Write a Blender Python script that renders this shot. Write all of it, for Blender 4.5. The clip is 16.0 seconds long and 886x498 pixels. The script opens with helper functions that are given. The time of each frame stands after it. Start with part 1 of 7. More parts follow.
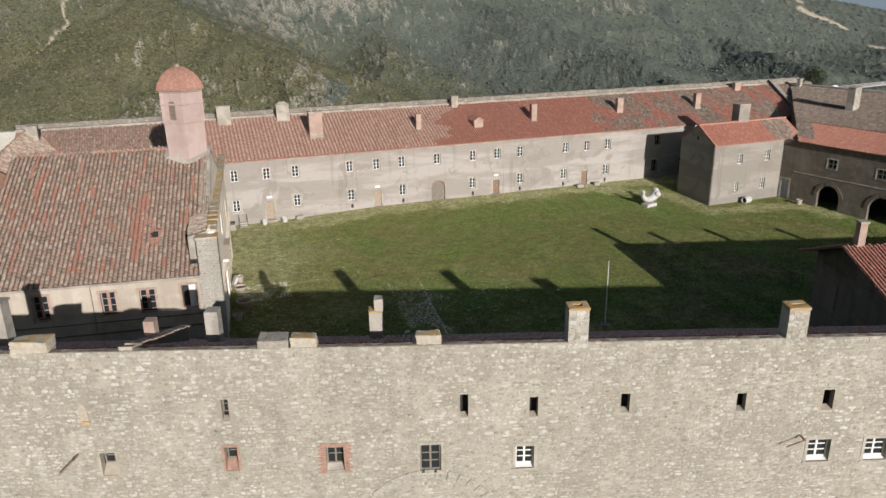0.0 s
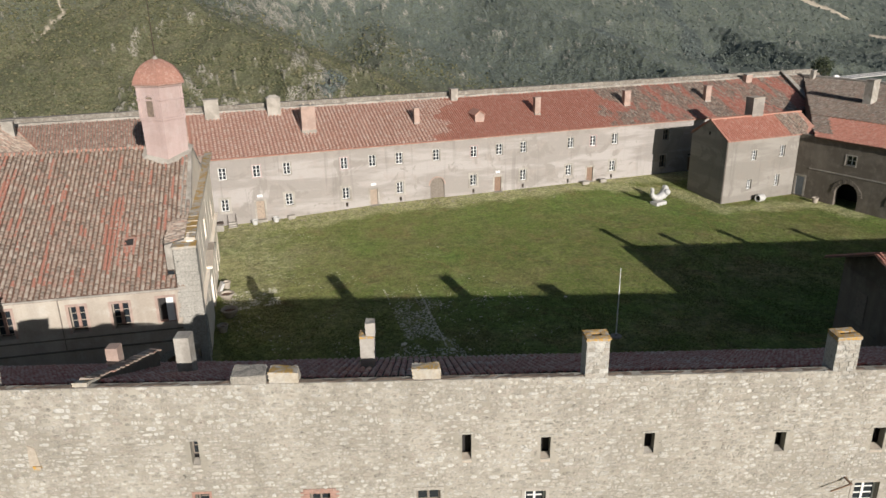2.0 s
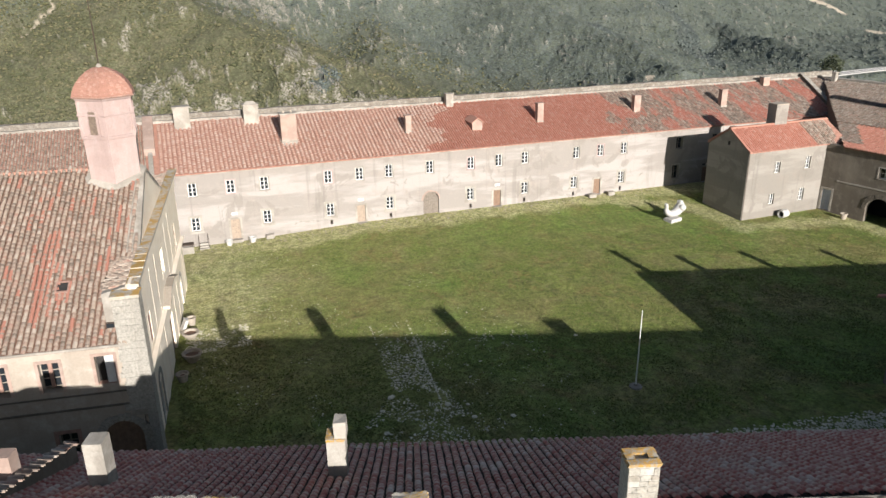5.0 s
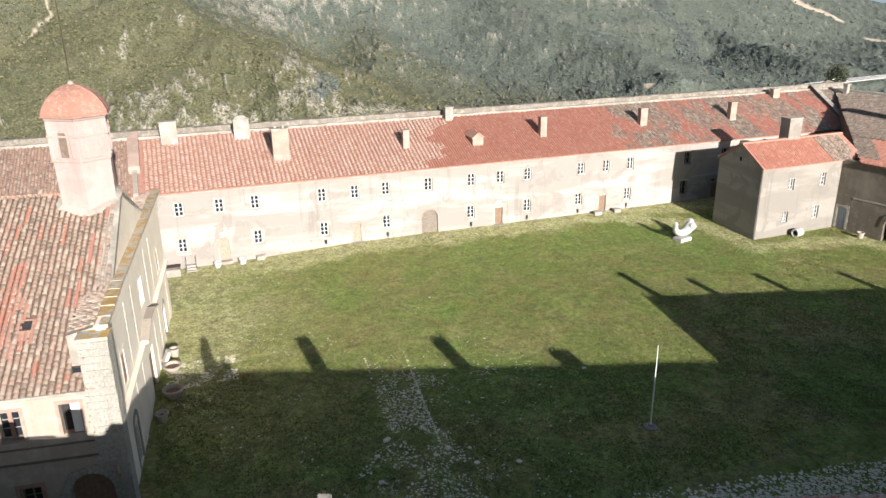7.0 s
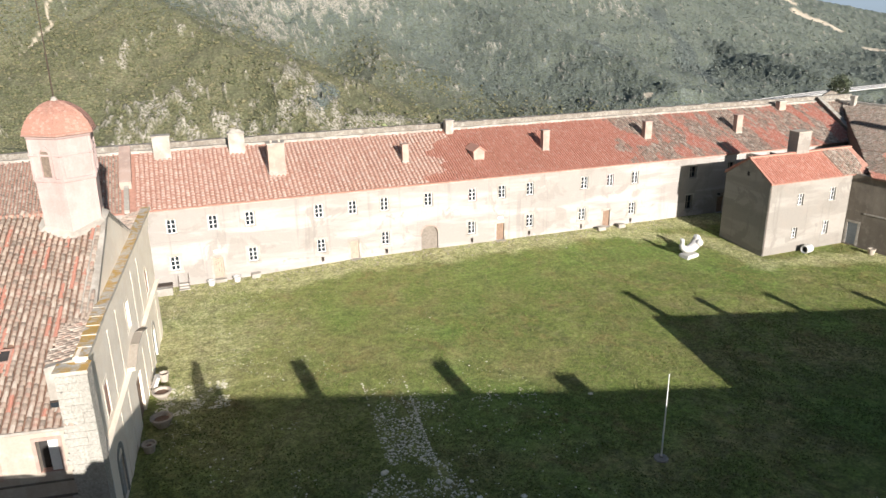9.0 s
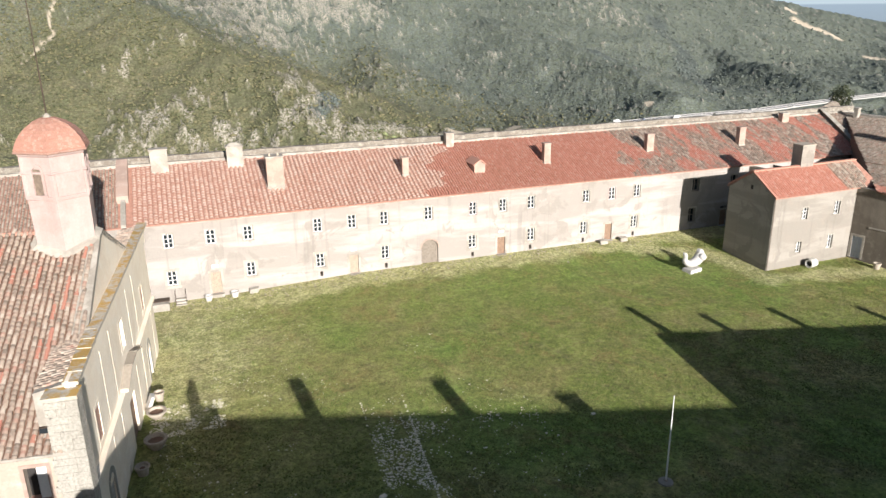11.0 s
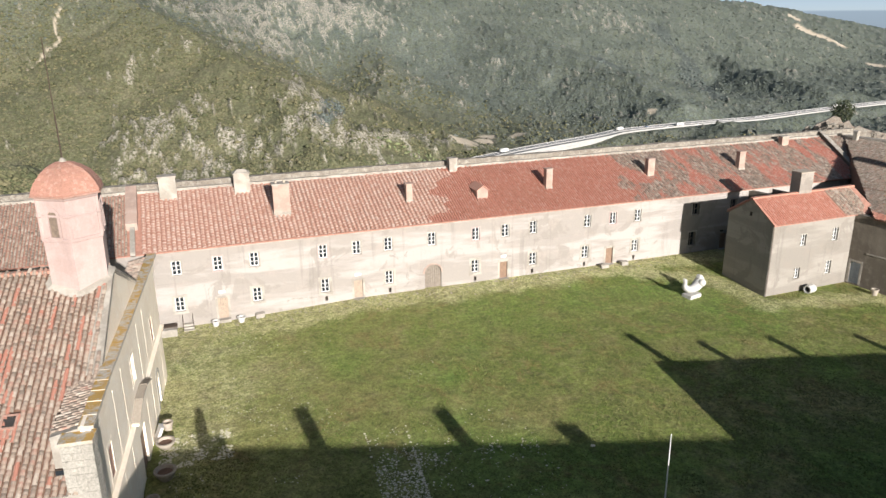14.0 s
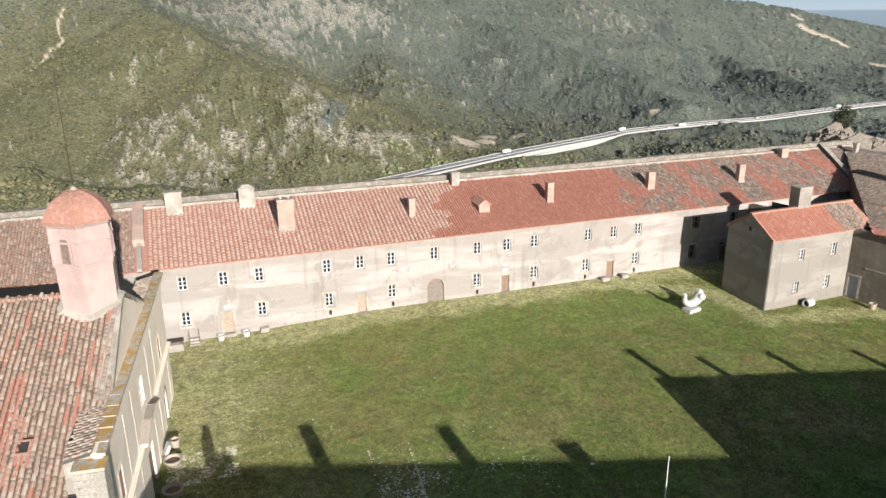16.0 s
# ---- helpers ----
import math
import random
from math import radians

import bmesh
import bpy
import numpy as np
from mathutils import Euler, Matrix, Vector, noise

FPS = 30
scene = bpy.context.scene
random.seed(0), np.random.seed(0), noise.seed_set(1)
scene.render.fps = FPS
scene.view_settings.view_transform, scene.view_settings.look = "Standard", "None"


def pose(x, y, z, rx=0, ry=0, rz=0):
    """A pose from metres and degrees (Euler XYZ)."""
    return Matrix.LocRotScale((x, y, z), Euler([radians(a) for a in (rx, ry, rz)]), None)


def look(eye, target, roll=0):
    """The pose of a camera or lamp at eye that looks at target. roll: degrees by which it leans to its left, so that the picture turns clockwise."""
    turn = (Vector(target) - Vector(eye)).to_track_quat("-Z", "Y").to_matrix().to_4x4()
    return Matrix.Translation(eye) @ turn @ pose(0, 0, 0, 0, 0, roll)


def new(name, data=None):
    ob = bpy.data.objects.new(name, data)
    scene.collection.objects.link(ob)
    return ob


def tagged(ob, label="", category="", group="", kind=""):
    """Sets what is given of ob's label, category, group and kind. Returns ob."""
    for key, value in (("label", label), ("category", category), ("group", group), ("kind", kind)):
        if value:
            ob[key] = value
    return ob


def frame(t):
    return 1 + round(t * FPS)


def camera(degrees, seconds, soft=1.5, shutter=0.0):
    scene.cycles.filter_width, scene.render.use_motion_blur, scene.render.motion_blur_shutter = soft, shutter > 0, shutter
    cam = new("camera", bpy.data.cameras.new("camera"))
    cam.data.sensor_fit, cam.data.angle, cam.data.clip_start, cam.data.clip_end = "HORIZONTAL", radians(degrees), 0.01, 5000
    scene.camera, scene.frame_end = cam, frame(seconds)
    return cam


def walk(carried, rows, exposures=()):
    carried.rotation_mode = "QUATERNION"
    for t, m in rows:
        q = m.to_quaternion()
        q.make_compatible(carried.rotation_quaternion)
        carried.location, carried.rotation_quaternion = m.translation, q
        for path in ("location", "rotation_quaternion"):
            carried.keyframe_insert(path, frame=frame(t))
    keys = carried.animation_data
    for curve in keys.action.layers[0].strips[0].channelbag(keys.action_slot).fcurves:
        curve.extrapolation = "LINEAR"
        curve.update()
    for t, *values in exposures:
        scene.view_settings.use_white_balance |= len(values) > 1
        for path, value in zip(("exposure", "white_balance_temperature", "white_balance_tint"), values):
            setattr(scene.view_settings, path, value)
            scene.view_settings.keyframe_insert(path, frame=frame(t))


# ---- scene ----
cam = camera(62.3, 16.0)

PATH = [
    (0, (-3.88, -10.371, 23.928), (-3.26, -8.587, 23.271), -0.8),
    (0.5, (-3.653, -9.678, 23.863), (-3.033, -7.895, 23.201), -0.8),
    (1, (-3.349, -8.79, 23.818), (-2.73, -7.009, 23.15), -0.8),
    (1.5, (-2.979, -7.729, 23.786), (-2.361, -5.95, 23.112), -0.8),
    (2, (-2.553, -6.534, 23.742), (-1.934, -4.759, 23.06), -0.8),
    (2.5, (-2.088, -5.274, 23.707), (-1.469, -3.501, 23.019), -0.8),
    (3, (-1.598, -4.001, 23.689), (-0.977, -2.23, 22.997), -0.8),
    (3.5, (-1.11, -2.726, 23.696), (-0.488, -0.957, 23.0), -0.8),
    (4, (-0.648, -1.506, 23.73), (-0.025, 0.262, 23.032), -0.8),
    (4.2, (-0.489, -1.05, 23.743), (0.136, 0.717, 23.045), -0.8),
    (6.5, (1.095, 3.282, 23.905), (1.727, 5.052, 23.222), -0.7),
    (7, (1.292, 3.993, 23.925), (1.926, 5.764, 23.248), -0.7),
    (7.5, (1.485, 4.575, 23.968), (2.12, 6.349, 23.296), -0.7),
    (8, (1.651, 5.082, 23.988), (2.287, 6.858, 23.323), -0.7),
    (8.5, (1.796, 5.536, 24.01), (2.434, 7.313, 23.351), -0.7),
    (9, (1.932, 5.908, 24.04), (2.57, 7.687, 23.385), -0.7),
    (11.5, (2.34, 6.831, 24.569), (2.978, 8.619, 23.938), -0.7),
    (12, (2.353, 6.877, 24.886), (2.99, 8.666, 24.257), -0.7),
    (12.5, (2.375, 6.872, 25.226), (3.01, 8.662, 24.601), -0.7),
    (13, (2.348, 6.758, 25.616), (2.982, 8.549, 24.992), -0.6),
    (13.5, (2.274, 6.541, 26.053), (2.907, 8.333, 25.431), -0.6),
    (14, (2.181, 6.361, 26.501), (2.813, 8.154, 25.88), -0.6),
    (14.5, (2.137, 6.2, 26.914), (2.768, 7.994, 26.294), -0.6),
    (15, (2.105, 6.088, 27.334), (2.734, 7.883, 26.714), -0.6),
    (15.5, (2.069, 6.038, 27.743), (2.697, 7.832, 27.122), -0.6),
    (16, (2.068, 6.048, 28.155), (2.694, 7.842, 27.532), -0.6),
]
walk(cam, [(t, look(e, g, r)) for t, e, g, r in PATH],
     [(0, 0.27), (2, 0.38), (4, 0.60), (6.5, 1.15), (9, 1.18), (12.5, 1.03), (16, 0.93)])

# ---- light ----
SUN_DIR = Vector((3.2, -38.5, 11.7)).normalized()
elev, azim = math.asin(SUN_DIR.z), math.atan2(SUN_DIR.x, SUN_DIR.y)
world = bpy.data.worlds.new("sky")
scene.world = world
world.use_nodes = True
wn = world.node_tree
sky = wn.nodes.new("ShaderNodeTexSky")
sky.sky_type, sky.sun_disc = "NISHITA", False
sky.sun_elevation, sky.sun_rotation = elev, azim
sky.altitude, sky.air_density, sky.dust_density = 300, 1.0, 1.2
wn.nodes["Background"].inputs[1].default_value = 0.052
wn.links.new(sky.outputs[0], wn.nodes["Background"].inputs[0])
lamp = bpy.data.lights.new("sun", "SUN")
lamp.energy, lamp.angle, lamp.color = 5.0, radians(0.55), (1.0, 0.955, 0.915)
sun = new("sun", lamp)
sun.matrix_world = look(SUN_DIR * 100, (0, 0, 0))


# ---- materials ----
def material(name, rough=0.9):
    m = bpy.data.materials.new(name)
    m.use_nodes = True
    b = m.node_tree.nodes["Principled BSDF"]
    b.inputs["Roughness"].default_value = rough
    b.inputs["Specular IOR Level"].default_value = 0.25
    return m, m.node_tree.nodes, m.node_tree.links, b


def noise_tex(n, l, scale, detail=6, rough=0.6, vec=None, dist=0.0):
    t = n.new("ShaderNodeTexNoise")
    t.inputs["Scale"].default_value, t.inputs["Detail"].default_value = scale, detail
    t.inputs["Roughness"].default_value, t.inputs["Distortion"].default_value = rough, dist
    if vec is not None:
        l.new(vec, t.inputs["Vector"])
    return t.outputs["Fac"]


def ramp(n, l, fac, stops, mode="LINEAR"):
    r = n.new("ShaderNodeValToRGB")
    r.color_ramp.interpolation = mode
    while len(r.color_ramp.elements) < len(stops):
        r.color_ramp.elements.new(0.5)
    for e, (p, c) in zip(r.color_ramp.elements, stops):
        e.position, e.color = p, (*c, 1) if len(c) == 3 else (c[0], c[0], c[0], 1)
    l.new(fac, r.inputs[0])
    return r.outputs[0]


def mix(n, l, fac, a, b, mode="MIX"):
    m = n.new("ShaderNodeMix")
    m.data_type, m.blend_type = "RGBA", mode
    if isinstance(fac, (int, float)):
        m.inputs[0].default_value = fac
    else:
        l.new(fac, m.inputs[0])
    for sock, v in ((m.inputs[6], a), (m.inputs[7], b)):
        if isinstance(v, tuple):
            sock.default_value = (*v, 1)
        else:
            l.new(v, sock)
    return m.outputs[2]


def bump(n, l, b, height, strength, dist=0.05):
    k = n.new("ShaderNodeBump")
    k.inputs["Strength"].default_value, k.inputs["Distance"].default_value = strength, dist
    l.new(height, k.inputs["Height"])
    l.new(k.outputs[0], b.inputs["Normal"])


def coords(n, l, scale=(1, 1, 1)):
    g = n.new("ShaderNodeNewGeometry")
    if scale == (1, 1, 1):
        return g.outputs["Position"]
    k = n.new("ShaderNodeMapping")
    k.inputs["Scale"].default_value = scale
    l.new(g.outputs["Position"], k.inputs["Vector"])
    return k.outputs[0]


def plaster(name, c0, c1, c2, patch=0.18, streak=True, rel=0.25):
    """Weathered render: broad patches, finer blotches, vertical streaks."""
    m, n, l, b = material(name, 0.92)
    p = coords(n, l)
    big = noise_tex(n, l, patch, 4, 0.55, p, 0.6)
    mid = noise_tex(n, l, 1.3, 7, 0.65, p)
    col = mix(n, l, ramp(n, l, big, [(0.44, (0,)), (0.54, (0.9,))]), c0, c1)
    col = mix(n, l, ramp(n, l, mid, [(0.50, (0,)), (0.72, (0.85,))]), col, c2)
    if streak:
        st = noise_tex(n, l, 1.0, 5, 0.6, coords(n, l, (1.6, 1.6, 0.12)))
        col = mix(n, l, ramp(n, l, st, [(0.35, (0.3,)), (0.55, (0,))]), col, tuple(v * 0.7 for v in c1))
    fine = noise_tex(n, l, 9, 8, 0.7, p)
    col = mix(n, l, 0.35, col, ramp(n, l, fine, [(0.3, (0.55,)), (0.7, (1,))]), "MULTIPLY")
    l.new(col, b.inputs["Base Color"])
    bump(n, l, b, fine, rel, 0.04)
    return m


def tile_mat(name, shades, moss, moss_amount, patch=None, lip=0.0, pale=(0.60, 0.50, 0.43), scale=0.22, cut=0.46, stretch=(1, 1, 1)):
    """Barrel tiles: a shade of its own for each tile, lichen in blotches."""
    m, n, l, b = material(name, 0.85)
    g = n.new("ShaderNodeNewGeometry")
    k = len(shades)
    col = ramp(n, l, g.outputs["Random Per Island"], [(i / k, c) for i, c in enumerate(shades)], "CONSTANT")
    p = g.outputs["Position"]
    if patch:
        pn = noise_tex(n, l, scale, 5, 0.62, coords(n, l, stretch), 0.8)
        kk = len(patch)
        old = ramp(n, l, g.outputs["Random Per Island"], [(i / kk, c) for i, c in enumerate(patch)], "CONSTANT")
        col = mix(n, l, ramp(n, l, pn, [(cut, (0,)), (cut + 0.05, (1,))]), col, old)
    if lip:
        edge = n.new("ShaderNodeAttribute")
        edge.attribute_name = "lip"
        near_edge = mix(n, l, 1.0, ramp(n, l, edge.outputs["Fac"], [(0.50, (0,)), (0.72, (lip,))]), ramp(n, l, noise_tex(n, l, 3.0, 4, 0.6, p), [(0.38, (0.15,)), (0.58, (1,))]), "MULTIPLY")
        col = mix(n, l, near_edge, col, pale)
    a = noise_tex(n, l, 2.4, 7, 0.7, p)
    f = noise_tex(n, l, 14, 6, 0.7, p)
    lo = 0.72 - 0.34 * moss_amount
    col = mix(n, l, ramp(n, l, a, [(lo, (0,)), (lo + 0.16, (0.9,))]), col, moss)
    spots = noise_tex(n, l, 7.5, 5, 0.7, p)
    col = mix(n, l, ramp(n, l, spots, [(0.60, (0,)), (0.68, (0.7 * min(1, moss_amount * 1.4),))]), col, (0.52, 0.475, 0.40))
    col = mix(n, l, 0.5, col, ramp(n, l, f, [(0.3, (0.5,)), (0.7, (1,))]), "MULTIPLY")
    l.new(col, b.inputs["Base Color"])
    bump(n, l, b, f, 0.4, 0.02)
    return m


def simple(name, c, var=0.25, scale=6.0, rough=0.8, metal=0.0, rel=0.2, c2=None):
    m, n, l, b = material(name, rough)
    b.inputs["Metallic"].default_value = metal
    f = noise_tex(n, l, scale, 6, 0.65, coords(n, l))
    lo = tuple(v * (1 - var) for v in c)
    l.new(ramp(n, l, f, [(0.3, c2 or lo), (0.7, c)]), b.inputs["Base Color"])
    bump(n, l, b, f, rel, 0.02)
    return m


def stone_mat(name, shades, base_noise=1.6):
    """Rubble: a shade of its own for each stone, washed over with lime."""
    m, n, l, b = material(name, 0.93)
    g = n.new("ShaderNodeNewGeometry")
    k = len(shades)
    shades = [(c[0] * 0.9, c[1] * 0.915, c[2] * 0.95) for c in shades]
    col = ramp(n, l, g.outputs["Random Per Island"], [(i / k, c) for i, c in enumerate(shades)], "CONSTANT")
    p = g.outputs["Position"]
    big = noise_tex(n, l, 0.25, 5, 0.6, p, 0.5)
    wash = noise_tex(n, l, base_noise, 7, 0.7, p)
    col = mix(n, l, ramp(n, l, big, [(0.4, (0,)), (0.65, (0.4,))]), col, (0.285, 0.263, 0.22))
    col = mix(n, l, ramp(n, l, wash, [(0.48, (0,)), (0.66, (0.6,))]), col, (0.42, 0.395, 0.345))
    st = noise_tex(n, l, 1.0, 5, 0.6, coords(n, l, (1.1, 1.1, 0.1)))
    col = mix(n, l, ramp(n, l, st, [(0.34, (0.25,)), (0.5, (0,))]), col, (0.19, 0.175, 0.145))
    f = noise_tex(n, l, 9, 8, 0.8, p)
    col = mix(n, l, 0.75, col, ramp(n, l, f, [(0.32, (0.40,)), (0.62, (1.1,))]), "MULTIPLY")
    pits = noise_tex(n, l, 4.5, 7, 0.75, p, 0.5)
    col = mix(n, l, 0.85, col, ramp(n, l, pits, [(0.33, (0.40,)), (0.41, (1.05,))]), "MULTIPLY")
    l.new(col, b.inputs["Base Color"])
    bump(n, l, b, f, 0.8, 0.06)
    return m


def lime_wash(name, pale, bare, warm):
    """Lime wash worn away in long level bands, with sharp-edged patches and runs of damp."""
    m, n, l, b = material(name, 0.92)
    p = coords(n, l)
    band = noise_tex(n, l, 1.0, 5, 0.6, coords(n, l, (0.09, 0.09, 0.6)), 0.15)
    col = mix(n, l, ramp(n, l, band, [(0.44, (0,)), (0.54, (0.7,))]), pale, bare)
    patch = noise_tex(n, l, 0.35, 6, 0.62, p, 0.8)
    col = mix(n, l, ramp(n, l, patch, [(0.55, (0,)), (0.58, (0.75,))]), col, bare)
    col = mix(n, l, ramp(n, l, noise_tex(n, l, 0.9, 6, 0.65, p), [(0.52, (0,)), (0.70, (0.7,))]), col, warm)
    st = noise_tex(n, l, 1.0, 5, 0.6, coords(n, l, (1.8, 1.8, 0.1)))
    col = mix(n, l, ramp(n, l, st, [(0.30, (0.35,)), (0.42, (0,))]), col, tuple(v * 0.66 for v in bare))
    fine = noise_tex(n, l, 9, 8, 0.7, p)
    col = mix(n, l, 0.3, col, ramp(n, l, fine, [(0.3, (0.55,)), (0.7, (1,))]), "MULTIPLY")
    l.new(col, b.inputs["Base Color"])
    bump(n, l, b, fine, 0.3, 0.04)
    return m


CREAM = lime_wash("cream_lime_wash", (0.366, 0.335, 0.309), (0.248, 0.222, 0.196), (0.334, 0.289, 0.257))
HOUSE = lime_wash("grey_cream_wash", (0.285, 0.262, 0.230), (0.215, 0.194, 0.168), (0.255, 0.222, 0.190))
CHAPEL = plaster("chapel_plaster", (0.45, 0.395, 0.325), (0.37, 0.315, 0.255), (0.49, 0.45, 0.385))
# far paler than CHAPEL: stands in for stronger light on the chapel front
BRIGHT_FRONT = plaster("brightened_front_plaster", (0.90, 0.80, 0.66), (0.84, 0.73, 0.59), (0.90, 0.83, 0.72), 0.3, False, 0.35)
PINK = plaster("pink_plaster", (0.415, 0.318, 0.292), (0.37, 0.28, 0.256), (0.43, 0.355, 0.326), 0.4, True, 0.1)
GREY_PLASTER = plaster("grey_plaster", (0.190, 0.163, 0.132), (0.135, 0.115, 0.092), (0.235, 0.206, 0.172))
MORTAR = plaster("pale_mortar", (0.36, 0.33, 0.285), (0.26, 0.235, 0.20), (0.44, 0.41, 0.36), 0.6, False, 0.5)
PINKISH = plaster("pink_render", (0.38, 0.275, 0.225), (0.31, 0.225, 0.185), (0.42, 0.335, 0.285), 0.7, False, 0.3)
RUBBLE = stone_mat("rubble_stone", [(0.38, 0.345, 0.285), (0.46, 0.425, 0.36), (0.30, 0.275, 0.225), (0.41, 0.375, 0.315), (0.52, 0.49, 0.425), (0.35, 0.315, 0.26), (0.39, 0.345, 0.285), (0.33, 0.30, 0.25), (0.47, 0.44, 0.38), (0.56, 0.53, 0.47), (0.35, 0.305, 0.25), (0.43, 0.395, 0.335)])
JOINTS = plaster("weathered_joint_mortar", (0.345, 0.318, 0.268), (0.27, 0.247, 0.205), (0.41, 0.38, 0.325), 0.5, True, 0.4)
QUOIN = stone_mat("pale_quoin", [(0.46, 0.43, 0.36), (0.40, 0.37, 0.31), (0.50, 0.465, 0.39), (0.43, 0.385, 0.32)], 2.6)
TILE_NEW = tile_mat("weathered_red_tile", [(0.49, 0.275, 0.205), (0.52, 0.31, 0.235), (0.45, 0.235, 0.172), (0.54, 0.345, 0.27), (0.50, 0.28, 0.208), (0.56, 0.385, 0.31), (0.47, 0.25, 0.183), (0.53, 0.325, 0.25)], (0.50, 0.40, 0.32), 0.3, None, 0.8, (0.80, 0.66, 0.56))
TILE_RED = tile_mat("red_tile", [(0.47, 0.197, 0.141), (0.51, 0.228, 0.166), (0.44, 0.176, 0.125), (0.53, 0.276, 0.208), (0.48, 0.207, 0.148), (0.50, 0.217, 0.156)], (0.43, 0.27, 0.205), 0.22, None, 0.25, (0.58, 0.37, 0.29))
OLD = [(0.33, 0.25, 0.195), (0.24, 0.185, 0.145), (0.42, 0.335, 0.265), (0.19, 0.15, 0.12), (0.37, 0.265, 0.205), (0.385, 0.235, 0.18), (0.28, 0.22, 0.175), (0.48, 0.405, 0.335), (0.35, 0.255, 0.20), (0.26, 0.20, 0.16)]
TILE_OLD = tile_mat("lichened_tile", OLD, (0.33, 0.29, 0.225), 0.5, None, 0.65, (0.50, 0.41, 0.33))
TILE_DARK = tile_mat("dark_lichened_tile", [tuple(v * 0.66 for v in c) for c in OLD], (0.30, 0.265, 0.215), 0.5, None, 0.4, (0.46, 0.40, 0.34))
TILE_MIX = tile_mat("patched_tile", [(0.50, 0.185, 0.132), (0.54, 0.215, 0.155), (0.46, 0.165, 0.118), (0.55, 0.28, 0.21), (0.48, 0.19, 0.138)], (0.38, 0.34, 0.28), 0.5, OLD, 0.3, (0.52, 0.42, 0.35), 0.42, 0.45, (1.0, 0.28, 0.28))
GREYED = [(0.42, 0.24, 0.20), (0.36, 0.155, 0.125), (0.50, 0.36, 0.31), (0.38, 0.17, 0.14), (0.56, 0.44, 0.39), (0.34, 0.14, 0.115)]
TILE_NEAR = tile_mat("dark_red_tile", [(0.38, 0.115, 0.092), (0.43, 0.14, 0.11), (0.34, 0.10, 0.082), (0.40, 0.165, 0.135), (0.37, 0.12, 0.095), (0.46, 0.22, 0.185)], (0.46, 0.36, 0.29), 0.15, GREYED, 0.6, (0.74, 0.62, 0.50), 0.12, 0.50)
# near-black, to paint in the shade of the gaps between tiles
DARK_BED = simple("gap_shade_tile_bed", (0.045, 0.03, 0.026), 0.4, 3.0)
TILE_BED = simple("tile_bed", (0.20, 0.12, 0.085), 0.4, 3.0)
RED_BED = simple("red_tile_bed", (0.40, 0.215, 0.16), 0.4, 3.0)
BRICK = simple("brick_red", (0.38, 0.235, 0.185), 0.4, 5.0)
BRICK_TILE = tile_mat("dome_brick", [(0.38, 0.205, 0.155), (0.34, 0.18, 0.135), (0.41, 0.24, 0.185), (0.36, 0.19, 0.145)], (0.33, 0.25, 0.19), 0.4)
WHITE = simple("white_paint", (0.70, 0.69, 0.66), 0.12, 8.0, 0.6, 0, 0.05)
GREYWOOD = simple("grey_wood", (0.23, 0.195, 0.16), 0.35, 5.0)
PALEWOOD = simple("bleached_wood", (0.36, 0.285, 0.22), 0.3, 4.0)
BROWNWOOD = simple("brown_wood", (0.25, 0.165, 0.115), 0.35, 4.0)
BLUEDOOR = simple("blue_door", (0.33, 0.36, 0.40), 0.2, 4.0, 0.7)
# near-black, stands in for the unlit depth behind openings
DARK = simple("painted_interior_dark", (0.035, 0.032, 0.03), 0.3, 2.0)
IRON = simple("iron", (0.10, 0.075, 0.06), 0.4, 20.0, 0.6, 0.6)
STATUE = simple("white_stone", (0.52, 0.505, 0.475), 0.3, 4.0, 0.75, 0, 0.5)
CLAY = simple("pale_clay", (0.40, 0.345, 0.28), 0.3, 7.0)
POLE = simple("white_metal", (0.75, 0.74, 0.70), 0.15, 12.0, 0.4, 0.1)
LICHEN, n, l, b = material("ochre_lichen", 0.95)
lf = noise_tex(n, l, 8.0, 7, 0.75, coords(n, l), 0.4)
l.new(ramp(n, l, lf, [(0.43, (0.34, 0.315, 0.265)), (0.51, (0.38, 0.25, 0.11)), (0.60, (0.48, 0.27, 0.055))]), b.inputs["Base Color"])
bump(n, l, b, lf, 0.6, 0.04)


def lichened(name, c0, c1):
    """Weathered stone, crusted with ochre lichen where it faces the sky."""
    m, n, l, b = material(name, 0.95)
    g = n.new("ShaderNodeNewGeometry")
    p = g.outputs["Position"]
    col = ramp(n, l, noise_tex(n, l, 5.0, 7, 0.7, p), [(0.3, c1), (0.68, c0)])
    up = n.new("ShaderNodeSeparateXYZ")
    l.new(g.outputs["True Normal"], up.inputs[0])
    crust = mix(n, l, 1.0, ramp(n, l, up.outputs["Z"], [(0.35, (0.12,)), (0.7, (1,))]), ramp(n, l, noise_tex(n, l, 1.6, 7, 0.75, p, 0.5), [(0.46, (0,)), (0.54, (1,))]), "MULTIPLY")
    ochre = ramp(n, l, noise_tex(n, l, 11.0, 5, 0.7, p), [(0.35, (0.33, 0.225, 0.09)), (0.65, (0.48, 0.285, 0.07))])
    l.new(mix(n, l, crust, col, ochre), b.inputs["Base Color"])
    bump(n, l, b, noise_tex(n, l, 12, 6, 0.7, p), 0.5, 0.03)
    return m


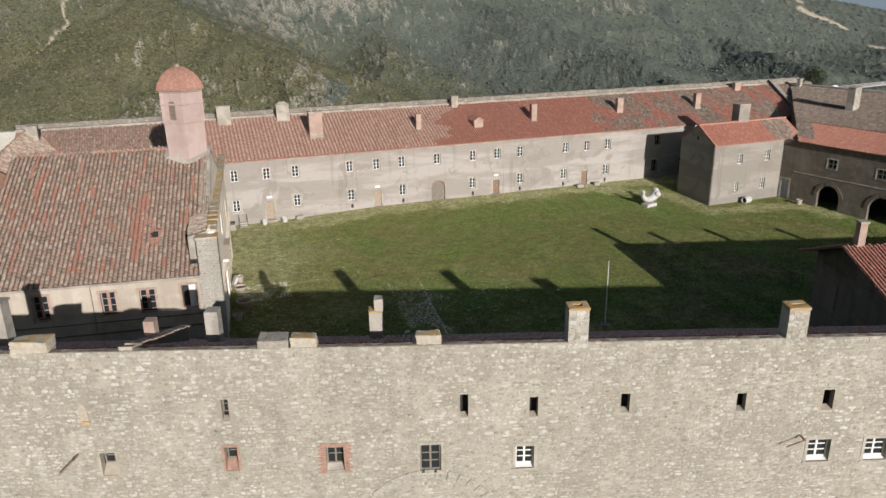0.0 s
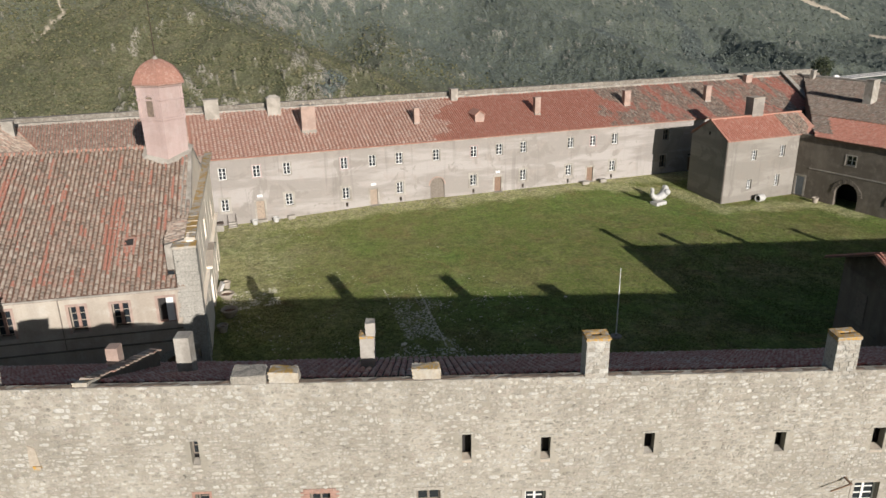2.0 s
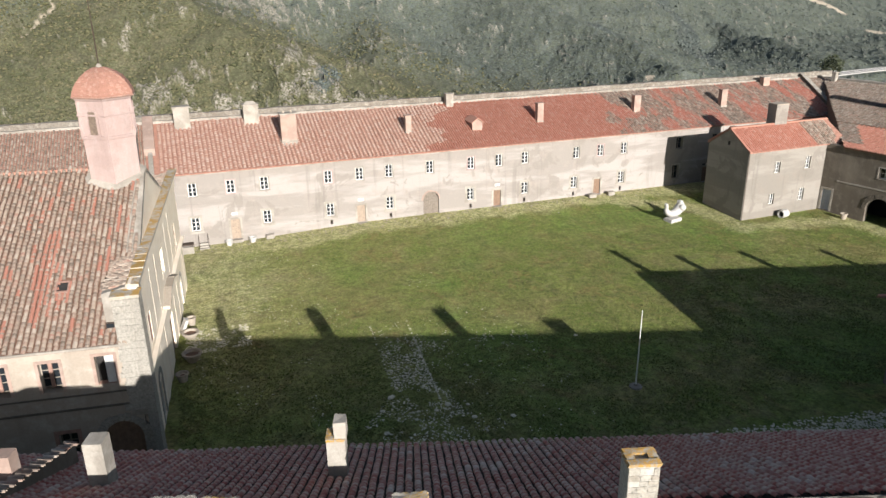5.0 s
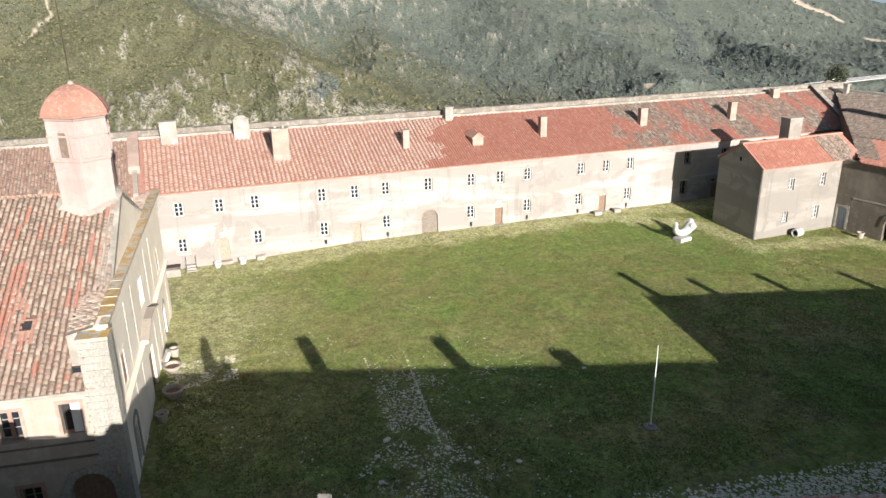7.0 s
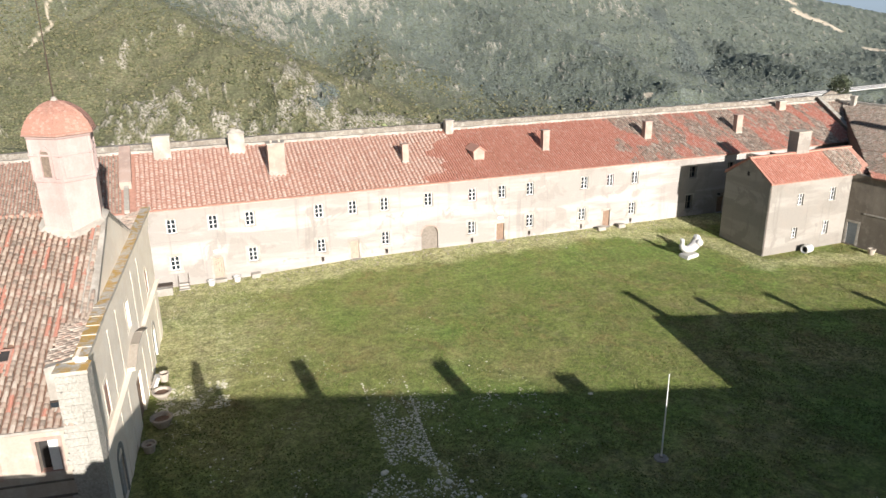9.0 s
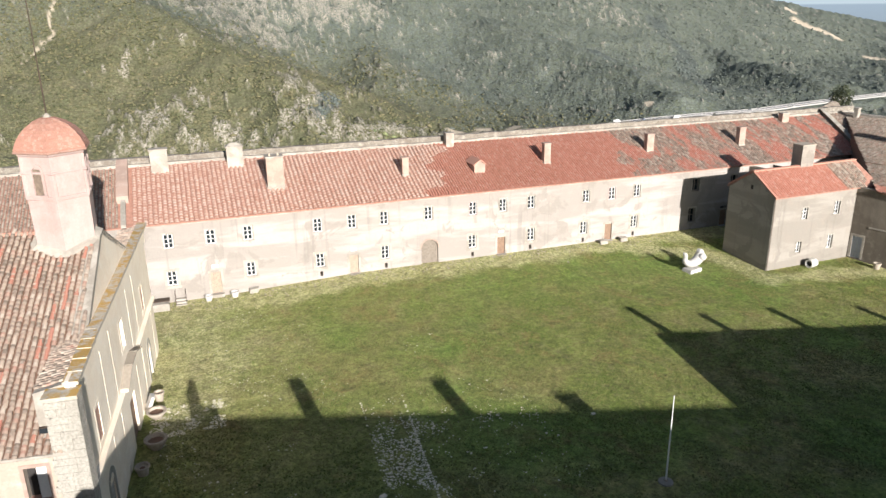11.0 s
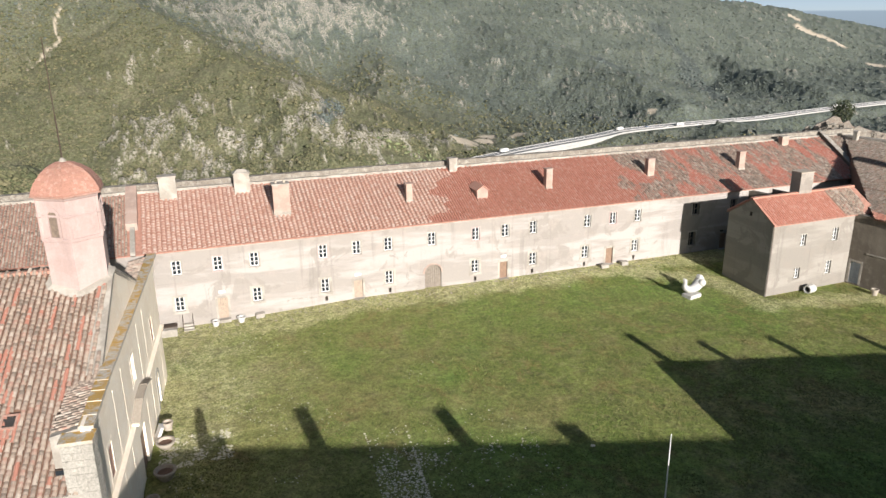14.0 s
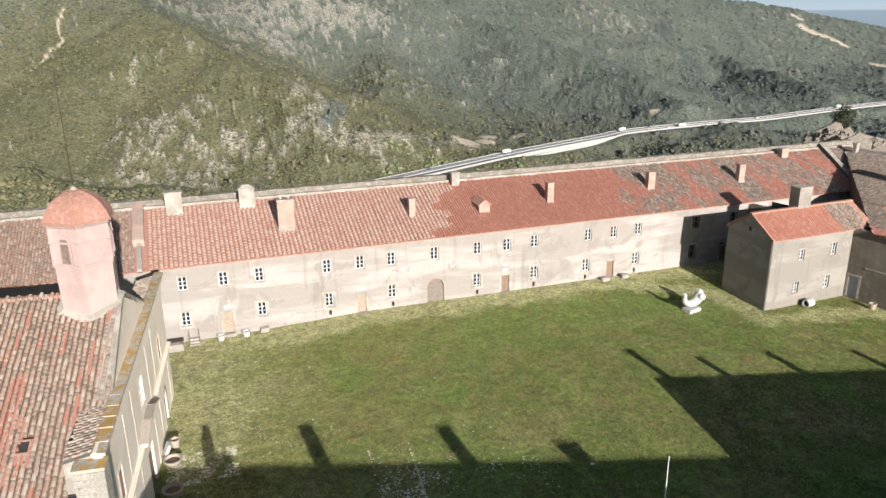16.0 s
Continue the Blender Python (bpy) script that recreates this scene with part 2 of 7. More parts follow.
LICHEN_STONE = lichened("lichened_stone", (0.44, 0.405, 0.345), (0.27, 0.245, 0.205))
LICHEN_WASH = lichened("lichened_whitewash", (0.50, 0.45, 0.38), (0.34, 0.305, 0.25))
COPING = simple("coping_and_recess_brown", (0.20, 0.155, 0.12), 0.45, 4.0)
RUIN = stone_mat("brown_ruin_stone", [(0.24, 0.20, 0.155), (0.28, 0.24, 0.19), (0.20, 0.17, 0.135), (0.26, 0.21, 0.165)])
# base colour raised to stand in for sun glint on the road
ASPHALT = simple("pale_glint_asphalt", (0.20, 0.20, 0.20), 0.25, 0.4)
CONCRETE = simple("concrete", (0.40, 0.39, 0.37), 0.3, 0.5)
glass, gn, gl, gb = material("window_glass", 0.08)
gb.inputs["Base Color"].default_value = (0.02, 0.024, 0.028, 1)
gb.inputs["Specular IOR Level"].default_value = 0.6
GLASS = glass


# ---- mesh helpers ----
def obj(name, bm, mat, parent=None, label="", kind=""):
    me = bpy.data.meshes.new(name)
    bm.normal_update()
    bm.to_mesh(me)
    bm.free()
    for m in (mat if isinstance(mat, (list, tuple)) else [mat]):
        me.materials.append(m)
    ob = new(name, me)
    ob.parent = parent
    return tagged(ob, label, "", "", kind)


part = obj


def thing(name, m, label, category, group="", kind=""):
    e = new(name)
    e.matrix_world = m
    e.empty_display_size = 0.5
    return tagged(e, label, category, group, kind)


def box(bm, x0, x1, y0, y1, z0, z1, mat=0, taper=0.0):
    v = []
    for z, k in ((z0, 0), (z1, taper)):
        v += [bm.verts.new(c) for c in ((x0 + k, y0 + k, z), (x1 - k, y0 + k, z), (x1 - k, y1 - k, z), (x0 + k, y1 - k, z))]
    for f in ((3, 2, 1, 0), (4, 5, 6, 7), (0, 1, 5, 4), (1, 2, 6, 5), (2, 3, 7, 6), (3, 0, 4, 7)):
        bm.faces.new([v[i] for i in f]).material_index = mat
    return v


def rough_box(bm, x0, x1, y0, y1, z0, z1, amount, rng):
    for v in box(bm, x0, x1, y0, y1, z0, z1):
        v.co += Vector([rng.uniform(-amount, amount) for _ in range(3)])


def prism(bm, pts, y0, y1):
    """A profile in x and z, drawn out along y."""
    a = [bm.verts.new((x, y0, z)) for x, z in pts]
    b = [bm.verts.new((x, y1, z)) for x, z in pts]
    bm.faces.new(a)
    bm.faces.new(b[::-1])
    for i in range(len(pts)):
        j = (i + 1) % len(pts)
        bm.faces.new((a[i], b[i], b[j], a[j]))


def prism_x(bm, pts, x0, x1):
    """A profile in y and z, drawn out along x."""
    a = [bm.verts.new((x0, y, z)) for y, z in pts]
    b = [bm.verts.new((x1, y, z)) for y, z in pts]
    bm.faces.new(a[::-1])
    bm.faces.new(b)
    for i in range(len(pts)):
        j = (i + 1) % len(pts)
        bm.faces.new((a[i], a[j], b[j], b[i]))


def ring_solid(bm, prof, seg, cx=0, cy=0, turn=0.0, cap=True, bottom=False):
    """Turned shape: prof gives radius and z from bottom to top."""
    rows = []
    for r, z in prof:
        rows.append([bm.verts.new((cx + r * math.sin(turn + 2 * math.pi * i / seg), cy - r * math.cos(turn + 2 * math.pi * i / seg), z)) for i in range(seg)])
    for a, b in zip(rows, rows[1:]):
        for i in range(seg):
            j = (i + 1) % seg
            bm.faces.new((a[i], a[j], b[j], b[i]))
    if cap:
        bm.faces.new(rows[-1])
    if bottom:
        bm.faces.new(rows[0][::-1])


def wall_mesh(bm, x0, x1, z0, z1, y0, y1, holes):
    """A wall along x with its outer face at y0, and openings right through it. holes: x0, x1, z0, z1."""
    xs = sorted({x0, x1, *[h[0] for h in holes], *[h[1] for h in holes]})
    zs = sorted({z0, z1, *[h[2] for h in holes], *[h[3] for h in holes]})
    xs = [x for x in xs if x0 <= x <= x1]
    zs = [z for z in zs if z0 <= z <= z1]

    def solid(i, k):
        if not (0 <= i < len(xs) - 1 and 0 <= k < len(zs) - 1):
            return False
        cx, cz = (xs[i] + xs[i + 1]) / 2, (zs[k] + zs[k + 1]) / 2
        return not any(h[0] < cx < h[1] and h[2] < cz < h[3] for h in holes)

    cache = {}

    def v(i, k, y):
        key = (i, k, y)
        if key not in cache:
            cache[key] = bm.verts.new((xs[i], y, zs[k]))
        return cache[key]

    for i in range(len(xs) - 1):
        for k in range(len(zs) - 1):
            if not solid(i, k):
                continue
            bm.faces.new((v(i, k, y0), v(i + 1, k, y0), v(i + 1, k + 1, y0), v(i, k + 1, y0)))
            bm.faces.new((v(i, k + 1, y1), v(i + 1, k + 1, y1), v(i + 1, k, y1), v(i, k, y1)))
            if not solid(i - 1, k):
                bm.faces.new((v(i, k, y1), v(i, k, y0), v(i, k + 1, y0), v(i, k + 1, y1)))
            if not solid(i + 1, k):
                bm.faces.new((v(i + 1, k, y0), v(i + 1, k, y1), v(i + 1, k + 1, y1), v(i + 1, k + 1, y0)))
            if not solid(i, k - 1):
                bm.faces.new((v(i, k, y1), v(i + 1, k, y1), v(i + 1, k, y0), v(i, k, y0)))
            if not solid(i, k + 1):
                bm.faces.new((v(i, k + 1, y0), v(i + 1, k + 1, y0), v(i + 1, k + 1, y1), v(i, k + 1, y1)))


ARC = [(math.cos(a), math.sin(a)) for a in [math.pi * i / 4 for i in range(5)]]


def barrel_verts():
    """One barrel tile along +y: wide and lifted at the lower end, narrow at the upper."""
    low = [(-0.105 * c, 0.0, 0.035 + 0.085 * s) for c, s in ARC]
    up = [(-0.08 * c, 0.44, 0.005 + 0.068 * s) for c, s in ARC]
    return np.array(low + up)


TILE_V = barrel_verts()
TILE_F = [(i, i + 1, i + 6, i + 5) for i in range(4)]


def tile_field(name, mat, parent, origin, u, v, width, length, keep=None, pitch=0.26, row=0.37, seed=1, label="", gone=0.0):
    """Rows of barrel tiles on a slope. origin: lower corner; u along the eave, v up the slope."""
    rng = np.random.default_rng(seed)
    u, v = Vector(u).normalized(), Vector(v).normalized()
    nrm = u.cross(v)
    M = np.array([[u.x, v.x, nrm.x], [u.y, v.y, nrm.y], [u.z, v.z, nrm.z]])
    cols, rows = int(width / pitch), int(length / row)
    s, t = np.meshgrid((np.arange(cols) + 0.5) * pitch, np.arange(rows) * row, indexing="ij")
    t = t + (rng.random(cols) * row * 0.3 + (np.arange(cols) % 2) * row * 0.5)[:, None] - row * 0.4
    s, t = s.ravel(), np.maximum(t.ravel(), 0.0)
    if keep is not None:
        ok = np.array([keep(a, b) for a, b in zip(s, t)])
        s, t = s[ok], t[ok]
    if gone:
        ok = rng.random(len(s)) > gone
        s, t = s[ok], t[ok]
    k = len(s)
    yaw = rng.normal(0, 0.025, k)
    jit = np.stack([rng.normal(0, 0.010, k), rng.normal(0, 0.015, k), np.abs(rng.normal(0, 0.011, k))], 1)
    wave = 0.02 * np.sin(s * 0.9 + 0.7) * np.sin(t * 0.7 + s * 0.23)
    loc = np.repeat(TILE_V[None] * np.array([pitch / 0.26, max(1.0, row / 0.37), 0.5 + 0.5 * pitch / 0.26]), k, 0)
    c, sn = np.cos(yaw)[:, None], np.sin(yaw)[:, None]
    x = loc[:, :, 0] * c - loc[:, :, 1] * sn
    y = loc[:, :, 0] * sn + loc[:, :, 1] * c
    loc = np.stack([x, y, loc[:, :, 2]], 2)
    base = np.stack([s, t, wave], 1) + jit
    loc = loc + base[:, None, :]
    P = loc.reshape(-1, 3) @ M.T + np.array(origin)
    F = (np.array(TILE_F)[None] + (np.arange(k) * 10)[:, None, None]).reshape(-1, 4)
    me = bpy.data.meshes.new(name)
    me.from_pydata(P.tolist(), [], F.tolist())
    me.materials.append(mat)
    me.polygons.foreach_set("use_smooth", np.ones(len(F), bool))
    me.attributes.new("lip", "FLOAT", "POINT").data.foreach_set("value", np.tile([1.0] * 5 + [0.0] * 5, k))
    ob = new(name, me)
    ob.parent = parent
    return tagged(ob, label, "", "", "stuff")


def stone_field(name, mat, parent, x0, x1, z0, z1, y, holes, seed=3, size=(0.22, 0.15), proud=0.02):
    """Irregular rubble lumps bedded in a wall's outer face at y."""
    r = np.random.default_rng(seed)
    V, F = [], []
    z, odd = z0, 0
    while z < z1 - 0.05:
        h = size[1] * r.uniform(0.6, 1.5)
        x = x0 - r.uniform(0, 0.2)
        while x < x1:
            w = size[0] * r.choice((0.5, 0.8, 1.0, 1.3, 1.9))
            cx, cz = x + w / 2, z + h / 2 + r.uniform(-0.04, 0.04)
            a, b = w * 0.50, h * 0.52 * r.uniform(0.86, 1.1)
            hit = any(cx - a < q[1] + 0.05 and cx + a > q[0] - 0.05 and cz - b < q[3] + 0.05 and cz + b > q[2] - 0.05 for q in holes)
            if x0 < cx - a and cx + a < x1 and cz + b < z1 + 0.02 and not hit and r.random() < 0.96:
                k, tilt = len(V), r.uniform(-0.25, 0.25)
                p = proud * r.uniform(0.3, 1.6)
                ring = []
                for i in range(7):
                    t = tilt + 2 * math.pi * i / 7
                    m = (abs(math.cos(t)) ** 3 + abs(math.sin(t)) ** 3) ** (-1 / 3) * r.uniform(0.86, 1.08)
                    ring.append((a * m * math.cos(t), b * m * math.sin(t)))
                V += [(cx + u, y + 0.012, cz + v) for u, v in ring]
                V += [(cx + u * 0.8, y - p * r.uniform(0.7, 1.2), cz + v * 0.78) for u, v in ring]
                F.append(tuple(k + 7 + i for i in range(7)))
                F += [(k + i, k + (i + 1) % 7, k + 7 + (i + 1) % 7, k + 7 + i) for i in range(7)]
            x += w
        z += h
    me = bpy.data.meshes.new(name)
    me.from_pydata(V, [], F)
    me.materials.append(mat)
    ob = new(name, me)
    ob.parent = parent
    return tagged(ob, "", "", "", "stuff")


def casement(parent, x0, x1, z0, z1, y, rows=3, frame_mat=None, cols=2, name="window", label="", bar=0.05):
    """A window set in an opening: frame, glazing bars, panes, dark behind; y is the frame's outer face."""
    fm = frame_mat or WHITE
    bm = bmesh.new()
    t = bar * 1.3
    box(bm, x0, x1, y, y + 0.07, z0, z0 + t)
    box(bm, x0, x1, y, y + 0.07, z1 - t, z1)
    box(bm, x0, x0 + t, y, y + 0.07, z0 + t, z1 - t)
    box(bm, x1 - t, x1, y, y + 0.07, z0 + t, z1 - t)
    w = part(name, bm, fm, parent, label)
    bm = bmesh.new()
    xi0, xi1, zi0, zi1 = x0 + t, x1 - t, z0 + t, z1 - t
    for c in range(1, cols):
        xc = xi0 + (xi1 - xi0) * c / cols
        box(bm, xc - bar * 0.8, xc + bar * 0.8, y - 0.006, y + 0.064, zi0, zi1)
    for c in range(cols):
        xa = xi0 + (xi1 - xi0) * c / cols + bar * 0.8
        xb = xi0 + (xi1 - xi0) * (c + 1) / cols - bar * 0.8
        for r in range(1, rows):
            zc = zi0 + (zi1 - zi0) * r / rows
            box(bm, xa, xb, y + 0.004, y + 0.05, zc - bar * 0.45, zc + bar * 0.45)
    part("glazing_bar", bm, fm, w)
    bm = bmesh.new()
    box(bm, xi0 - 0.01, xi1 + 0.01, y + 0.03, y + 0.036, zi0 - 0.01, zi1 + 0.01)
    part("pane", bm, GLASS, w)
    return w


def surround(parent, x0, x1, z0, z1, y, t, mat, name="window_surround", sill=True, label="", drop=False):
    bm = bmesh.new()
    box(bm, x0 - t, x0, y - 0.025, y + 0.05, z0, z1)
    box(bm, x1, x1 + t, y - 0.025, y + 0.05, z0, z1)
    box(bm, x0 - t, x1 + t, y - 0.025, y + 0.05, z1, z1 + t)
    if sill:
        box(bm, x0 - t * 1.2, x1 + t * 1.2, y - 0.06, y + 0.05, z0 - t * (0.6 if not drop else 1.0), z0)
    return part(name, bm, mat, parent, label)


def chimney(parent, cx, cy, w, d, z0, z1, mat, cap=None, cap_mat=None, pots=0, name="chimney", label="", lichen=False):
    bm = bmesh.new()
    box(bm, cx - w / 2, cx + w / 2, cy - d / 2, cy + d / 2, z0, z1)
    bmesh.ops.bevel(bm, geom=[e for e in bm.edges], offset=0.025, segments=1)
    c = part(name, bm, mat, parent, label)
    if cap == "slab":
        bm = bmesh.new()
        box(bm, cx - w / 2 - 0.07, cx + w / 2 + 0.07, cy - d / 2 - 0.07, cy + d / 2 + 0.07, z1, z1 + 0.1)
        part("chimney_cap", bm, cap_mat or mat, c)
    elif cap == "hip":
        bm = bmesh.new()
        box(bm, cx - w / 2 - 0.08, cx + w / 2 + 0.08, cy - d / 2 - 0.08, cy + d / 2 + 0.08, z1, z1 + 0.08)
        box(bm, cx - w / 2, cx + w / 2, cy - d / 2, cy + d / 2, z1 + 0.08, z1 + 0.36, 0, min(w, d) * 0.42)
        part("chimney_cap", bm, cap_mat or mat, c)
    elif cap == "rim":
        bm = bmesh.new()
        t = min(w, d) * 0.28
        for a in ((-w / 2, w / 2, -d / 2, -d / 2 + t), (-w / 2, w / 2, d / 2 - t, d / 2), (-w / 2, -w / 2 + t, -d / 2 + t, d / 2 - t), (w / 2 - t, w / 2, -d / 2 + t, d / 2 - t)):
            rough_box(bm, cx + a[0] - 0.02, cx + a[1] + 0.02, cy + a[2] - 0.02, cy + a[3] + 0.02, z1 - 0.02, z1 + 0.12, 0.035, random.Random(int(cx * 10 + a[0] * 7)))
        part("chimney_cap", bm, LICHEN if lichen else (cap_mat or mat), c)
    for i in range(pots):
        bm = bmesh.new()
        ring_solid(bm, [(0.1, z1), (0.13, z1 + 0.1), (0.09, z1 + 0.32)], 8, cx - w / 4 + i * w / 2, cy)
        part("chimney_pot", bm, CLAY, c)
    return c


# ---- ground and mountains: one sheet ----
def ground_height(x, y):
    """The courtyard: nearly level, rising towards the long barracks."""
    g = -0.75 + 0.75 * np.clip((y - 32) / 27, 0, 1) + 0.75 * np.clip((y - 59) / 11, 0, 1) * np.clip((x + 2) / 18, 0.35, 1)
    return g


RIDGES = [  # crest lines: points x, y, z; fall per metre on the sides
    ([(-700, 1500, 330), (-205, 1290, 150), (-31, 1006, 38), (58, 855, -8), (106, 719, -56), (112, 640, -80)], 0.42),
    ([(-900, 2000, 520), (-187, 1950, 300), (282, 1950, 260), (791, 1850, 170), (1372, 1850, 75), (1700, 1900, 30)], 0.31),
    ([(282, 1900, 230), (526, 1413, 22), (605, 1102, -34), (623, 891, -68), (588, 690, -100)], 0.33),
    ([(150, 1900, 240), (332, 1367, -10), (300, 1100, -50), (237, 928, -84), (211, 696, -97)], 0.36),
    ([(791, 1850, 160), (1087, 1921, 27), (1068, 1331, -62), (888, 817, -102)], 0.27),
    ([(1700, 2600, 90), (2321, 2629, 43), (3057, 2590, -75), (3900, 2500, -110)], 0.22),
    ([(1372, 1850, 60), (1824, 1719, -95), (1700, 1300, -106)], 0.25),
    ([(-300, 500, -20), (-65, 452, -60), (-8, 507, -74)], 0.35),
]


def valley_height(x, y):
    """Mountains round the hill on which the fort stands."""
    z = np.full(x.shape, -112.0)
    for pts, fall in RIDGES:
        best = np.full(x.shape, -1e9)
        for (ax, ay, az), (bx, by, bz) in zip(pts, pts[1:]):
            dx, dy = bx - ax, by - ay
            t = np.clip(((x - ax) * dx + (y - ay) * dy) / (dx * dx + dy * dy), 0, 1)
            d = np.hypot(x - ax - t * dx, y - ay - t * dy)
            best = np.maximum(best, az + t * (bz - az) - fall * d * (1 + 0.0004 * d))
        k = 9.0
        m = np.maximum(z, best)
        z = m + k * np.log(np.exp((z - m) / k) + np.exp((best - m) / k))
    return z


def fbm(x, y, scale, octaves, seed):
    """Smooth value noise on arrays."""
    out, amp = np.zeros(x.shape), 1.0
    for o in range(octaves):
        f = scale * 2 ** o
        xi, yi = np.floor(x / (1 / f)), np.floor(y / (1 / f))
        fx, fy = x * f - xi, y * f - yi
        fx, fy = fx * fx * (3 - 2 * fx), fy * fy * (3 - 2 * fy)

        def h(a, b):
            s = np.sin(a * 127.1 + b * 311.7 + (seed + o) * 74.7) * 43758.5453
            return s - np.floor(s)

        v = (h(xi, yi) * (1 - fx) + h(xi + 1, yi) * fx) * (1 - fy) + (h(xi, yi + 1) * (1 - fx) + h(xi + 1, yi + 1) * fx) * fy
        out += amp * (v - 0.5)
        amp *= 0.5
    return out


ROAD = [(60, 540), (131, 575), (226, 621), (325, 668), (431, 709), (486, 733), (605, 749), (694, 753), (800, 777), (963, 806), (1200, 830)]
ROAD_Z = -108.0


def road_distance(x, y):
    d = np.full(x.shape, 1e9)
    for (ax, ay), (bx, by) in zip(ROAD, ROAD[1:]):
        dx, dy = bx - ax, by - ay
        t = np.clip(((x - ax) * dx + (y - ay) * dy) / (dx * dx + dy * dy), 0, 1)
        d = np.minimum(d, np.hypot(x - ax - t * dx, y - ay - t * dy))
    return d


ROCKS = [
    (60, 1210, 110, 0.26), (130, 1250, 120, 0.27), (215, 1350, 130, 0.25), (300, 1430, 120, 0.17), (95, 960, 50, 0.20),
    (120, 765, 36, 0.42), (113, 690, 28, 0.40), (306, 1295, 60, 0.22), (294, 1072, 55, 0.16),
    (136, 659, 38, 0.34), (165, 669, 34, 0.32), (199, 692, 38, 0.32), (255, 719, 34, 0.26), (90, 655, 30, 0.24),
    (-51, 727, 38, 0.28), (-11, 739, 40, 0.30), (9, 753, 36, 0.28), (-32, 873, 30, 0.24), (7, 647, 44, 0.34), (44, 682, 36, 0.27), (-40, 660, 30, 0.26),
    (595, 988, 40, 0.16), (812, 1378, 80, 0.16), (476, 1118, 60, 0.16), (889, 1395, 80, 0.14), (1559, 1856, 160, 0.16), (540, 830, 40, 0.18),
]
BARE = [(1634, 1640, 30), (1650, 1600, 22), (1664, 1560, 30), (1601, 1367, 20), (1734, 1789, 16), (285, 733, 20), (315, 765, 16), (336, 792, 14), (370, 784, 12), (566, 803, 7)]
TRACK = [(-118, 1040), (-126, 1014), (-125, 995), (-118, 973), (-128, 962), (-134, 954), (-142, 936), (-152, 922)]


def near_line(x, y, pts):
    d = np.full(x.shape, 1e9)
    for (ax, ay), (bx, by) in zip(pts, pts[1:]):
        dx, dy = bx - ax, by - ay
        t = np.clip(((x - ax) * dx + (y - ay) * dy) / (dx * dx + dy * dy), 0, 1)
        d = np.minimum(d, np.hypot(x - ax - t * dx, y - ay - t * dy))
    return d


def rockness(x, y):
    """0 on scrub, 1 on bare crags."""
    r = np.hypot(x, y)
    v = 0.74 * fbm(x * 1.5, y * 0.55, 1 / 8, 3, 41) + 0.30 * fbm(x * 1.2, y * 0.8, 1 / 34, 3, 45)
    for cx, cy, rad, amt in ROCKS:
        v = v + amt * np.exp(-((x - cx) ** 2 + (y - cy) ** 2) / (rad * rad))
    return np.clip((v - 0.36) / 0.06, 0, 1) * np.clip((r - 330) / 80, 0, 1)


def bareness(x, y):
    v = np.zeros(x.shape)
    for cx, cy, rad in BARE:
        d = np.hypot(x - cx, (y - cy) / (1.3 if cx > 1000 else 1.0)) / rad + 0.5 * fbm(x, y, 1 / (rad * 0.6), 3, 61)
        v = np.maximum(v, np.clip((1.0 - d) / 0.15, 0, 1))
    d = near_line(x, y, TRACK) + 2 * fbm(x, y, 1 / 20, 2, 63)
    return np.maximum(v, np.clip((2.3 - d) / 1.0, 0, 1))


WORN = [(-1, 67.2), (8.8, 66.8), (16, 68.2), (31.5, 68.8), (37.4, 67.9), (43.8, 67.5), (48.8, 64.7), (50.7, 62.6), (51.4, 59.5), (52.4, 56.3), (58, 55.2), (63, 53.5), (64, 50)]


def wornness(x, y):
    """Trodden, sun-bleached grass along the buildings."""
    q = fbm(x, y, 1 / 2.2, 4, 71) * 1.6
    v = np.clip((1.9 + q - near_line(x, y, WORN)) / 1.1, 0, 1) * 0.95
    v = np.maximum(v, np.clip((y - 65.8 + q) / 1.5, 0, 1) * 0.9 * (y < 71))
    v = np.maximum(v, np.clip((10 - x + 3 * q) / 8, 0, 1) * np.clip((y - 49 + 2 * q) / 7, 0, 1) * 0.95)
    v = np.maximum(v, np.clip((2.6 - np.hypot((x - 1.2) * 0.8, y - 51.3) + q) / 1.2, 0, 1))
    return v * (y < 72) * (x > -6)


def haze_amount(x, y):
    """Share of grey-blue tint, growing with distance, that stands in for haze."""
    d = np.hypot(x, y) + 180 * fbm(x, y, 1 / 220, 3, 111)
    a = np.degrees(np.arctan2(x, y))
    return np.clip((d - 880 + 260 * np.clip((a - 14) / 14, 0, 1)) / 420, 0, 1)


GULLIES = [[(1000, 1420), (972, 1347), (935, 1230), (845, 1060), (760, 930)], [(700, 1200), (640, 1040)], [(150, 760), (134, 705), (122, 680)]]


def gully_shade(x, y):
    """Dark patches along the gullies, standing in for the shade there."""
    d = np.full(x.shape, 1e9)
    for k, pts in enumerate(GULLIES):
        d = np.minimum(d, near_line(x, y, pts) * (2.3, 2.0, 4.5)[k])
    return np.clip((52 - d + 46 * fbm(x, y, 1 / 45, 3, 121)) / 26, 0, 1)


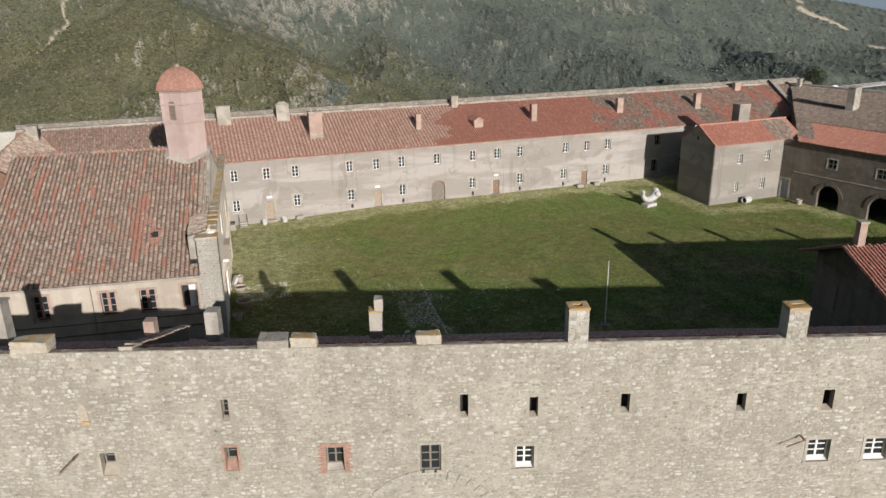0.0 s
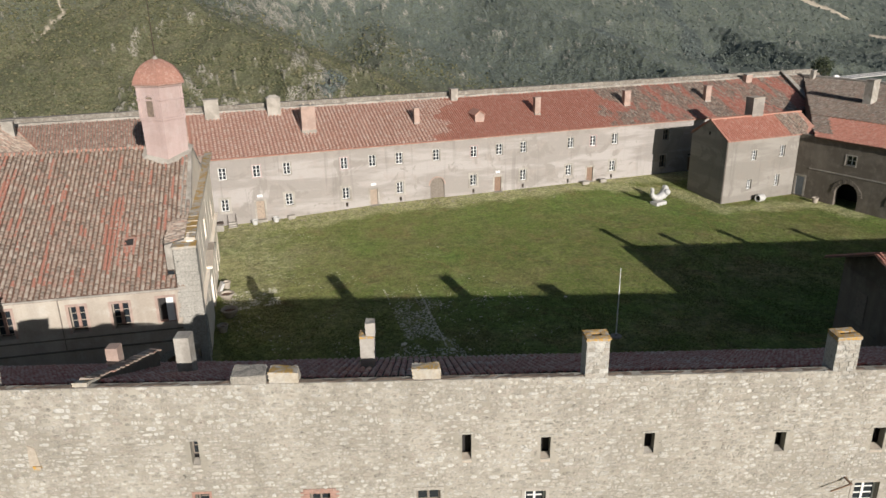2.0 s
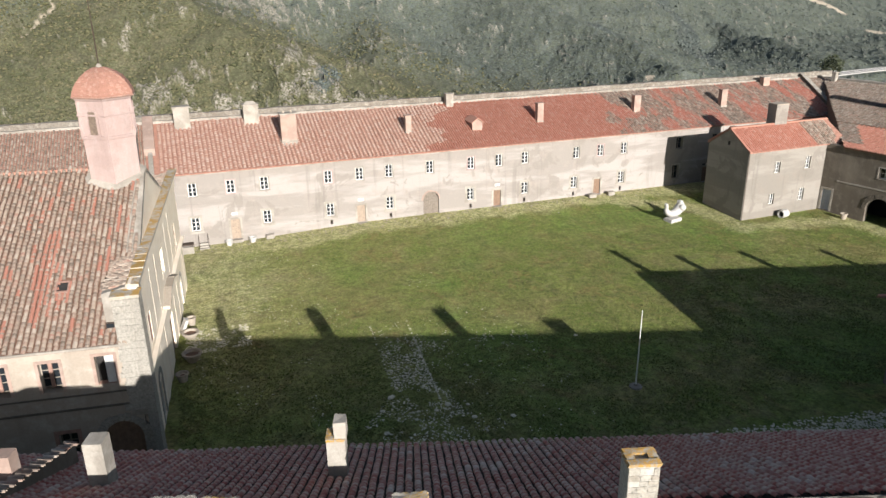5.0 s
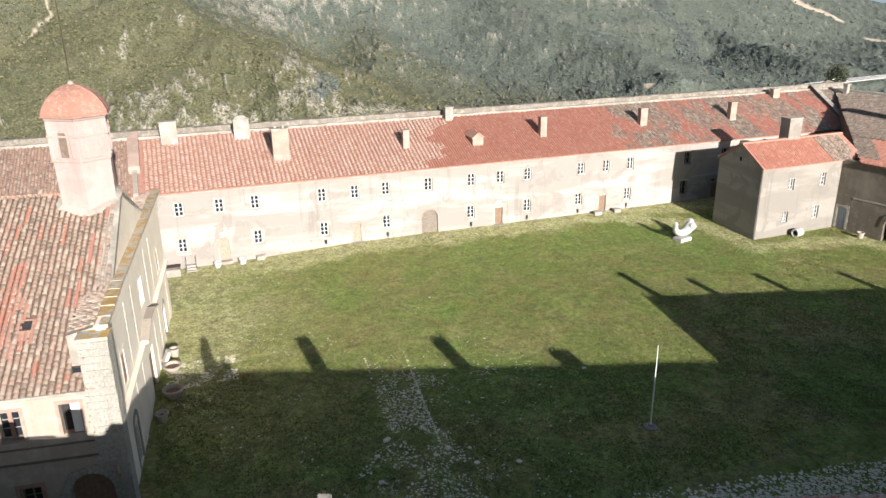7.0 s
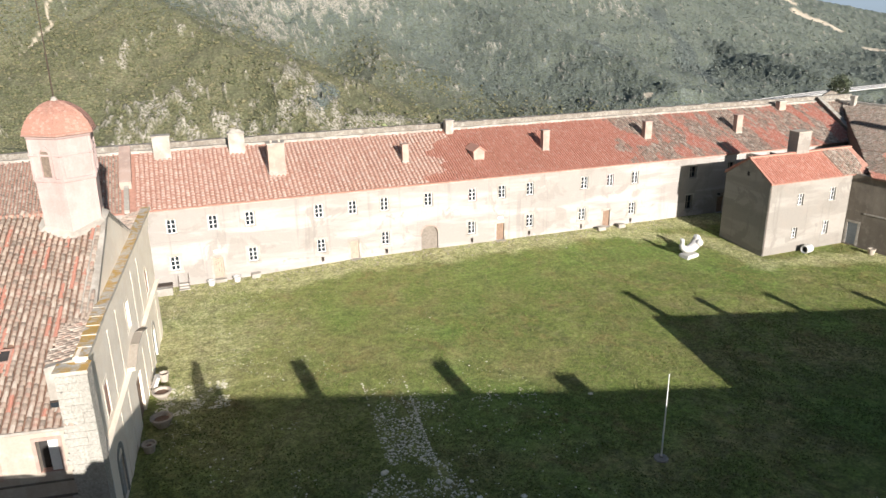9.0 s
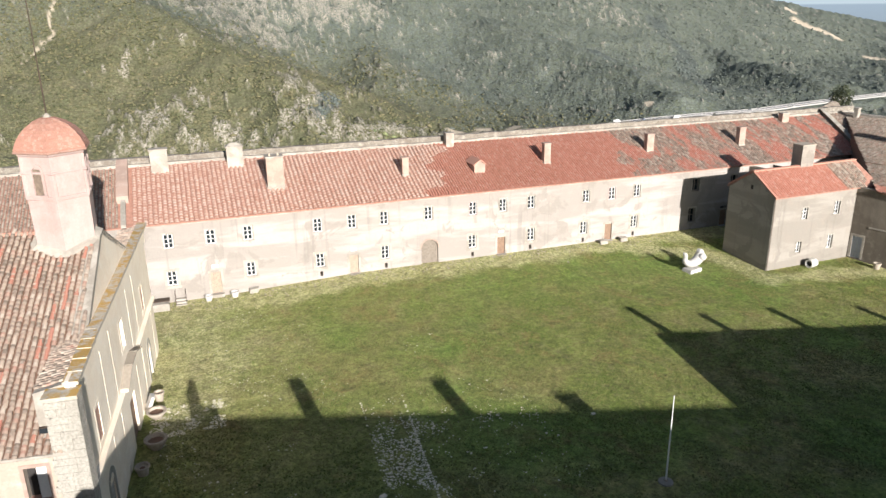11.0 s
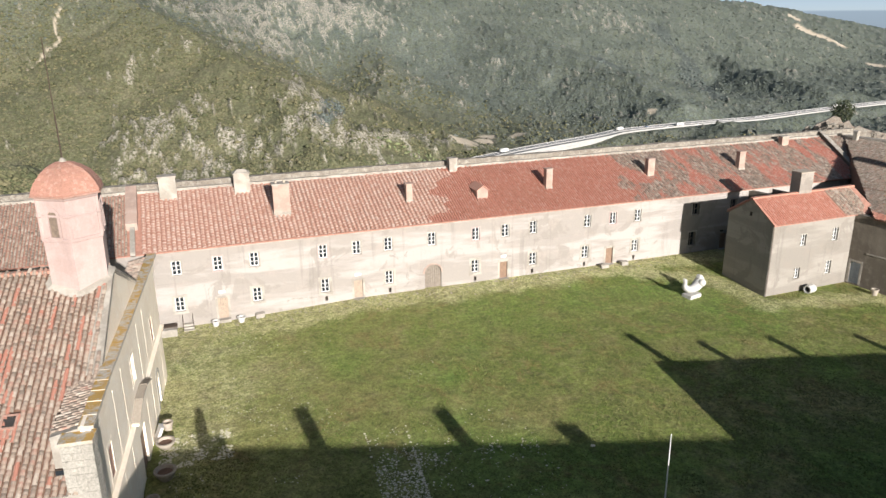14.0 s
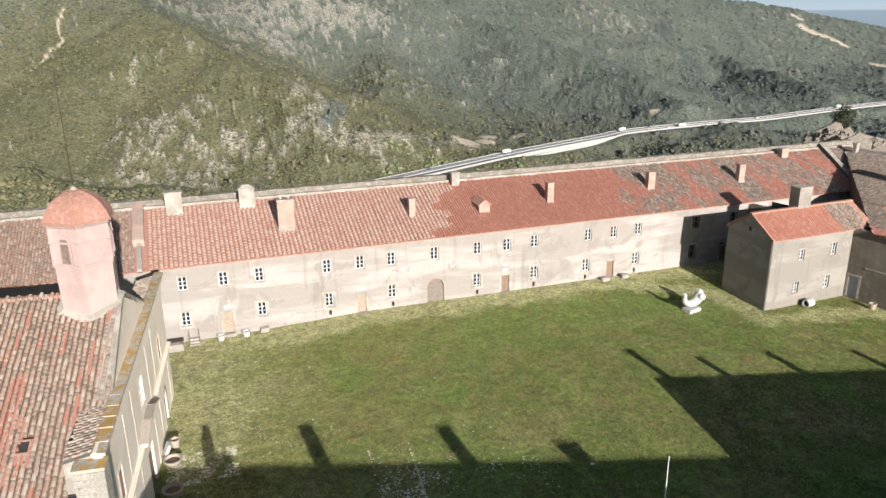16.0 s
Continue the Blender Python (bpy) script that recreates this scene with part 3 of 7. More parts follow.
def terrain(x, y):
    """Height of the ground at any place."""
    fort = np.maximum(np.maximum(np.abs(x - 30) - 62, np.abs(y - 42) - 48), 0)
    gx = np.clip(fort / 25, 0, 1)
    hill = -2 - 0.34 * fort - 0.0002 * fort ** 2
    far = valley_height(x, y)
    rd = road_distance(x, y)
    r = np.hypot(x, y)
    rocky = np.clip((r - 160) / 300, 0, 1)
    far = far + rocky * (16 * fbm(x, y, 1 / 190, 3, 5) + 13 * np.abs(fbm(x * 1.3, y * 0.45, 1 / 70, 3, 9)) - 5)
    rk = rockness(x, y)
    free = np.clip((r - 95) / 60, 0, 1) * np.clip((rd - 14) / 8, 0, 1) * (1 - bareness(x, y))
    bush = free * (1.6 + 0.0012 * r) * (1 - rk) * (1.2 * fbm(x, y, 1 / 9, 3, 21) + 0.9 * np.abs(fbm(x, y, 1 / 4.0, 2, 33)))
    crag = free * rk * (1.5 + 11 * np.abs(fbm(x * 1.4, y * 0.7, 1 / 26, 4, 77)))
    m = np.maximum(hill, far)
    k = 6.0
    z = m + k * np.log(np.exp((hill - m) / k) + np.exp((far - m) / k))
    flat = np.clip((rd - 16) / 26, 0, 1)
    z = z * flat + (ROAD_Z - 1.2) * (1 - flat)
    south = np.interp(x, [p[0] for p in ROAD], [p[1] for p in ROAD]) - y
    z = z - 4.5 * np.exp(-((x - 378) / 62) ** 4) * np.clip((south - 1.0) / 7.0, 0, 1) * np.clip((52 - south) / 30, 0, 1)
    z = z + bush + crag
    return z * gx + ground_height(x, y) * (1 - gx)


def sheet():
    ang = np.concatenate([np.arange(-20, 58, 0.115), np.arange(58, 340, 4.0)])
    rad = np.concatenate([np.arange(4, 100, 0.6), 100 * 1.0080 ** np.arange(0, 490)])
    rad = rad[rad < 4900]
    A, R = np.meshgrid(np.radians(ang), rad, indexing="ij")
    x, y = R * np.sin(A) + 2, R * np.cos(A)
    z = terrain(x, y)
    na, nr = len(ang), len(rad)
    V = np.stack([x, y, z], -1).reshape(-1, 3)
    V = np.concatenate([V, [[2, 0, float(terrain(np.array([2.0]), np.array([0.0]))[0])]]])
    i = np.arange(na)[:, None] * nr + np.arange(nr - 1)[None]
    j = ((np.arange(na) + 1) % na)[:, None] * nr + np.arange(nr - 1)[None]
    F = np.stack([i, j, j + 1, i + 1], -1).reshape(-1, 4)[:, ::-1]
    k = np.arange(na)
    T = np.stack([np.full(na, len(V) - 1), ((k + 1) % na) * nr, k * nr], 1)[:, ::-1]
    me = bpy.data.meshes.new("ground")
    me.vertices.add(len(V))
    me.vertices.foreach_set("co", V.ravel())
    me.loops.add(len(F) * 4 + len(T) * 3)
    me.polygons.add(len(F) + len(T))
    me.loops.foreach_set("vertex_index", np.concatenate([F.ravel(), T.ravel()]))
    me.polygons.foreach_set("loop_start", np.concatenate([np.arange(len(F)) * 4, len(F) * 4 + np.arange(len(T)) * 3]))
    me.update(calc_edges=True)
    for key, fn in (("rock", rockness), ("bare", bareness), ("worn", wornness), ("haze", haze_amount), ("gully_shade", gully_shade)):
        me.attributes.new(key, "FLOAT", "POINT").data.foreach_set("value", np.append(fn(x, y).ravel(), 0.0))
    return me


# one material for the sheet: lawn inside the fort, scrub and bare rock outside it
# sky and sea far beyond the hills
SKYBAND, n, l, b = material("hazy_sky", 1.0)
hz = n.new("ShaderNodeSeparateXYZ")
l.new(coords(n, l), hz.inputs[0])
mr = n.new("ShaderNodeMapRange")
mr.inputs[1].default_value, mr.inputs[2].default_value = -120, 330
l.new(hz.outputs["Z"], mr.inputs[0])
band = ramp(n, l, mr.outputs[0], [(0.0, (0.20, 0.25, 0.30)), (0.255, (0.22, 0.28, 0.34)), (0.275, (0.34, 0.41, 0.46)), (0.6, (0.26, 0.37, 0.50))])
b.inputs["Base Color"].default_value = (0, 0, 0, 1)
l.new(band, b.inputs["Emission Color"])
b.inputs["Emission Strength"].default_value = 0.8
bm = bmesh.new()
rows = [[bm.verts.new((4850 * math.sin(radians(a)), 4850 * math.cos(radians(a)), z)) for z in (-300, 900)] for a in range(-20, 64, 4)]
for p, q in zip(rows, rows[1:]):
    bm.faces.new((p[0], q[0], q[1], p[1]))
me = bpy.data.meshes.new("backdrop")
bm.to_mesh(me)
bm.free()
me.materials.append(SKYBAND)
tagged(new("backdrop", me), "hazy blue sky above a distant sea", "sky", "", "structure")
GROUND, n, l, b = material("grass_and_scrub", 0.95)
pos = coords(n, l)


def attribute(n, key):
    a = n.new("ShaderNodeAttribute")
    a.attribute_name = key
    return a.outputs["Fac"]


g1 = noise_tex(n, l, 0.16, 5, 0.6, pos, 0.4)
g2 = noise_tex(n, l, 1.1, 6, 0.7, pos)
g3 = noise_tex(n, l, 7.0, 6, 0.75, pos)
lawn = ramp(n, l, g1, [(0.34, (0.176, 0.228, 0.050)), (0.5, (0.218, 0.254, 0.066)), (0.64, (0.290, 0.268, 0.098))])
lawn = mix(n, l, ramp(n, l, g2, [(0.50, (0,)), (0.72, (0.7,))]), lawn, (0.27, 0.24, 0.12))
soil = ramp(n, l, g2, [(0.3, (0.40, 0.385, 0.17)), (0.65, (0.60, 0.555, 0.31))])
mott = noise_tex(n, l, 0.45, 6, 0.65, pos, 0.6)
lawn = mix(n, l, ramp(n, l, mott, [(0.48, (0,)), (0.68, (0.5,))]), lawn, (0.255, 0.215, 0.11))
sx = n.new("ShaderNodeSeparateXYZ")
l.new(pos, sx.inputs[0])
dry = n.new("ShaderNodeMapRange")
dry.inputs[1].default_value, dry.inputs[2].default_value, dry.inputs[3].default_value, dry.inputs[4].default_value = 4, 30, 0.4, 0.0
l.new(sx.outputs["X"], dry.inputs[0])
lawn = mix(n, l, dry.outputs[0], lawn, (0.34, 0.325, 0.125))
lush = noise_tex(n, l, 0.075, 4, 0.55, pos, 0.5)
lawn = mix(n, l, ramp(n, l, lush, [(0.50, (0,)), (0.62, (0.55,))]), lawn, (0.158, 0.275, 0.050))
rust = noise_tex(n, l, 0.30, 6, 0.68, coords(n, l, (1.0, 0.8, 1.0)), 0.9)
lawn = mix(n, l, ramp(n, l, rust, [(0.53, (0,)), (0.66, (0.65,))]), lawn, (0.285, 0.205, 0.085))
lawn = mix(n, l, attribute(n, "worn"), lawn, mix(n, l, ramp(n, l, g3, [(0.40, (0.2,)), (0.56, (0.95,))]), lawn, soil))
lawn = mix(n, l, 0.8, lawn, ramp(n, l, g3, [(0.28, (0.37,)), (0.64, (1.08,))]), "MULTIPLY")
lawn = mix(n, l, 0.75, lawn, ramp(n, l, noise_tex(n, l, 2.6, 6, 0.7, pos, 0.4), [(0.36, (0.46,)), (0.6, (1.25,))]), "MULTIPLY")
lawn = mix(n, l, 0.7, lawn, ramp(n, l, noise_tex(n, l, 0.8, 5, 0.65, pos, 0.3), [(0.34, (0.62,)), (0.60, (1.15,))]), "MULTIPLY")
s1 = noise_tex(n, l, 0.02, 5, 0.6, pos, 0.3)
s3 = noise_tex(n, l, 0.45, 5, 0.7, pos)
scrub = ramp(n, l, s1, [(0.35, (0.175, 0.172, 0.102)), (0.5, (0.215, 0.205, 0.120)), (0.66, (0.265, 0.240, 0.148))])
# greyer, bluer scrub tones: distance haze put into the colour
hazed = ramp(n, l, s1, [(0.35, (0.150, 0.180, 0.168)), (0.5, (0.184, 0.214, 0.198)), (0.66, (0.222, 0.246, 0.224))])
scrub = mix(n, l, attribute(n, "haze"), scrub, hazed)
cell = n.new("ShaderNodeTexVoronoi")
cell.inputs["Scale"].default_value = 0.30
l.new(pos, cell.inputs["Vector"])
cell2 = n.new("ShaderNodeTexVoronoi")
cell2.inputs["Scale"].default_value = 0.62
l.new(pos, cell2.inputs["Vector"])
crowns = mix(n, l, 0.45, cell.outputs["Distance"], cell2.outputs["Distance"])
tint = n.new("ShaderNodeSeparateColor")
l.new(cell.outputs["Color"], tint.inputs[0])
scrub = mix(n, l, ramp(n, l, tint.outputs[0], [(0.0, (0,)), (1.0, (0.6,))]), scrub, (0.165, 0.185, 0.092))
# gullies painted darker and bluer, in place of shade and haze
scrub = mix(n, l, attribute(n, "gully_shade"), scrub, (0.140, 0.164, 0.148))
# lighter crowns, darker gaps: shade between bushes put into the colour
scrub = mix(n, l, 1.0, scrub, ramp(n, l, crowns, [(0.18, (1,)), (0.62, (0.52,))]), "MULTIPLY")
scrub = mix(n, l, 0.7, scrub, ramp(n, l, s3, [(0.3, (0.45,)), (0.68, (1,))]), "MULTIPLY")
rock = ramp(n, l, noise_tex(n, l, 0.35, 7, 0.75, pos), [(0.3, (0.18, 0.166, 0.136)), (0.7, (0.44, 0.40, 0.335))])
scrub = mix(n, l, attribute(n, "rock"), scrub, mix(n, l, ramp(n, l, noise_tex(n, l, 0.34, 6, 0.75, coords(n, l, (1.4, 1.0, 0.7))), [(0.46, (0,)), (0.54, (1,))]), scrub, rock))
scrub = mix(n, l, attribute(n, "bare"), scrub, ramp(n, l, s3, [(0.3, (0.36, 0.30, 0.225)), (0.7, (0.52, 0.45, 0.35))]))
dist = n.new("ShaderNodeVectorMath")
dist.operation = "DISTANCE"
dist.inputs[1].default_value = (32, 42, 0)
l.new(pos, dist.inputs[0])
inside = n.new("ShaderNodeMapRange")
inside.inputs[1].default_value, inside.inputs[2].default_value = 62, 80
l.new(dist.outputs["Value"], inside.inputs[0])
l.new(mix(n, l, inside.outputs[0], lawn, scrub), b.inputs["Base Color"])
relief = mix(n, l, inside.outputs[0], ramp(n, l, g3, [(0.0, (0,)), (1.0, (0.1,))]), ramp(n, l, crowns, [(0.0, (1,)), (0.8, (0,))]))
bump(n, l, b, relief, 0.6, 1.5)
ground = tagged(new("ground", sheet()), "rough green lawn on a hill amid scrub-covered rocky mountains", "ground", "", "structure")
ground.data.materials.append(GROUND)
ground.data.polygons.foreach_set("use_smooth", np.ones(len(ground.data.polygons), bool))

# ---- long barracks on the far side ----
rng = random.Random(5)
barracks = thing("barracks", pose(0, 69.67, 0), "long two-storey cream plaster barracks with red barrel-tile roof", "building")
UW = [0.32, 3.73, 6.83, 12.93, 16.05, 19.07, 23.38, 27.9, 31.05, 34.1, 40.27, 43.3, 46.3]
GW = [0.25, 6.83, 12.96, 19.07, 27.85, 34.15, 40.15, 46.17]
DOORS = [3.8, 16.05, 30.9, 43.07]
VENTS = [13.0, 19.1, 27.85, 34.1, 40.1, 46.1]
GABLE_W = [(53.2, 54.1, 5.0, 6.3), (58.2, 59.1, 5.0, 6.3), (53.0, 53.9, 1.5, 3.1)]
holes = [(x - 0.38, x + 0.38, 5.08, 6.34) for x in UW] + [(x - 0.38, x + 0.38, 1.75, 3.02) for x in GW]
holes += [(x - 0.42, x + 0.42, 0.55 if x < 10 else 0.75, 2.5) for x in DOORS]
holes += [(x - 0.13, x + 0.13, 0.86, 1.32) for x in VENTS] + GABLE_W + [(57.2, 58.1, 0.75, 2.9), (22.6, 24.3, 0.7, 2.25)]


def arch_holes(cx, r, z, steps=6):
    """A round arch cut in thin courses."""
    out = []
    for i in range(steps):
        a, b = i * math.pi / 2 / steps, (i + 1) * math.pi / 2 / steps
        hw = r * math.cos((a + b) / 2)
        out.append((cx - hw, cx + hw, z + r * math.sin(a), z + r * math.sin(b)))
    return out


def arch_door(parent, cx, r, z0, z, y, mat, label, leaves=2, planks=4):
    """Plank leaves with a round head, set back in an arched opening."""
    for k in range(leaves):
        bm = bmesh.new()
        w = 2 * r / leaves
        for p in range(planks):
            xa = cx - r + k * w + p * w / planks + 0.006
            xb = xa + w / planks - 0.012
            top = [z + math.sqrt(max(r * r - (x - cx) ** 2, 0.01)) + 0.03 for x in (xa, xb)]
            prism(bm, [(xa, z0), (xb, z0), (xb, top[1]), (xa, top[0])], y, y + 0.05)
        part("door_leaf", bm, mat, parent, label)


def arch_ring(parent, cx, r, z, y, t, mat, name="arch_stone", count=11, depth=0.06, legs=0.0):
    """Voussoirs round an arch, each a stone of its own."""
    for i in range(count):
        a, b = math.pi * i / count + 0.015, math.pi * (i + 1) / count - 0.015
        k = t * rng.uniform(0.85, 1.15)
        bm = bmesh.new()
        prism(bm, [(cx + r * math.cos(a), z + r * math.sin(a)), (cx + (r + k) * math.cos(a), z + (r + k) * math.sin(a)), (cx + (r + k) * math.cos(b), z + (r + k) * math.sin(b)), (cx + r * math.cos(b), z + r * math.sin(b))], y - depth * rng.uniform(0.6, 1.2), y + 0.05)
        part(name, bm, mat, parent)
    q = z
    while legs and q > z - legs:
        h = rng.uniform(0.28, 0.42)
        for sgn in (-1, 1):
            k = t * rng.uniform(0.9, 1.5)
            bm = bmesh.new()
            xa, xb = sorted((cx + sgn * r, cx + sgn * (r + k)))
            box(bm, xa, xb, y - depth * rng.uniform(0.6, 1.2), y + 0.05, q - h + 0.02, q)
            part(name, bm, mat, parent)
        q -= h


holes += arch_holes(23.45, 0.85, 2.25)
bm = bmesh.new()
wall_mesh(bm, -30, 77, -1.5, 7.38, 0, 0.6, holes)
part("wall", bm, CREAM, barracks)
bm = bmesh.new()
box(bm, -30, 84, 8.2, 9.0, -6, 10.75)
part("outer_wall", bm, RUBBLE, barracks)
# added near-black sheet in place of the barracks' unlit rooms
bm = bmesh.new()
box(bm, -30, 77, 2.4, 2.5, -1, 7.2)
part("interior_dark_sheet", bm, DARK, barracks)
S_FAR = 0.40
bm = bmesh.new()
prism_x(bm, [(-0.3, 7.24), (-0.3, 7.32), (8.2, 7.32 + 8.5 * S_FAR), (8.2, 7.0 + 8.5 * S_FAR), (0.3, 7.24)], -21, 76.2)
roof = part("roof", bm, RED_BED, barracks)
V_FAR = (0, 1, S_FAR)


def seam(s, t, at):
    """Where one season's retiling stops and the next begins."""
    return s + 0.9 * math.sin(t * 1.3 + at) + 0.5 * math.sin(t * 3.1) - 0.3 * t < at


tile_field("barrel_tile", TILE_NEW, roof, (-2.2, -0.42, 7.33), (1, 0, 0), V_FAR, 78.7, 9.0, keep=lambda s, t: seam(s, t, 26.5), pitch=0.40, row=0.40, seed=2)
tile_field("barrel_tile", TILE_RED, roof, (-2.2, -0.42, 7.33), (1, 0, 0), V_FAR, 78.7, 9.0, keep=lambda s, t: not seam(s, t, 26.5) and seam(s, t, 47.5), seed=6)
tile_field("barrel_tile", TILE_MIX, roof, (-2.2, -0.42, 7.33), (1, 0, 0), V_FAR, 84.5, 9.0, keep=lambda s, t: not seam(s, t, 47.5) and s - 2.2 < 76.1 + 0.245 * t, seed=3)
tile_field("barrel_tile", TILE_OLD, roof, (76, -0.42, 7.33), (1, 0, 0), V_FAR, 9, 9.0, keep=lambda s, t: 0.6 + 0.245 * t < s < 0.6 + 0.62 * t, seed=33)
bm = bmesh.new()
v = [bm.verts.new(c) for c in ((76.2, -0.3, 7.32), (76.5, -0.3, 7.32), (82.3, 8.2, 10.72), (76.2, 8.2, 10.72), (76.2, -0.3, -1), (76.5, -0.3, -1), (82.3, 8.2, -1), (76.2, 8.2, -1))]
for q in ((0, 1, 2, 3), (0, 4, 5, 1), (1, 5, 6, 2), (2, 6, 7, 3), (3, 7, 4, 0)):
    bm.faces.new([v[i] for i in q])
bmesh.ops.recalc_face_normals(bm, faces=bm.faces)
part("end_bay", bm, GREY_PLASTER, barracks)
tile_field("barrel_tile", TILE_OLD, roof, (-22, -0.42, 7.33), (1, 0, 0), V_FAR, 18.9, 9.0, keep=lambda s, t: 0.4 * t * 0.928 > 0.7 * (7.7 - s), seed=4)

def strip(name, mat, parent, x0, x1, y0, y1, z0, z1, step=0.8, rough=0.03, label=""):
    """One long uneven bed of mortar or masonry along x."""
    k = max(2, int((x1 - x0) / step))
    bm = bmesh.new()
    prev = None
    for i in range(k + 1):
        x = x0 + (x1 - x0) * i / k
        j = lambda: rng.uniform(-rough, rough)
        row = [bm.verts.new(c) for c in ((x, y0 + j(), z0), (x, y0 + j(), z1 + j()), (x, y1 + j(), z1 + j()), (x, y1 + j(), z0))]
        if prev:
            for a in range(4):
                b_ = (a + 1) % 4
                bm.faces.new((prev[a], row[a], row[b_], prev[b_]))
        else:
            bm.faces.new(row[::-1])
        prev = row
    bm.faces.new(prev)
    bmesh.ops.recalc_face_normals(bm, faces=bm.faces)
    return part(name, bm, mat, parent, label)


strip("ridge_mortar", MORTAR, barracks, -21, 83.5, 8.0, 8.5, 10.5, 10.88, 0.6, 0.04, "pale lime mortar along the ridge")
strip("parapet", RUIN, barracks, -21, 84, 8.5, 9.2, 10.55, 11.35, 0.7, 0.05, "brown stone parapet coping")
bm = bmesh.new()
box(bm, -1.4, 76.5, -0.09, 0.02, 7.1, 7.26)
part("cornice", bm, MORTAR, barracks)
bm = bmesh.new()
box(bm, -1.4, 52, -0.025, 0.02, 4.28, 4.36)
part("string_course", bm, CREAM, barracks)
for x in UW:
    casement(barracks, x - 0.38, x + 0.38, 5.08, 6.34, 0.12)
    surround(barracks, x - 0.38, x + 0.38, 5.08, 6.34, 0, 0.12, PINK if rng.random() < 0.5 else MORTAR)
for x in GW:
    casement(barracks, x - 0.38, x + 0.38, 1.75, 3.02, 0.14)
    surround(barracks, x - 0.38, x + 0.38, 1.75, 3.02, 0, 0.24, MORTAR, drop=True)
for a in GABLE_W:
    casement(barracks, *a, 0.28, 2, GREYWOOD)
    surround(barracks, *a, 0, 0.16, MORTAR)
for x in DOORS + [57.65]:
    z0 = 0.55 if x < 10 else 0.75
    bm = bmesh.new()
    for k in range(4):
        box(bm, x - 0.42 + k * 0.21 + 0.004, x - 0.42 + (k + 1) * 0.21 - 0.004, 0.13, 0.18, z0, 2.5)
    box(bm, x - 0.42, x + 0.42, 0.12, 0.14, z0 + 0.35, z0 + 0.45)
    box(bm, x - 0.42, x + 0.42, 0.12, 0.14, 2.0, 2.1)
    part("door", bm, PALEWOOD if x < 20 else BROWNWOOD, barracks, "weathered plank door")
    surround(barracks, x - 0.42, x + 0.42, z0, 2.5, 0, 0.2, MORTAR, "door_surround", False)
    if x < 40:
        bm = bmesh.new()
        box(bm, x - 0.28, x + 0.28, -0.03, 0.02, 2.95, 3.2)
        part("wall_plaque", bm, WHITE, barracks, "small white plaque")
    bm = bmesh.new()
    rough_box(bm, x - 0.55, x + 0.55, -0.35, 0.02, z0 - 0.35, z0 - 0.02, 0.02, rng)
    part("door_step", bm, MORTAR, barracks)
for x in VENTS:
    bm = bmesh.new()
    for k in range(3):
        box(bm, x - 0.1 + k * 0.085, x - 0.08 + k * 0.085, 0.1, 0.12, 0.86, 1.32)
    part("vent_grille", bm, IRON, barracks)
arch_door(barracks, 23.45, 0.85, 0.72, 2.25, 0.2, GREYWOOD, "grey weathered plank gate leaf")
arch_ring(barracks, 23.45, 0.87, 2.25, 0, 0.16, PINKISH, count=9, depth=0.03)

# chimneys on the barracks roof
chimney(barracks, 0.26, 7.15, 1.5, 0.95, 9.6, 12.25, MORTAR, "slab", MORTAR, label="whitewashed chimney")
chimney(barracks, 6.85, 7.15, 1.45, 0.95, 9.6, 12.05, MORTAR, "hip", MORTAR, label="whitewashed chimney with pyramid cap")
c = chimney(barracks, 9.95, 3.35, 1.5, 1.0, 8.0, 11.55, PINKISH, "slab", MORTAR, 2, label="pink rendered chimney with two pots")
bm = bmesh.new()
box(bm, 9.16, 10.74, 2.81, 3.9, 8.1, 9.05)
part("chimney_foot", bm, MORTAR, c)
for x, y, w, z0, z1 in ((22.2, 3.4, 0.62, 8.3, 10.45), (37.3, 3.3, 0.72, 8.3, 10.75), (50.0, 3.8, 0.85, 8.4, 10.75), (61.9, 3.4, 0.8, 8.3, 10.75)):
    c = chimney(barracks, x, y, w, 0.62, z0, z1, PINKISH, "slab", PINKISH, label="slim pink chimney")
    bm = bmesh.new()
    box(bm, x - w / 2 - 0.05, x + w / 2 + 0.05, y - 0.38, y + 0.36, z0, z0 + 0.62)
    part("chimney_foot", bm, MORTAR, c)
chimney(barracks, 28.25, 7.5, 0.85, 0.7, 9.8, 11.75, MORTAR, "slab", MORTAR, label="pale chimney at the ridge")
c = chimney(barracks, 71.4, 7.1, 1.0, 0.7, 9.6, 11.3, PINKISH, "slab", MORTAR, label="pale pink chimney at the ridge")
# small vent dormer
bm = bmesh.new()
prism(bm, [(29.05, 8.2), (30.2, 8.2), (30.2, 9.35), (29.62, 9.75), (29.05, 9.35)], 2.5, 4.4)
d = part("dormer", bm, PINKISH, barracks, "small whitewashed gabled dormer vent")
bm = bmesh.new()
prism(bm, [(28.9, 9.3), (29.62, 9.8), (30.35, 9.3), (30.35, 9.38), (29.62, 9.9), (28.9, 9.38)], 2.3, 4.6)
part("dormer_roof", bm, TILE_NEW, d)
# party walls that cross the roof
bm = bmesh.new()
prism_x(bm, [(2.9, 8.5), (2.9, 9.25), (8.3, 11.4), (8.3, 10.4)], -3.4, -2.45)
part("party_wall", bm, PINKISH, barracks, "mortared party wall across the roof")
bm = bmesh.new()
prism_x(bm, [(-0.3, 7.2), (-0.3, 7.62), (2.9, 8.95), (2.9, 8.4)], -3.1, -2.7)
part("party_wall", bm, MORTAR, barracks)
bm = bmesh.new()
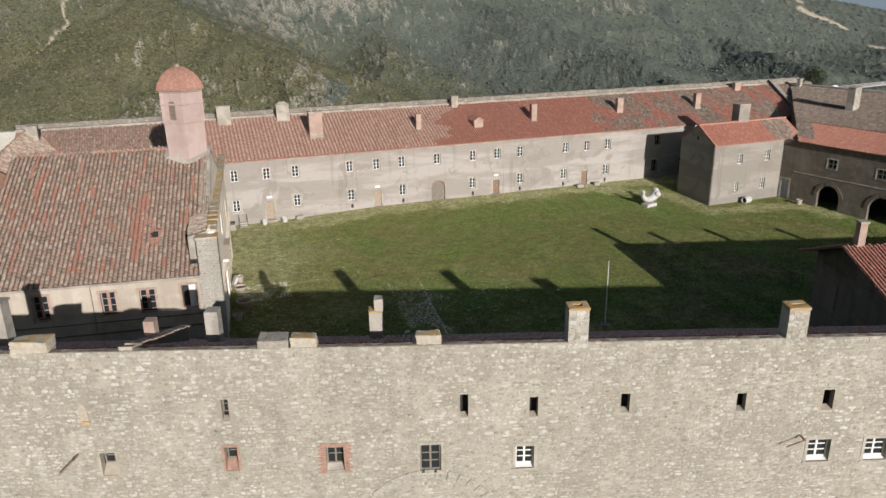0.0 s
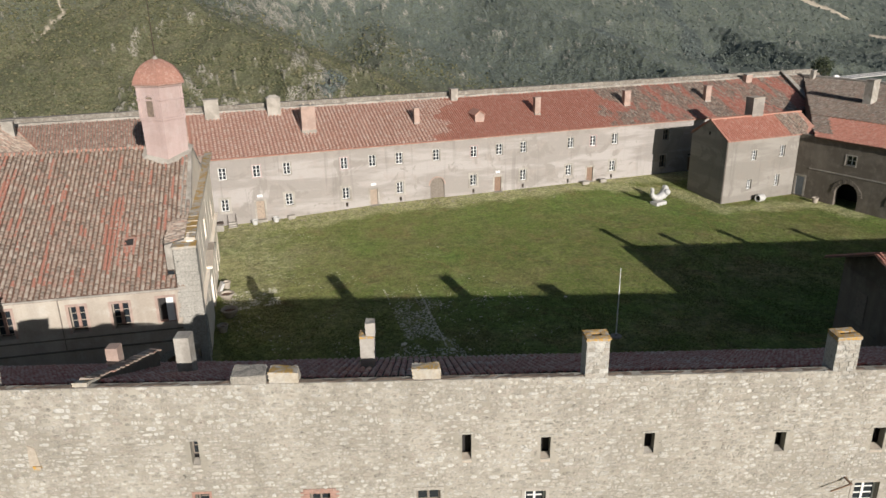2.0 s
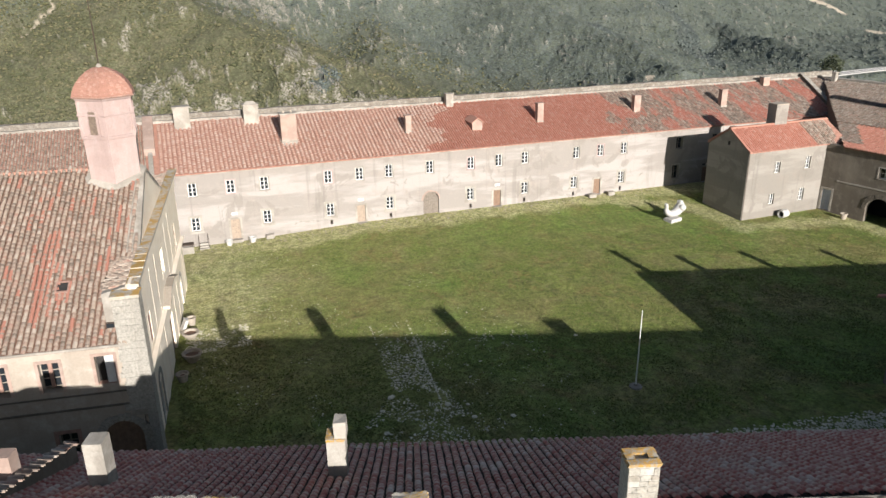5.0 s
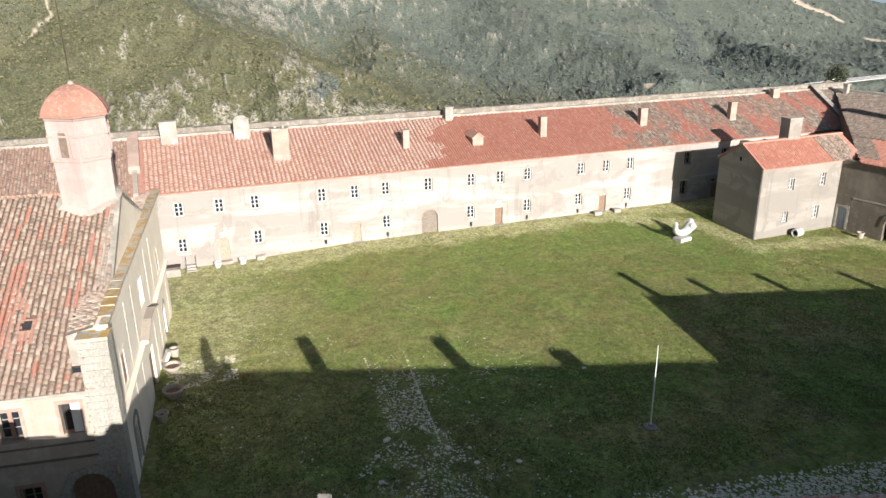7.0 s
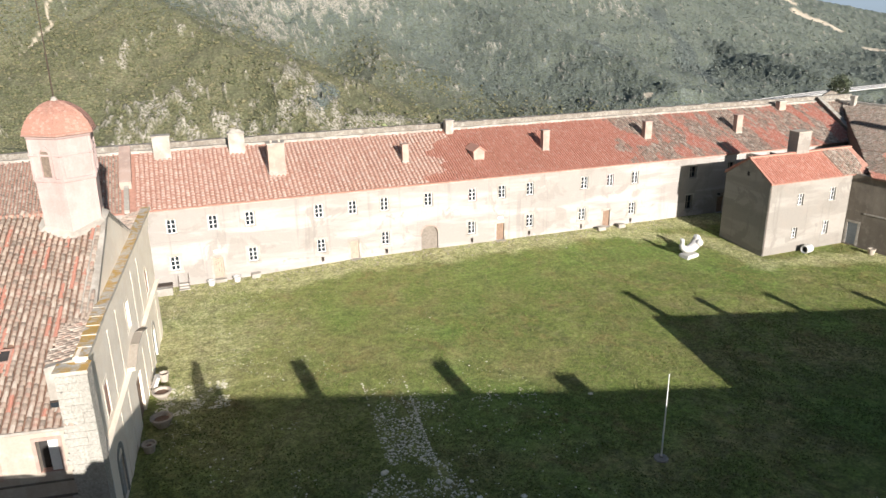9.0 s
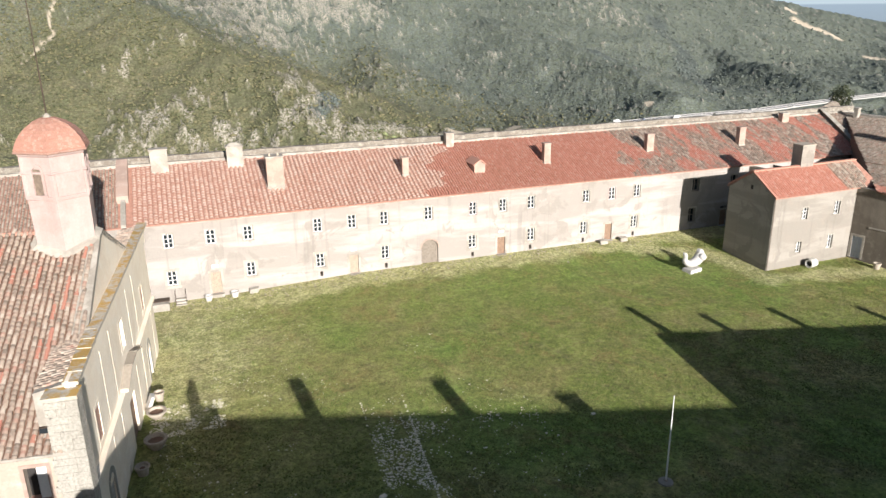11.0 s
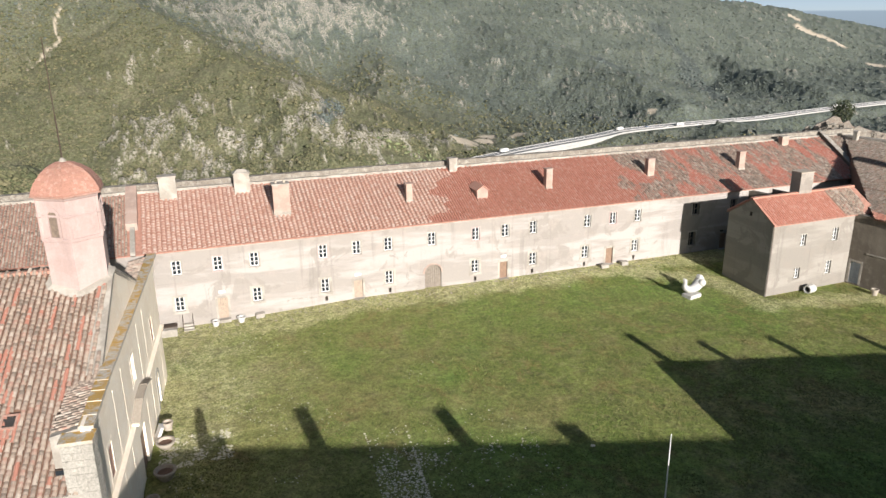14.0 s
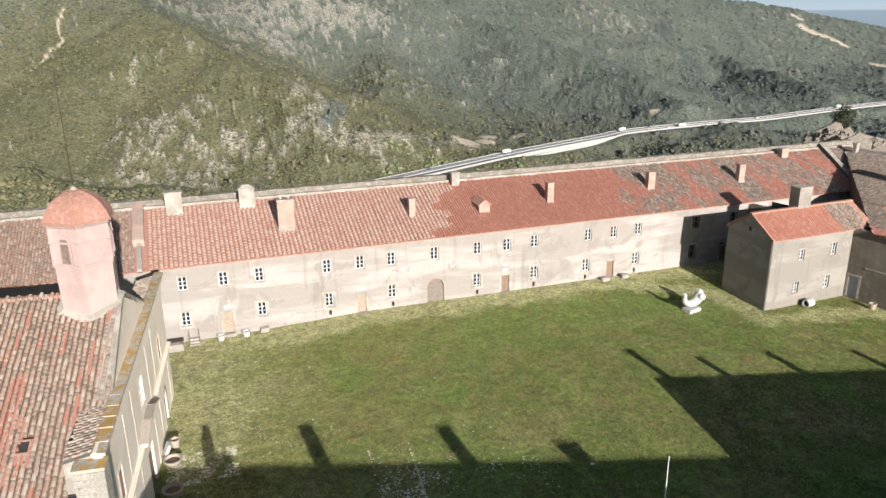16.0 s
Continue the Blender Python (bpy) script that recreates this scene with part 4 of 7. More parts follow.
prism_x(bm, [(0.3, 7.4), (0.3, 8.1), (8.3, 11.25), (8.3, 10.4)], 76.1, 76.65)
for q in bm.verts:
    q.co.x += 0.26 * q.co.y
part("party_wall", bm, GREY_PLASTER, barracks)
bm = bmesh.new()
prism_x(bm, [(0.25, 8.1), (0.25, 8.2), (8.3, 11.36), (8.3, 11.25)], 76.05, 76.7)
for q in bm.verts:
    q.co.x += 0.26 * q.co.y
part("party_wall_coping", bm, MORTAR, barracks)

# ---- near wing: tall rubble wall ----
ND = Vector((0.95722, -0.28936, 0))
NEAR = Matrix.Translation((-9, 20.45, 0)) @ Matrix(((ND.x, -ND.y, 0, 0), (ND.y, ND.x, 0, 0), (0, 0, 1, 0), (0, 0, 0, 1)))
near = thing("fort_wing", NEAR, "massive rubble stone fort wing with shallow tiled roof", "building")
SMALL = [(5.3, 5.6, 6.55, 7.62), (15.62, 15.98, 6.3, 7.45), (18.68, 19.06, 6.2, 7.2), (22.75, 23.15, 6.25, 7.2), (27.98, 28.4, 6.1, 7.0), (31.92, 32.42, 6.02, 7.05)]
BIG = [(-0.2, 0.45, 3.98, 5.15, "slant"), (5.2, 5.75, 3.98, 5.2, "slant"), (9.63, 10.42, 3.78, 5.0, "brick"), (13.8, 14.75, 3.5, 4.95, "stone"), (18.12, 18.95, 3.55, 4.7, "white"), (31.6, 32.65, 3.3, 4.45, "white"), (34.3, 35.4, 3.25, 4.4, "white")]
nholes = [h[:4] for h in SMALL + BIG]


def fall(ob, low=7.7):
    """Lowers the wall's top along its length to fit the camera's view."""
    for v in ob.data.vertices:
        v.co.z += (0.33 - 0.0134 * v.co.x) * min(1, max(0, (v.co.z - low) / 1.8))
    return ob


bm = bmesh.new()
wall_mesh(bm, -30, 66, -14, 9.72, 0, 0.34, nholes)
fall(part("wall", bm, JOINTS, near))
fall(stone_field("stone", RUBBLE, near, -7, 37, 0.6, 9.74, 0, nholes, 3, (0.24, 0.13), 0.014))
S_NEAR = 0.45
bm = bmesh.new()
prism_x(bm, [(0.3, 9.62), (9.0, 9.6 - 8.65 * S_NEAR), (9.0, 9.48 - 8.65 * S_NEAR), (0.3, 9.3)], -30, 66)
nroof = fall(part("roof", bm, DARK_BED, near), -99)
fall(tile_field("barrel_tile", TILE_NEAR, nroof, (66, 9.2, 9.64 - 8.85 * S_NEAR), (-1, 0, 0), (0, -1, S_NEAR), 96, 9.5, pitch=0.29, seed=7), -99)
bm = bmesh.new()
wall_mesh(bm, -30, 66, -3, 5.0, 8.1, 8.7, [])
part("courtyard_wall", bm, GREY_PLASTER, near)
fall(strip("coping", COPING, near, -30, 66, 0.06, 0.26, 9.6, 9.73, 0.3, 0.03, "weathered stone coping"))


def splay(parent, x0, x1, z0, z1, mat):
    """A worn sloping sill in a slit."""
    bm = bmesh.new()
    prism_x(bm, [(-0.03, z0 - 0.12), (0.02, z0), (0.33, z0 + 0.10), (0.33, z0 - 0.12)], x0, x1)
    part("sloping_sill", bm, mat, parent)


for i, (x0, x1, z0, z1) in enumerate(SMALL):
    splay(near, x0, x1, z0, z1, CLAY if i in (1, 2, 5) else MORTAR)
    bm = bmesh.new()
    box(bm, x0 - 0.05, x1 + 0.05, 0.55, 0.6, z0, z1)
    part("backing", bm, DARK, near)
    bm = bmesh.new()
    rough_box(bm, x0 - 0.12, x1 + 0.12, -0.03, 0.2, z1, z1 + 0.09, 0.015, rng)
    part("lintel", bm, QUOIN, near)
    if i == 0:
        casement(near, x0, x1, z0 + 0.3, z1, 0.3, 2, GREYWOOD, 1, bar=0.035)
for x0, x1, z0, z1, style in BIG:
    if style == "slant":
        bm = bmesh.new()
        prism_x(bm, [(-0.02, z0 - 0.06), (0.5, z0 + 0.42), (0.5, z0 - 0.06)], x0, x1)
        part("sloping_sill", bm, BRICK if x0 > 2 else CLAY, near)
        casement(near, x0, x1, z0 + 0.4, z1, 0.42, 2, GREYWOOD, 1, bar=0.05)
        surround(near, x0, x1, z0, z1, 0, 0.1, BRICK if x0 > 2 else MORTAR, sill=False)
    elif style == "brick":
        casement(near, x0, x1, z0 + 0.22, z1, 0.3, 2, GREYWOOD, 2, bar=0.045)
        bm = bmesh.new()
        prism_x(bm, [(-0.05, z0 - 0.08), (0.3, z0 + 0.22), (0.3, z0 - 0.08)], x0, x1)
        part("sill", bm, MORTAR, near)
        for k in range(15):  # toothed brick jambs
            for sgn in (0, 1):
                w = 0.24 if k % 2 else 0.36
                xa = x0 - w if sgn == 0 else x1
                bm = bmesh.new()
                rough_box(bm, xa, xa + w, -0.035, 0.05, z0 + 0.095 * k - 0.1, z0 + 0.095 * k - 0.02, 0.006, rng)
                part("brick", bm, BRICK, near)
        for k in range(14):
            bm = bmesh.new()
            xa = x0 - 0.25 + k * (x1 - x0 + 0.5) / 14
            rough_box(bm, xa, xa + 0.075, -0.035, 0.05, z1 + 0.01, z1 + 0.22, 0.008, rng)
            part("brick", bm, BRICK, near)
    else:
        mat = WHITE if style == "white" else GREYWOOD
        casement(near, x0, x1, z0 + 0.1, z1, 0.22 if style == "white" else 0.1, 3, mat, 2, bar=0.055)
        surround(near, x0, x1, z0, z1, 0, 0.14, MORTAR if style == "white" else QUOIN)
        bm = bmesh.new()
        prism_x(bm, [(-0.06, z0 - 0.05), (0.24, z0 + 0.1), (0.24, z0 - 0.05)], x0, x1)
        part("sill", bm, mat, near)
# relieving arch of long stones below the middle window
for k in range(13):
    a = math.radians(35 + 110 * k / 12)
    bm = bmesh.new()
    prism(bm, [(14.2 + 3.0 * math.cos(a - 0.06), 0.2 + 3.0 * math.sin(a - 0.06)), (14.2 + 3.45 * math.cos(a - 0.06), 0.2 + 3.45 * math.sin(a - 0.06)), (14.2 + 3.45 * math.cos(a + 0.06), 0.2 + 3.45 * math.sin(a + 0.06)), (14.2 + 3.0 * math.cos(a + 0.06), 0.2 + 3.0 * math.sin(a + 0.06))][::-1], -0.05, 0.02)
    part("arch_stone", bm, QUOIN, near)
# blocked niche
bm = bmesh.new()
prism(bm, [(-0.75, 6.75), (-0.35, 6.75), (-0.42, 7.55), (-0.68, 7.7)], -0.04, 0.02)
part("blocked_niche", bm, CLAY, near, "blocked niche with ochre sill")
bm = bmesh.new()
rough_box(bm, -0.62, -0.3, -0.1, 0.02, 6.66, 6.8, 0.01, rng)
part("niche_sill", bm, LICHEN, near)


def bracket(x, z, dx, dz):
    bm = bmesh.new()
    prism(bm, [(x, z), (x + 0.05, z - 0.02), (x + dx + 0.05, z + dz), (x + dx, z + dz + 0.02)], -0.5, -0.44)
    box(bm, x + dx - 0.02, x + dx + 0.06, -0.5, 0.02, z + dz - 0.03, z + dz + 0.03)
    part("timber_bracket", bm, BROWNWOOD, near)


bracket(-1.9, 4.4, 0.75, 0.75)
bracket(30.3, 4.45, 0.8, 0.3)


def ragged_block(x0, x1, z0, z1, mat, y0=0.0, y1=0.75, name="wall_block", label=""):
    bm = bmesh.new()
    rough_box(bm, x0, x1, y0, y1, z0, z1, 0.06, rng)
    bmesh.ops.subdivide_edges(bm, edges=bm.edges[:], cuts=3, use_grid_fill=True)
    for q in bm.verts:
        q.co += Vector([rng.uniform(-0.016, 0.016) for _ in range(3)])
    bmesh.ops.bevel(bm, geom=[e for e in bm.edges if len(e.link_faces) == 2 and e.calc_face_angle() > 0.9], offset=0.05, segments=2)
    b = part(name, bm, mat, near, label)
    return b


ragged_block(-3.05, -1.5, 9.9, 10.55, LICHEN_STONE, 0.02, 0.8, label="ochre lichened brick block on the wall top")
ragged_block(7.1, 8.35, 9.8, 10.3, RUBBLE, 0.02, 0.85, label="pale mortared block on the wall top")
ragged_block(8.5, 9.55, 9.8, 10.3, LICHEN_STONE, 0.05, 0.7)
ragged_block(13.8, 14.8, 9.7, 10.3, LICHEN_STONE, 0.05, 0.65)
ragged_block(37.0, 38.4, 9.5, 10.2, MORTAR, 0.05, 0.7)


def stone_stack(x0, x1, y0, y1, z0, z1, lichen=True, step=None):
    """A chimney of squared rubble with a lichened rim."""
    c = chimney(near, (x0 + x1) / 2, (y0 + y1) / 2, x1 - x0, y1 - y0, z0, z1, RUBBLE, "rim", None, 0, "chimney", "square rubble chimney with ochre lichen on its rim", lichen)
    bm = bmesh.new()
    z = z0
    while z < z1 - 0.1:
        h = rng.uniform(0.14, 0.24)
        x = x0
        while x < x1 - 0.05:
            w = rng.uniform(0.18, 0.4)
            rough_box(bm, x + 0.01, min(x + w, x1) - 0.01, y0 - 0.02, y0 + 0.05, z + 0.01, min(z + h, z1) - 0.01, 0.012, rng)
            x += w
        z += h
    tagged(part("stone", bm, RUBBLE, c), kind="stuff")
    return c


stone_stack(20.25, 21.12, 0.0, 0.72, 9.5, 11.25)
stone_stack(29.78, 30.68, 0.0, 0.72, 9.3, 10.95)
chimney(near, 1.15, 4.4, 0.5, 0.55, 7.0, 9.5, PINKISH, None, None, label="small brick chimney")
chimney(near, 4.12, 4.4, 0.62, 0.7, 7.0, 9.92, MORTAR, None, None, label="pale rendered chimney")
c = chimney(near, 11.86, 4.5, 0.62, 0.62, 7.0, 9.55, MORTAR, "rim", None, 0, "chimney", "broken pale chimney with ochre lichen", True)
bm = bmesh.new()
rough_box(bm, 11.82, 12.2, 4.22, 4.8, 9.6, 10.22, 0.03, rng)
part("broken_flue", bm, MORTAR, c)
chimney(near, -5.75, 4.4, 0.7, 0.7, 7.5, 10.6, MORTAR, "slab", MORTAR, label="pale rendered chimney")
# mortared party wall across the roof
bm = bmesh.new()
prism_x(bm, [(0.3, 9.3), (0.3, 10.1), (7.5, 7.63), (7.5, 5.9)], 1.45, 1.8)
p = part("party_wall", bm, GREY_PLASTER, near, "mortared party wall across the roof")
tile_field("coping_tile", TILE_OLD, p, (1.42, 7.6, 7.6), (0, -1, 0.343), (1, 0, 0), 7.6, 0.42, pitch=0.24, row=0.4, seed=23)
bm = bmesh.new()
prism_x(bm, [(0.1, 9.95), (1.2, 9.57), (1.2, 9.88), (0.1, 10.2)], 1.36, 1.9)
part("lichened_end", bm, LICHEN_STONE, p, "ochre lichened end of the party wall")


# ---- chapel with its bell tower ----
CD = Vector((0.992, -0.126, 0))
CHAP = Matrix.Translation((-2.87, 36.65, 0)) @ Matrix(((CD.x, -CD.y, 0, 0), (CD.y, CD.x, 0, 0), (0, 0, 1, 0), (0, 0, 0, 1)))
chapel = thing("chapel", CHAP, "cream chapel with lichened tile roof and pale stone corner", "church")
CW = [(-2.63, -1.75, 4.65, 6.25), (-5.24, -4.3, 4.5, 6.15), (-7.6, -6.72, 4.5, 6.2), (-11.6, -10.7, 4.5, 6.3)]
choles = CW + [(-5.0, -4.1, 0.4, 2.05), (-2.85, -0.91, -1.5, 1.45)] + arch_holes(-1.88, 0.97, 1.45)
bm = bmesh.new()
wall_mesh(bm, -15, -0.75, -2, 6.85, 0.15, 0.75, choles)
part("wall", bm, CHAPEL, chapel)
# added near-black sheet for the dark inside of the chapel
bm = bmesh.new()
box(bm, -15, -0.8, 3.0, 3.1, -2, 6.5)
part("interior_dark_sheet", bm, DARK, chapel)
AXIS = 12.4  # the front is symmetrical about this line


def swing(ob):
    """The front stands a little askew to the nave."""
    for v in ob.data.vertices:
        if v.co.x > -2.3:
            v.co.x -= 0.034 * (v.co.y - 1.5)
    return ob


def front(name, bm, mat, parent, label=""):
    bmesh.ops.recalc_face_normals(bm, faces=bm.faces)
    return swing(part(name, bm, mat, parent, label))


bm = bmesh.new()
prism_x(bm, [(0.3, -2), (24.4, -2), (24.4, 9.4), (19.4, 9.4), (12.6, 12.8), (0.7, 6.8), (0.3, 6.8)], -0.80, -0.66)
front("gable_wall", bm, BRIGHT_FRONT, chapel)
NICHES = (4.35, 2 * AXIS - 4.35)
fh = [(y - 0.42, y + 0.42, 4.75, 6.5) for y in NICHES] + [(y - 0.55, y + 0.55, -0.4, 2.0) for y in (4.75, 2 * AXIS - 4.75)] + [(AXIS - 0.9, AXIS + 0.9, -0.4, 2.6), (AXIS - 0.55, AXIS + 0.55, 5.7, 7.4)]
bm = bmesh.new()
wall_mesh(bm, 0.72, 24.4, -2, 9.75, 0, 0.16, fh)
for v in bm.verts:
    v.co = Vector((-0.50 - v.co.y, v.co.x, v.co.z))
facade = front("facade", bm, BRIGHT_FRONT, chapel)
bm = bmesh.new()
box(bm, -0.53, -0.40, 0.75, 24.4, 8.5, 9.35)
front("frieze", bm, BRIGHT_FRONT, facade)
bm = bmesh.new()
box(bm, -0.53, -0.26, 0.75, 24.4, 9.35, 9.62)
front("upper_cornice", bm, BRIGHT_FRONT, facade)
y = 0.7
while y < 24.3:  # coping stones, in short lengths
    y1 = min(y + rng.uniform(0.9, 1.3), 24.4)
    z0 = 9.62 + 0.2 * min(1, y / 5)
    bm = bmesh.new()
    rough_box(bm, -0.74, -0.12, y - 0.004, y1 + 0.004, z0 - 0.1, z0 + 0.08, 0.012, rng)
    front("coping_stone", bm, LICHEN_WASH, facade)
    y = y1
# string cornice at mid height in two steps, broken forward over the portal
for y0, y1 in ((0.75, AXIS - 2.7), (AXIS + 2.7, 24.3)):
    bm = bmesh.new()
    box(bm, -0.53, -0.34, y0, y1, 4.02, 4.2)
    box(bm, -0.53, -0.24, y0, y1, 4.2, 4.34)
    front("cornice", bm, BRIGHT_FRONT, facade)
bm = bmesh.new()
prism_x(bm, [(AXIS - 2.7, 4.45), (AXIS - 2.7, 4.3), (AXIS + 2.7, 4.3), (AXIS + 2.7, 4.45), (AXIS + 0.9, 5.0), (AXIS - 0.9, 5.0)], -0.53, -0.1)
ped = front("portal_pediment", bm, BRIGHT_FRONT, facade)
for y0, y1 in ((AXIS - 2.72, AXIS - 0.95), (AXIS - 0.85, AXIS + 0.85), (AXIS + 0.95, AXIS + 2.72)):
    bm = bmesh.new()
    za, zb = (4.45 + 0.31 * max(0, 1.8 - abs(abs(q - AXIS) - 0.9)) for q in (y0, y1))
    prism_x(bm, [(y0, za + 0.01), (y1, zb + 0.01), (y1, zb + 0.09), (y0, za + 0.09)], -0.53, -0.02)
    front("ledge", bm, CLAY, ped, "stained stone ledge")
# pilasters of both storeys
for y in (1.1, 6.5, 9.0):
    for yy in (y, 2 * AXIS - y - 0.8):
        bm = bmesh.new()
        box(bm, -0.53, -0.486, yy, yy + 0.8, -2, 3.75)
        box(bm, -0.53, -0.47, yy - 0.05, yy + 0.85, 3.75, 4.02)
        box(bm, -0.53, -0.47, yy - 0.05, yy + 0.85, -2, 0.15)
        front("lower_pilaster", bm, BRIGHT_FRONT, facade)
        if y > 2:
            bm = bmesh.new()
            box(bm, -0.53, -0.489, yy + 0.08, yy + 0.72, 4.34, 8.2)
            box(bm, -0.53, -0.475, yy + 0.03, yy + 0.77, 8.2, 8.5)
            front("upper_pilaster", bm, BRIGHT_FRONT, facade)
for y in NICHES:
    bm = bmesh.new()
    for a in ((y - 0.58, y - 0.42, 4.7, 6.5), (y + 0.42, y + 0.58, 4.7, 6.5), (y - 0.58, y + 0.58, 6.5, 6.72), (y - 0.64, y + 0.64, 4.58, 4.72)):
        box(bm, -0.53, -0.489, *a)
    front("niche_surround", bm, BRIGHT_FRONT, facade)
    for k in range(17):  # brick infill in courses
        bm = bmesh.new()
        for q in range(4):
            ya = y - 0.42 + 0.21 * q + (0.1 if k % 2 else 0)
            rough_box(bm, -0.60, -0.535, max(ya, y - 0.42) + 0.006, min(ya + 0.2, y + 0.42) - 0.006, 4.76 + k * 0.102, 4.85 + k * 0.102, 0.004, rng)
        tagged(front("brick_course", bm, BRICK, facade), kind="stuff")
bm = bmesh.new()
box(bm, -0.72, -0.67, AXIS - 0.6, AXIS + 0.6, 5.65, 7.45)
front("window_backing", bm, DARK, facade)
bm = bmesh.new()
for a in ((AXIS - 0.75, AXIS - 0.55, 5.6, 7.4), (AXIS + 0.55, AXIS + 0.75, 5.6, 7.4), (AXIS - 0.75, AXIS + 0.75, 7.4, 7.62)):
    box(bm, -0.53, -0.489, *a)
front("window_surround", bm, BRIGHT_FRONT, facade)
bm = bmesh.new()
for k in range(8):
    box(bm, -0.70, -0.65, AXIS - 0.9 + 0.225 * k + 0.006, AXIS - 0.675 + 0.225 * k - 0.006, -0.5, 2.6)
front("portal", bm, BROWNWOOD, facade, "dark plank portal")
for y in (4.75, 2 * AXIS - 4.75):
    bm = bmesh.new()
    box(bm, -0.66, -0.60, y - 0.56, y + 0.56, -0.5, 2.0)
    front("blocked_arch", bm, RUBBLE, facade, "rubble-filled arch")
    for k in range(9):
        a, b_ = math.pi * k / 9 + 0.02, math.pi * (k + 1) / 9 - 0.02
        bm = bmesh.new()
        prism_x(bm, [(y + r_ * math.cos(q), 1.95 + r_ * math.sin(q)) for r_, q in ((0.55, a), (0.86, a), (0.86, b_), (0.55, b_))], -0.53, -0.47)
        front("arch_stone", bm, QUOIN, facade)
    for sg in (-1, 1):
        bm = bmesh.new()
        ya, yb = sorted((y + sg * 0.55, y + sg * 0.84))
        box(bm, -0.53, -0.47, ya, yb, -0.8, 1.95)
        front("jamb", bm, QUOIN, facade)
# roof
bm = bmesh.new()
prism_x(bm, [(0.0, 6.72), (0.0, 6.82), (12.5, 12.92), (21, 8.7), (21, 8.6), (12.5, 12.75), (0.4, 6.7)], -15.2, -0.79)
croof = swing(part("roof", bm, TILE_BED, chapel))
SC = 0.49
tile_field("barrel_tile", TILE_OLD, croof, (-15.1, -0.12, 6.86), (1, 0, 0), (0, 1, SC), 14.3, 14.05, row=0.28, keep=lambda s, t: s < 14.3 - 0.034 * 0.9 * t and not (10.35 < s < 10.95 and 3.75 < t < 4.55), pitch=0.29, seed=11)
tile_field("barrel_tile", TILE_OLD, croof, (-0.8, 21.1, 8.68), (-1, 0, 0), (0, -1, SC), 14.3, 9.4, keep=lambda s, t: s > 0.034 * (19.6 - 0.9 * t), pitch=0.29, row=0.45, seed=12)
x = -15.1
while x < -3.0:
    w = rng.uniform(0.35, 0.5)
    bm = bmesh.new()
    rough_box(bm, x, x + w - 0.01, 12.32, 12.68, 12.88, 13.06, 0.015, rng)
    part("ridge_tile", bm, TILE_NEW, croof)
    x += w
# strips of newer red tiles
FRESH = tile_mat("orange_tile", [(0.46, 0.225, 0.165), (0.50, 0.26, 0.195), (0.43, 0.20, 0.145), (0.52, 0.32, 0.26)], (0.42, 0.32, 0.26), 0.35)
for s, t0, nrow in ((-5.92, 4.1, 5), (-5.66, 1.9, 17), (-5.4, 1.5, 19), (-5.14, 3.0, 15), (-4.9, 2.2, 3), (-4.62, 3.2, 7), (-4.9, 5.2, 2), (-4.36, 3.2, 2), (-4.1, 3.0, 4), (-12.6, 8.2, 8), (-12.85, 9.0, 5), (-11.2, 5.4, 7), (-10.1, 10.8, 6), (-9.0, 8.4, 3), (-3.6, 9.6, 4), (-2.7, 11.0, 5), (-1.6, 11.5, 4), (-1.35, 12.4, 3), (-2.4, 5.0, 5), (-2.1, 8.0, 6), (-13.4, 11.0, 4), (-11.7, 6.0, 3)) + tuple((-14.96 + 0.29 * rng.randrange(48), rng.uniform(0.3, 13.0), rng.choice((1, 1, 2, 3, 4))) for _ in range(75)):
    for k in range(nrow):
        t = t0 + 0.37 * k
        if t > 13.5:
            continue
        f = 1 / math.sqrt(1 + SC * SC)
        me = bpy.data.meshes.get("loose_tile")
        if me is None:
            me = bpy.data.meshes.new("loose_tile")
            me.from_pydata([tuple(v * 1.06) for v in TILE_V], [], TILE_F)
            me.materials.append(FRESH)
        o = new("loose_tile", me)
        o.parent = croof
        o.matrix_local = Matrix.Translation((s + rng.uniform(-0.015, 0.015), -0.12 + t * f, 6.86 + t * f * SC + 0.035)) @ Matrix.Rotation(math.atan(SC), 4, "X") @ Matrix.Rotation(rng.uniform(-0.04, 0.04), 4, "Z")
# roof hatch
f = 1 / math.sqrt(1 + SC * SC)
HATCH = Matrix.Translation((-4.42, -0.12 + 4.15 * f, 6.86 + 4.15 * f * SC)) @ Matrix.Rotation(math.atan(SC), 4, "X")
bm = bmesh.new()
for a in ((-0.34, 0.34, -0.4, -0.3), (-0.34, 0.34, 0.3, 0.4), (-0.34, -0.26, -0.3, 0.3), (0.26, 0.34, -0.3, 0.3)):
    box(bm, *a, 0, 0.16)
bm.transform(HATCH)
h = part("roof_hatch", bm, BRICK, croof, "small roof hatch with dark centre")
# near-black sheet stands in for the darkness of the opening
bm = bmesh.new()
box(bm, -0.27, 0.27, -0.31, 0.31, 0.06, 0.13)
bm.transform(HATCH)
part("hatch_dark", bm, DARK, h)
# thick parapet at the south end, with small tiles sloping inwards on top
for ya, yb in ((0.8, 5.9), (19.0, 24.4)):
    bm = bmesh.new()
    prism(bm, [(-1.95, 6.0), (-0.66, 6.0), (-0.66, 9.62), (-1.95, 9.3)], ya, yb)
    cr = swing(part("thick_parapet", bm, MORTAR, chapel))
    swing(tile_field("barrel_tile", TILE_OLD, cr, (-2.02, yb, 9.3), (0, -1, 0), (1, 0, 0.25), yb - ya, 1.5, pitch=0.27, row=0.36, seed=31 + int(ya)))
bm = bmesh.new()
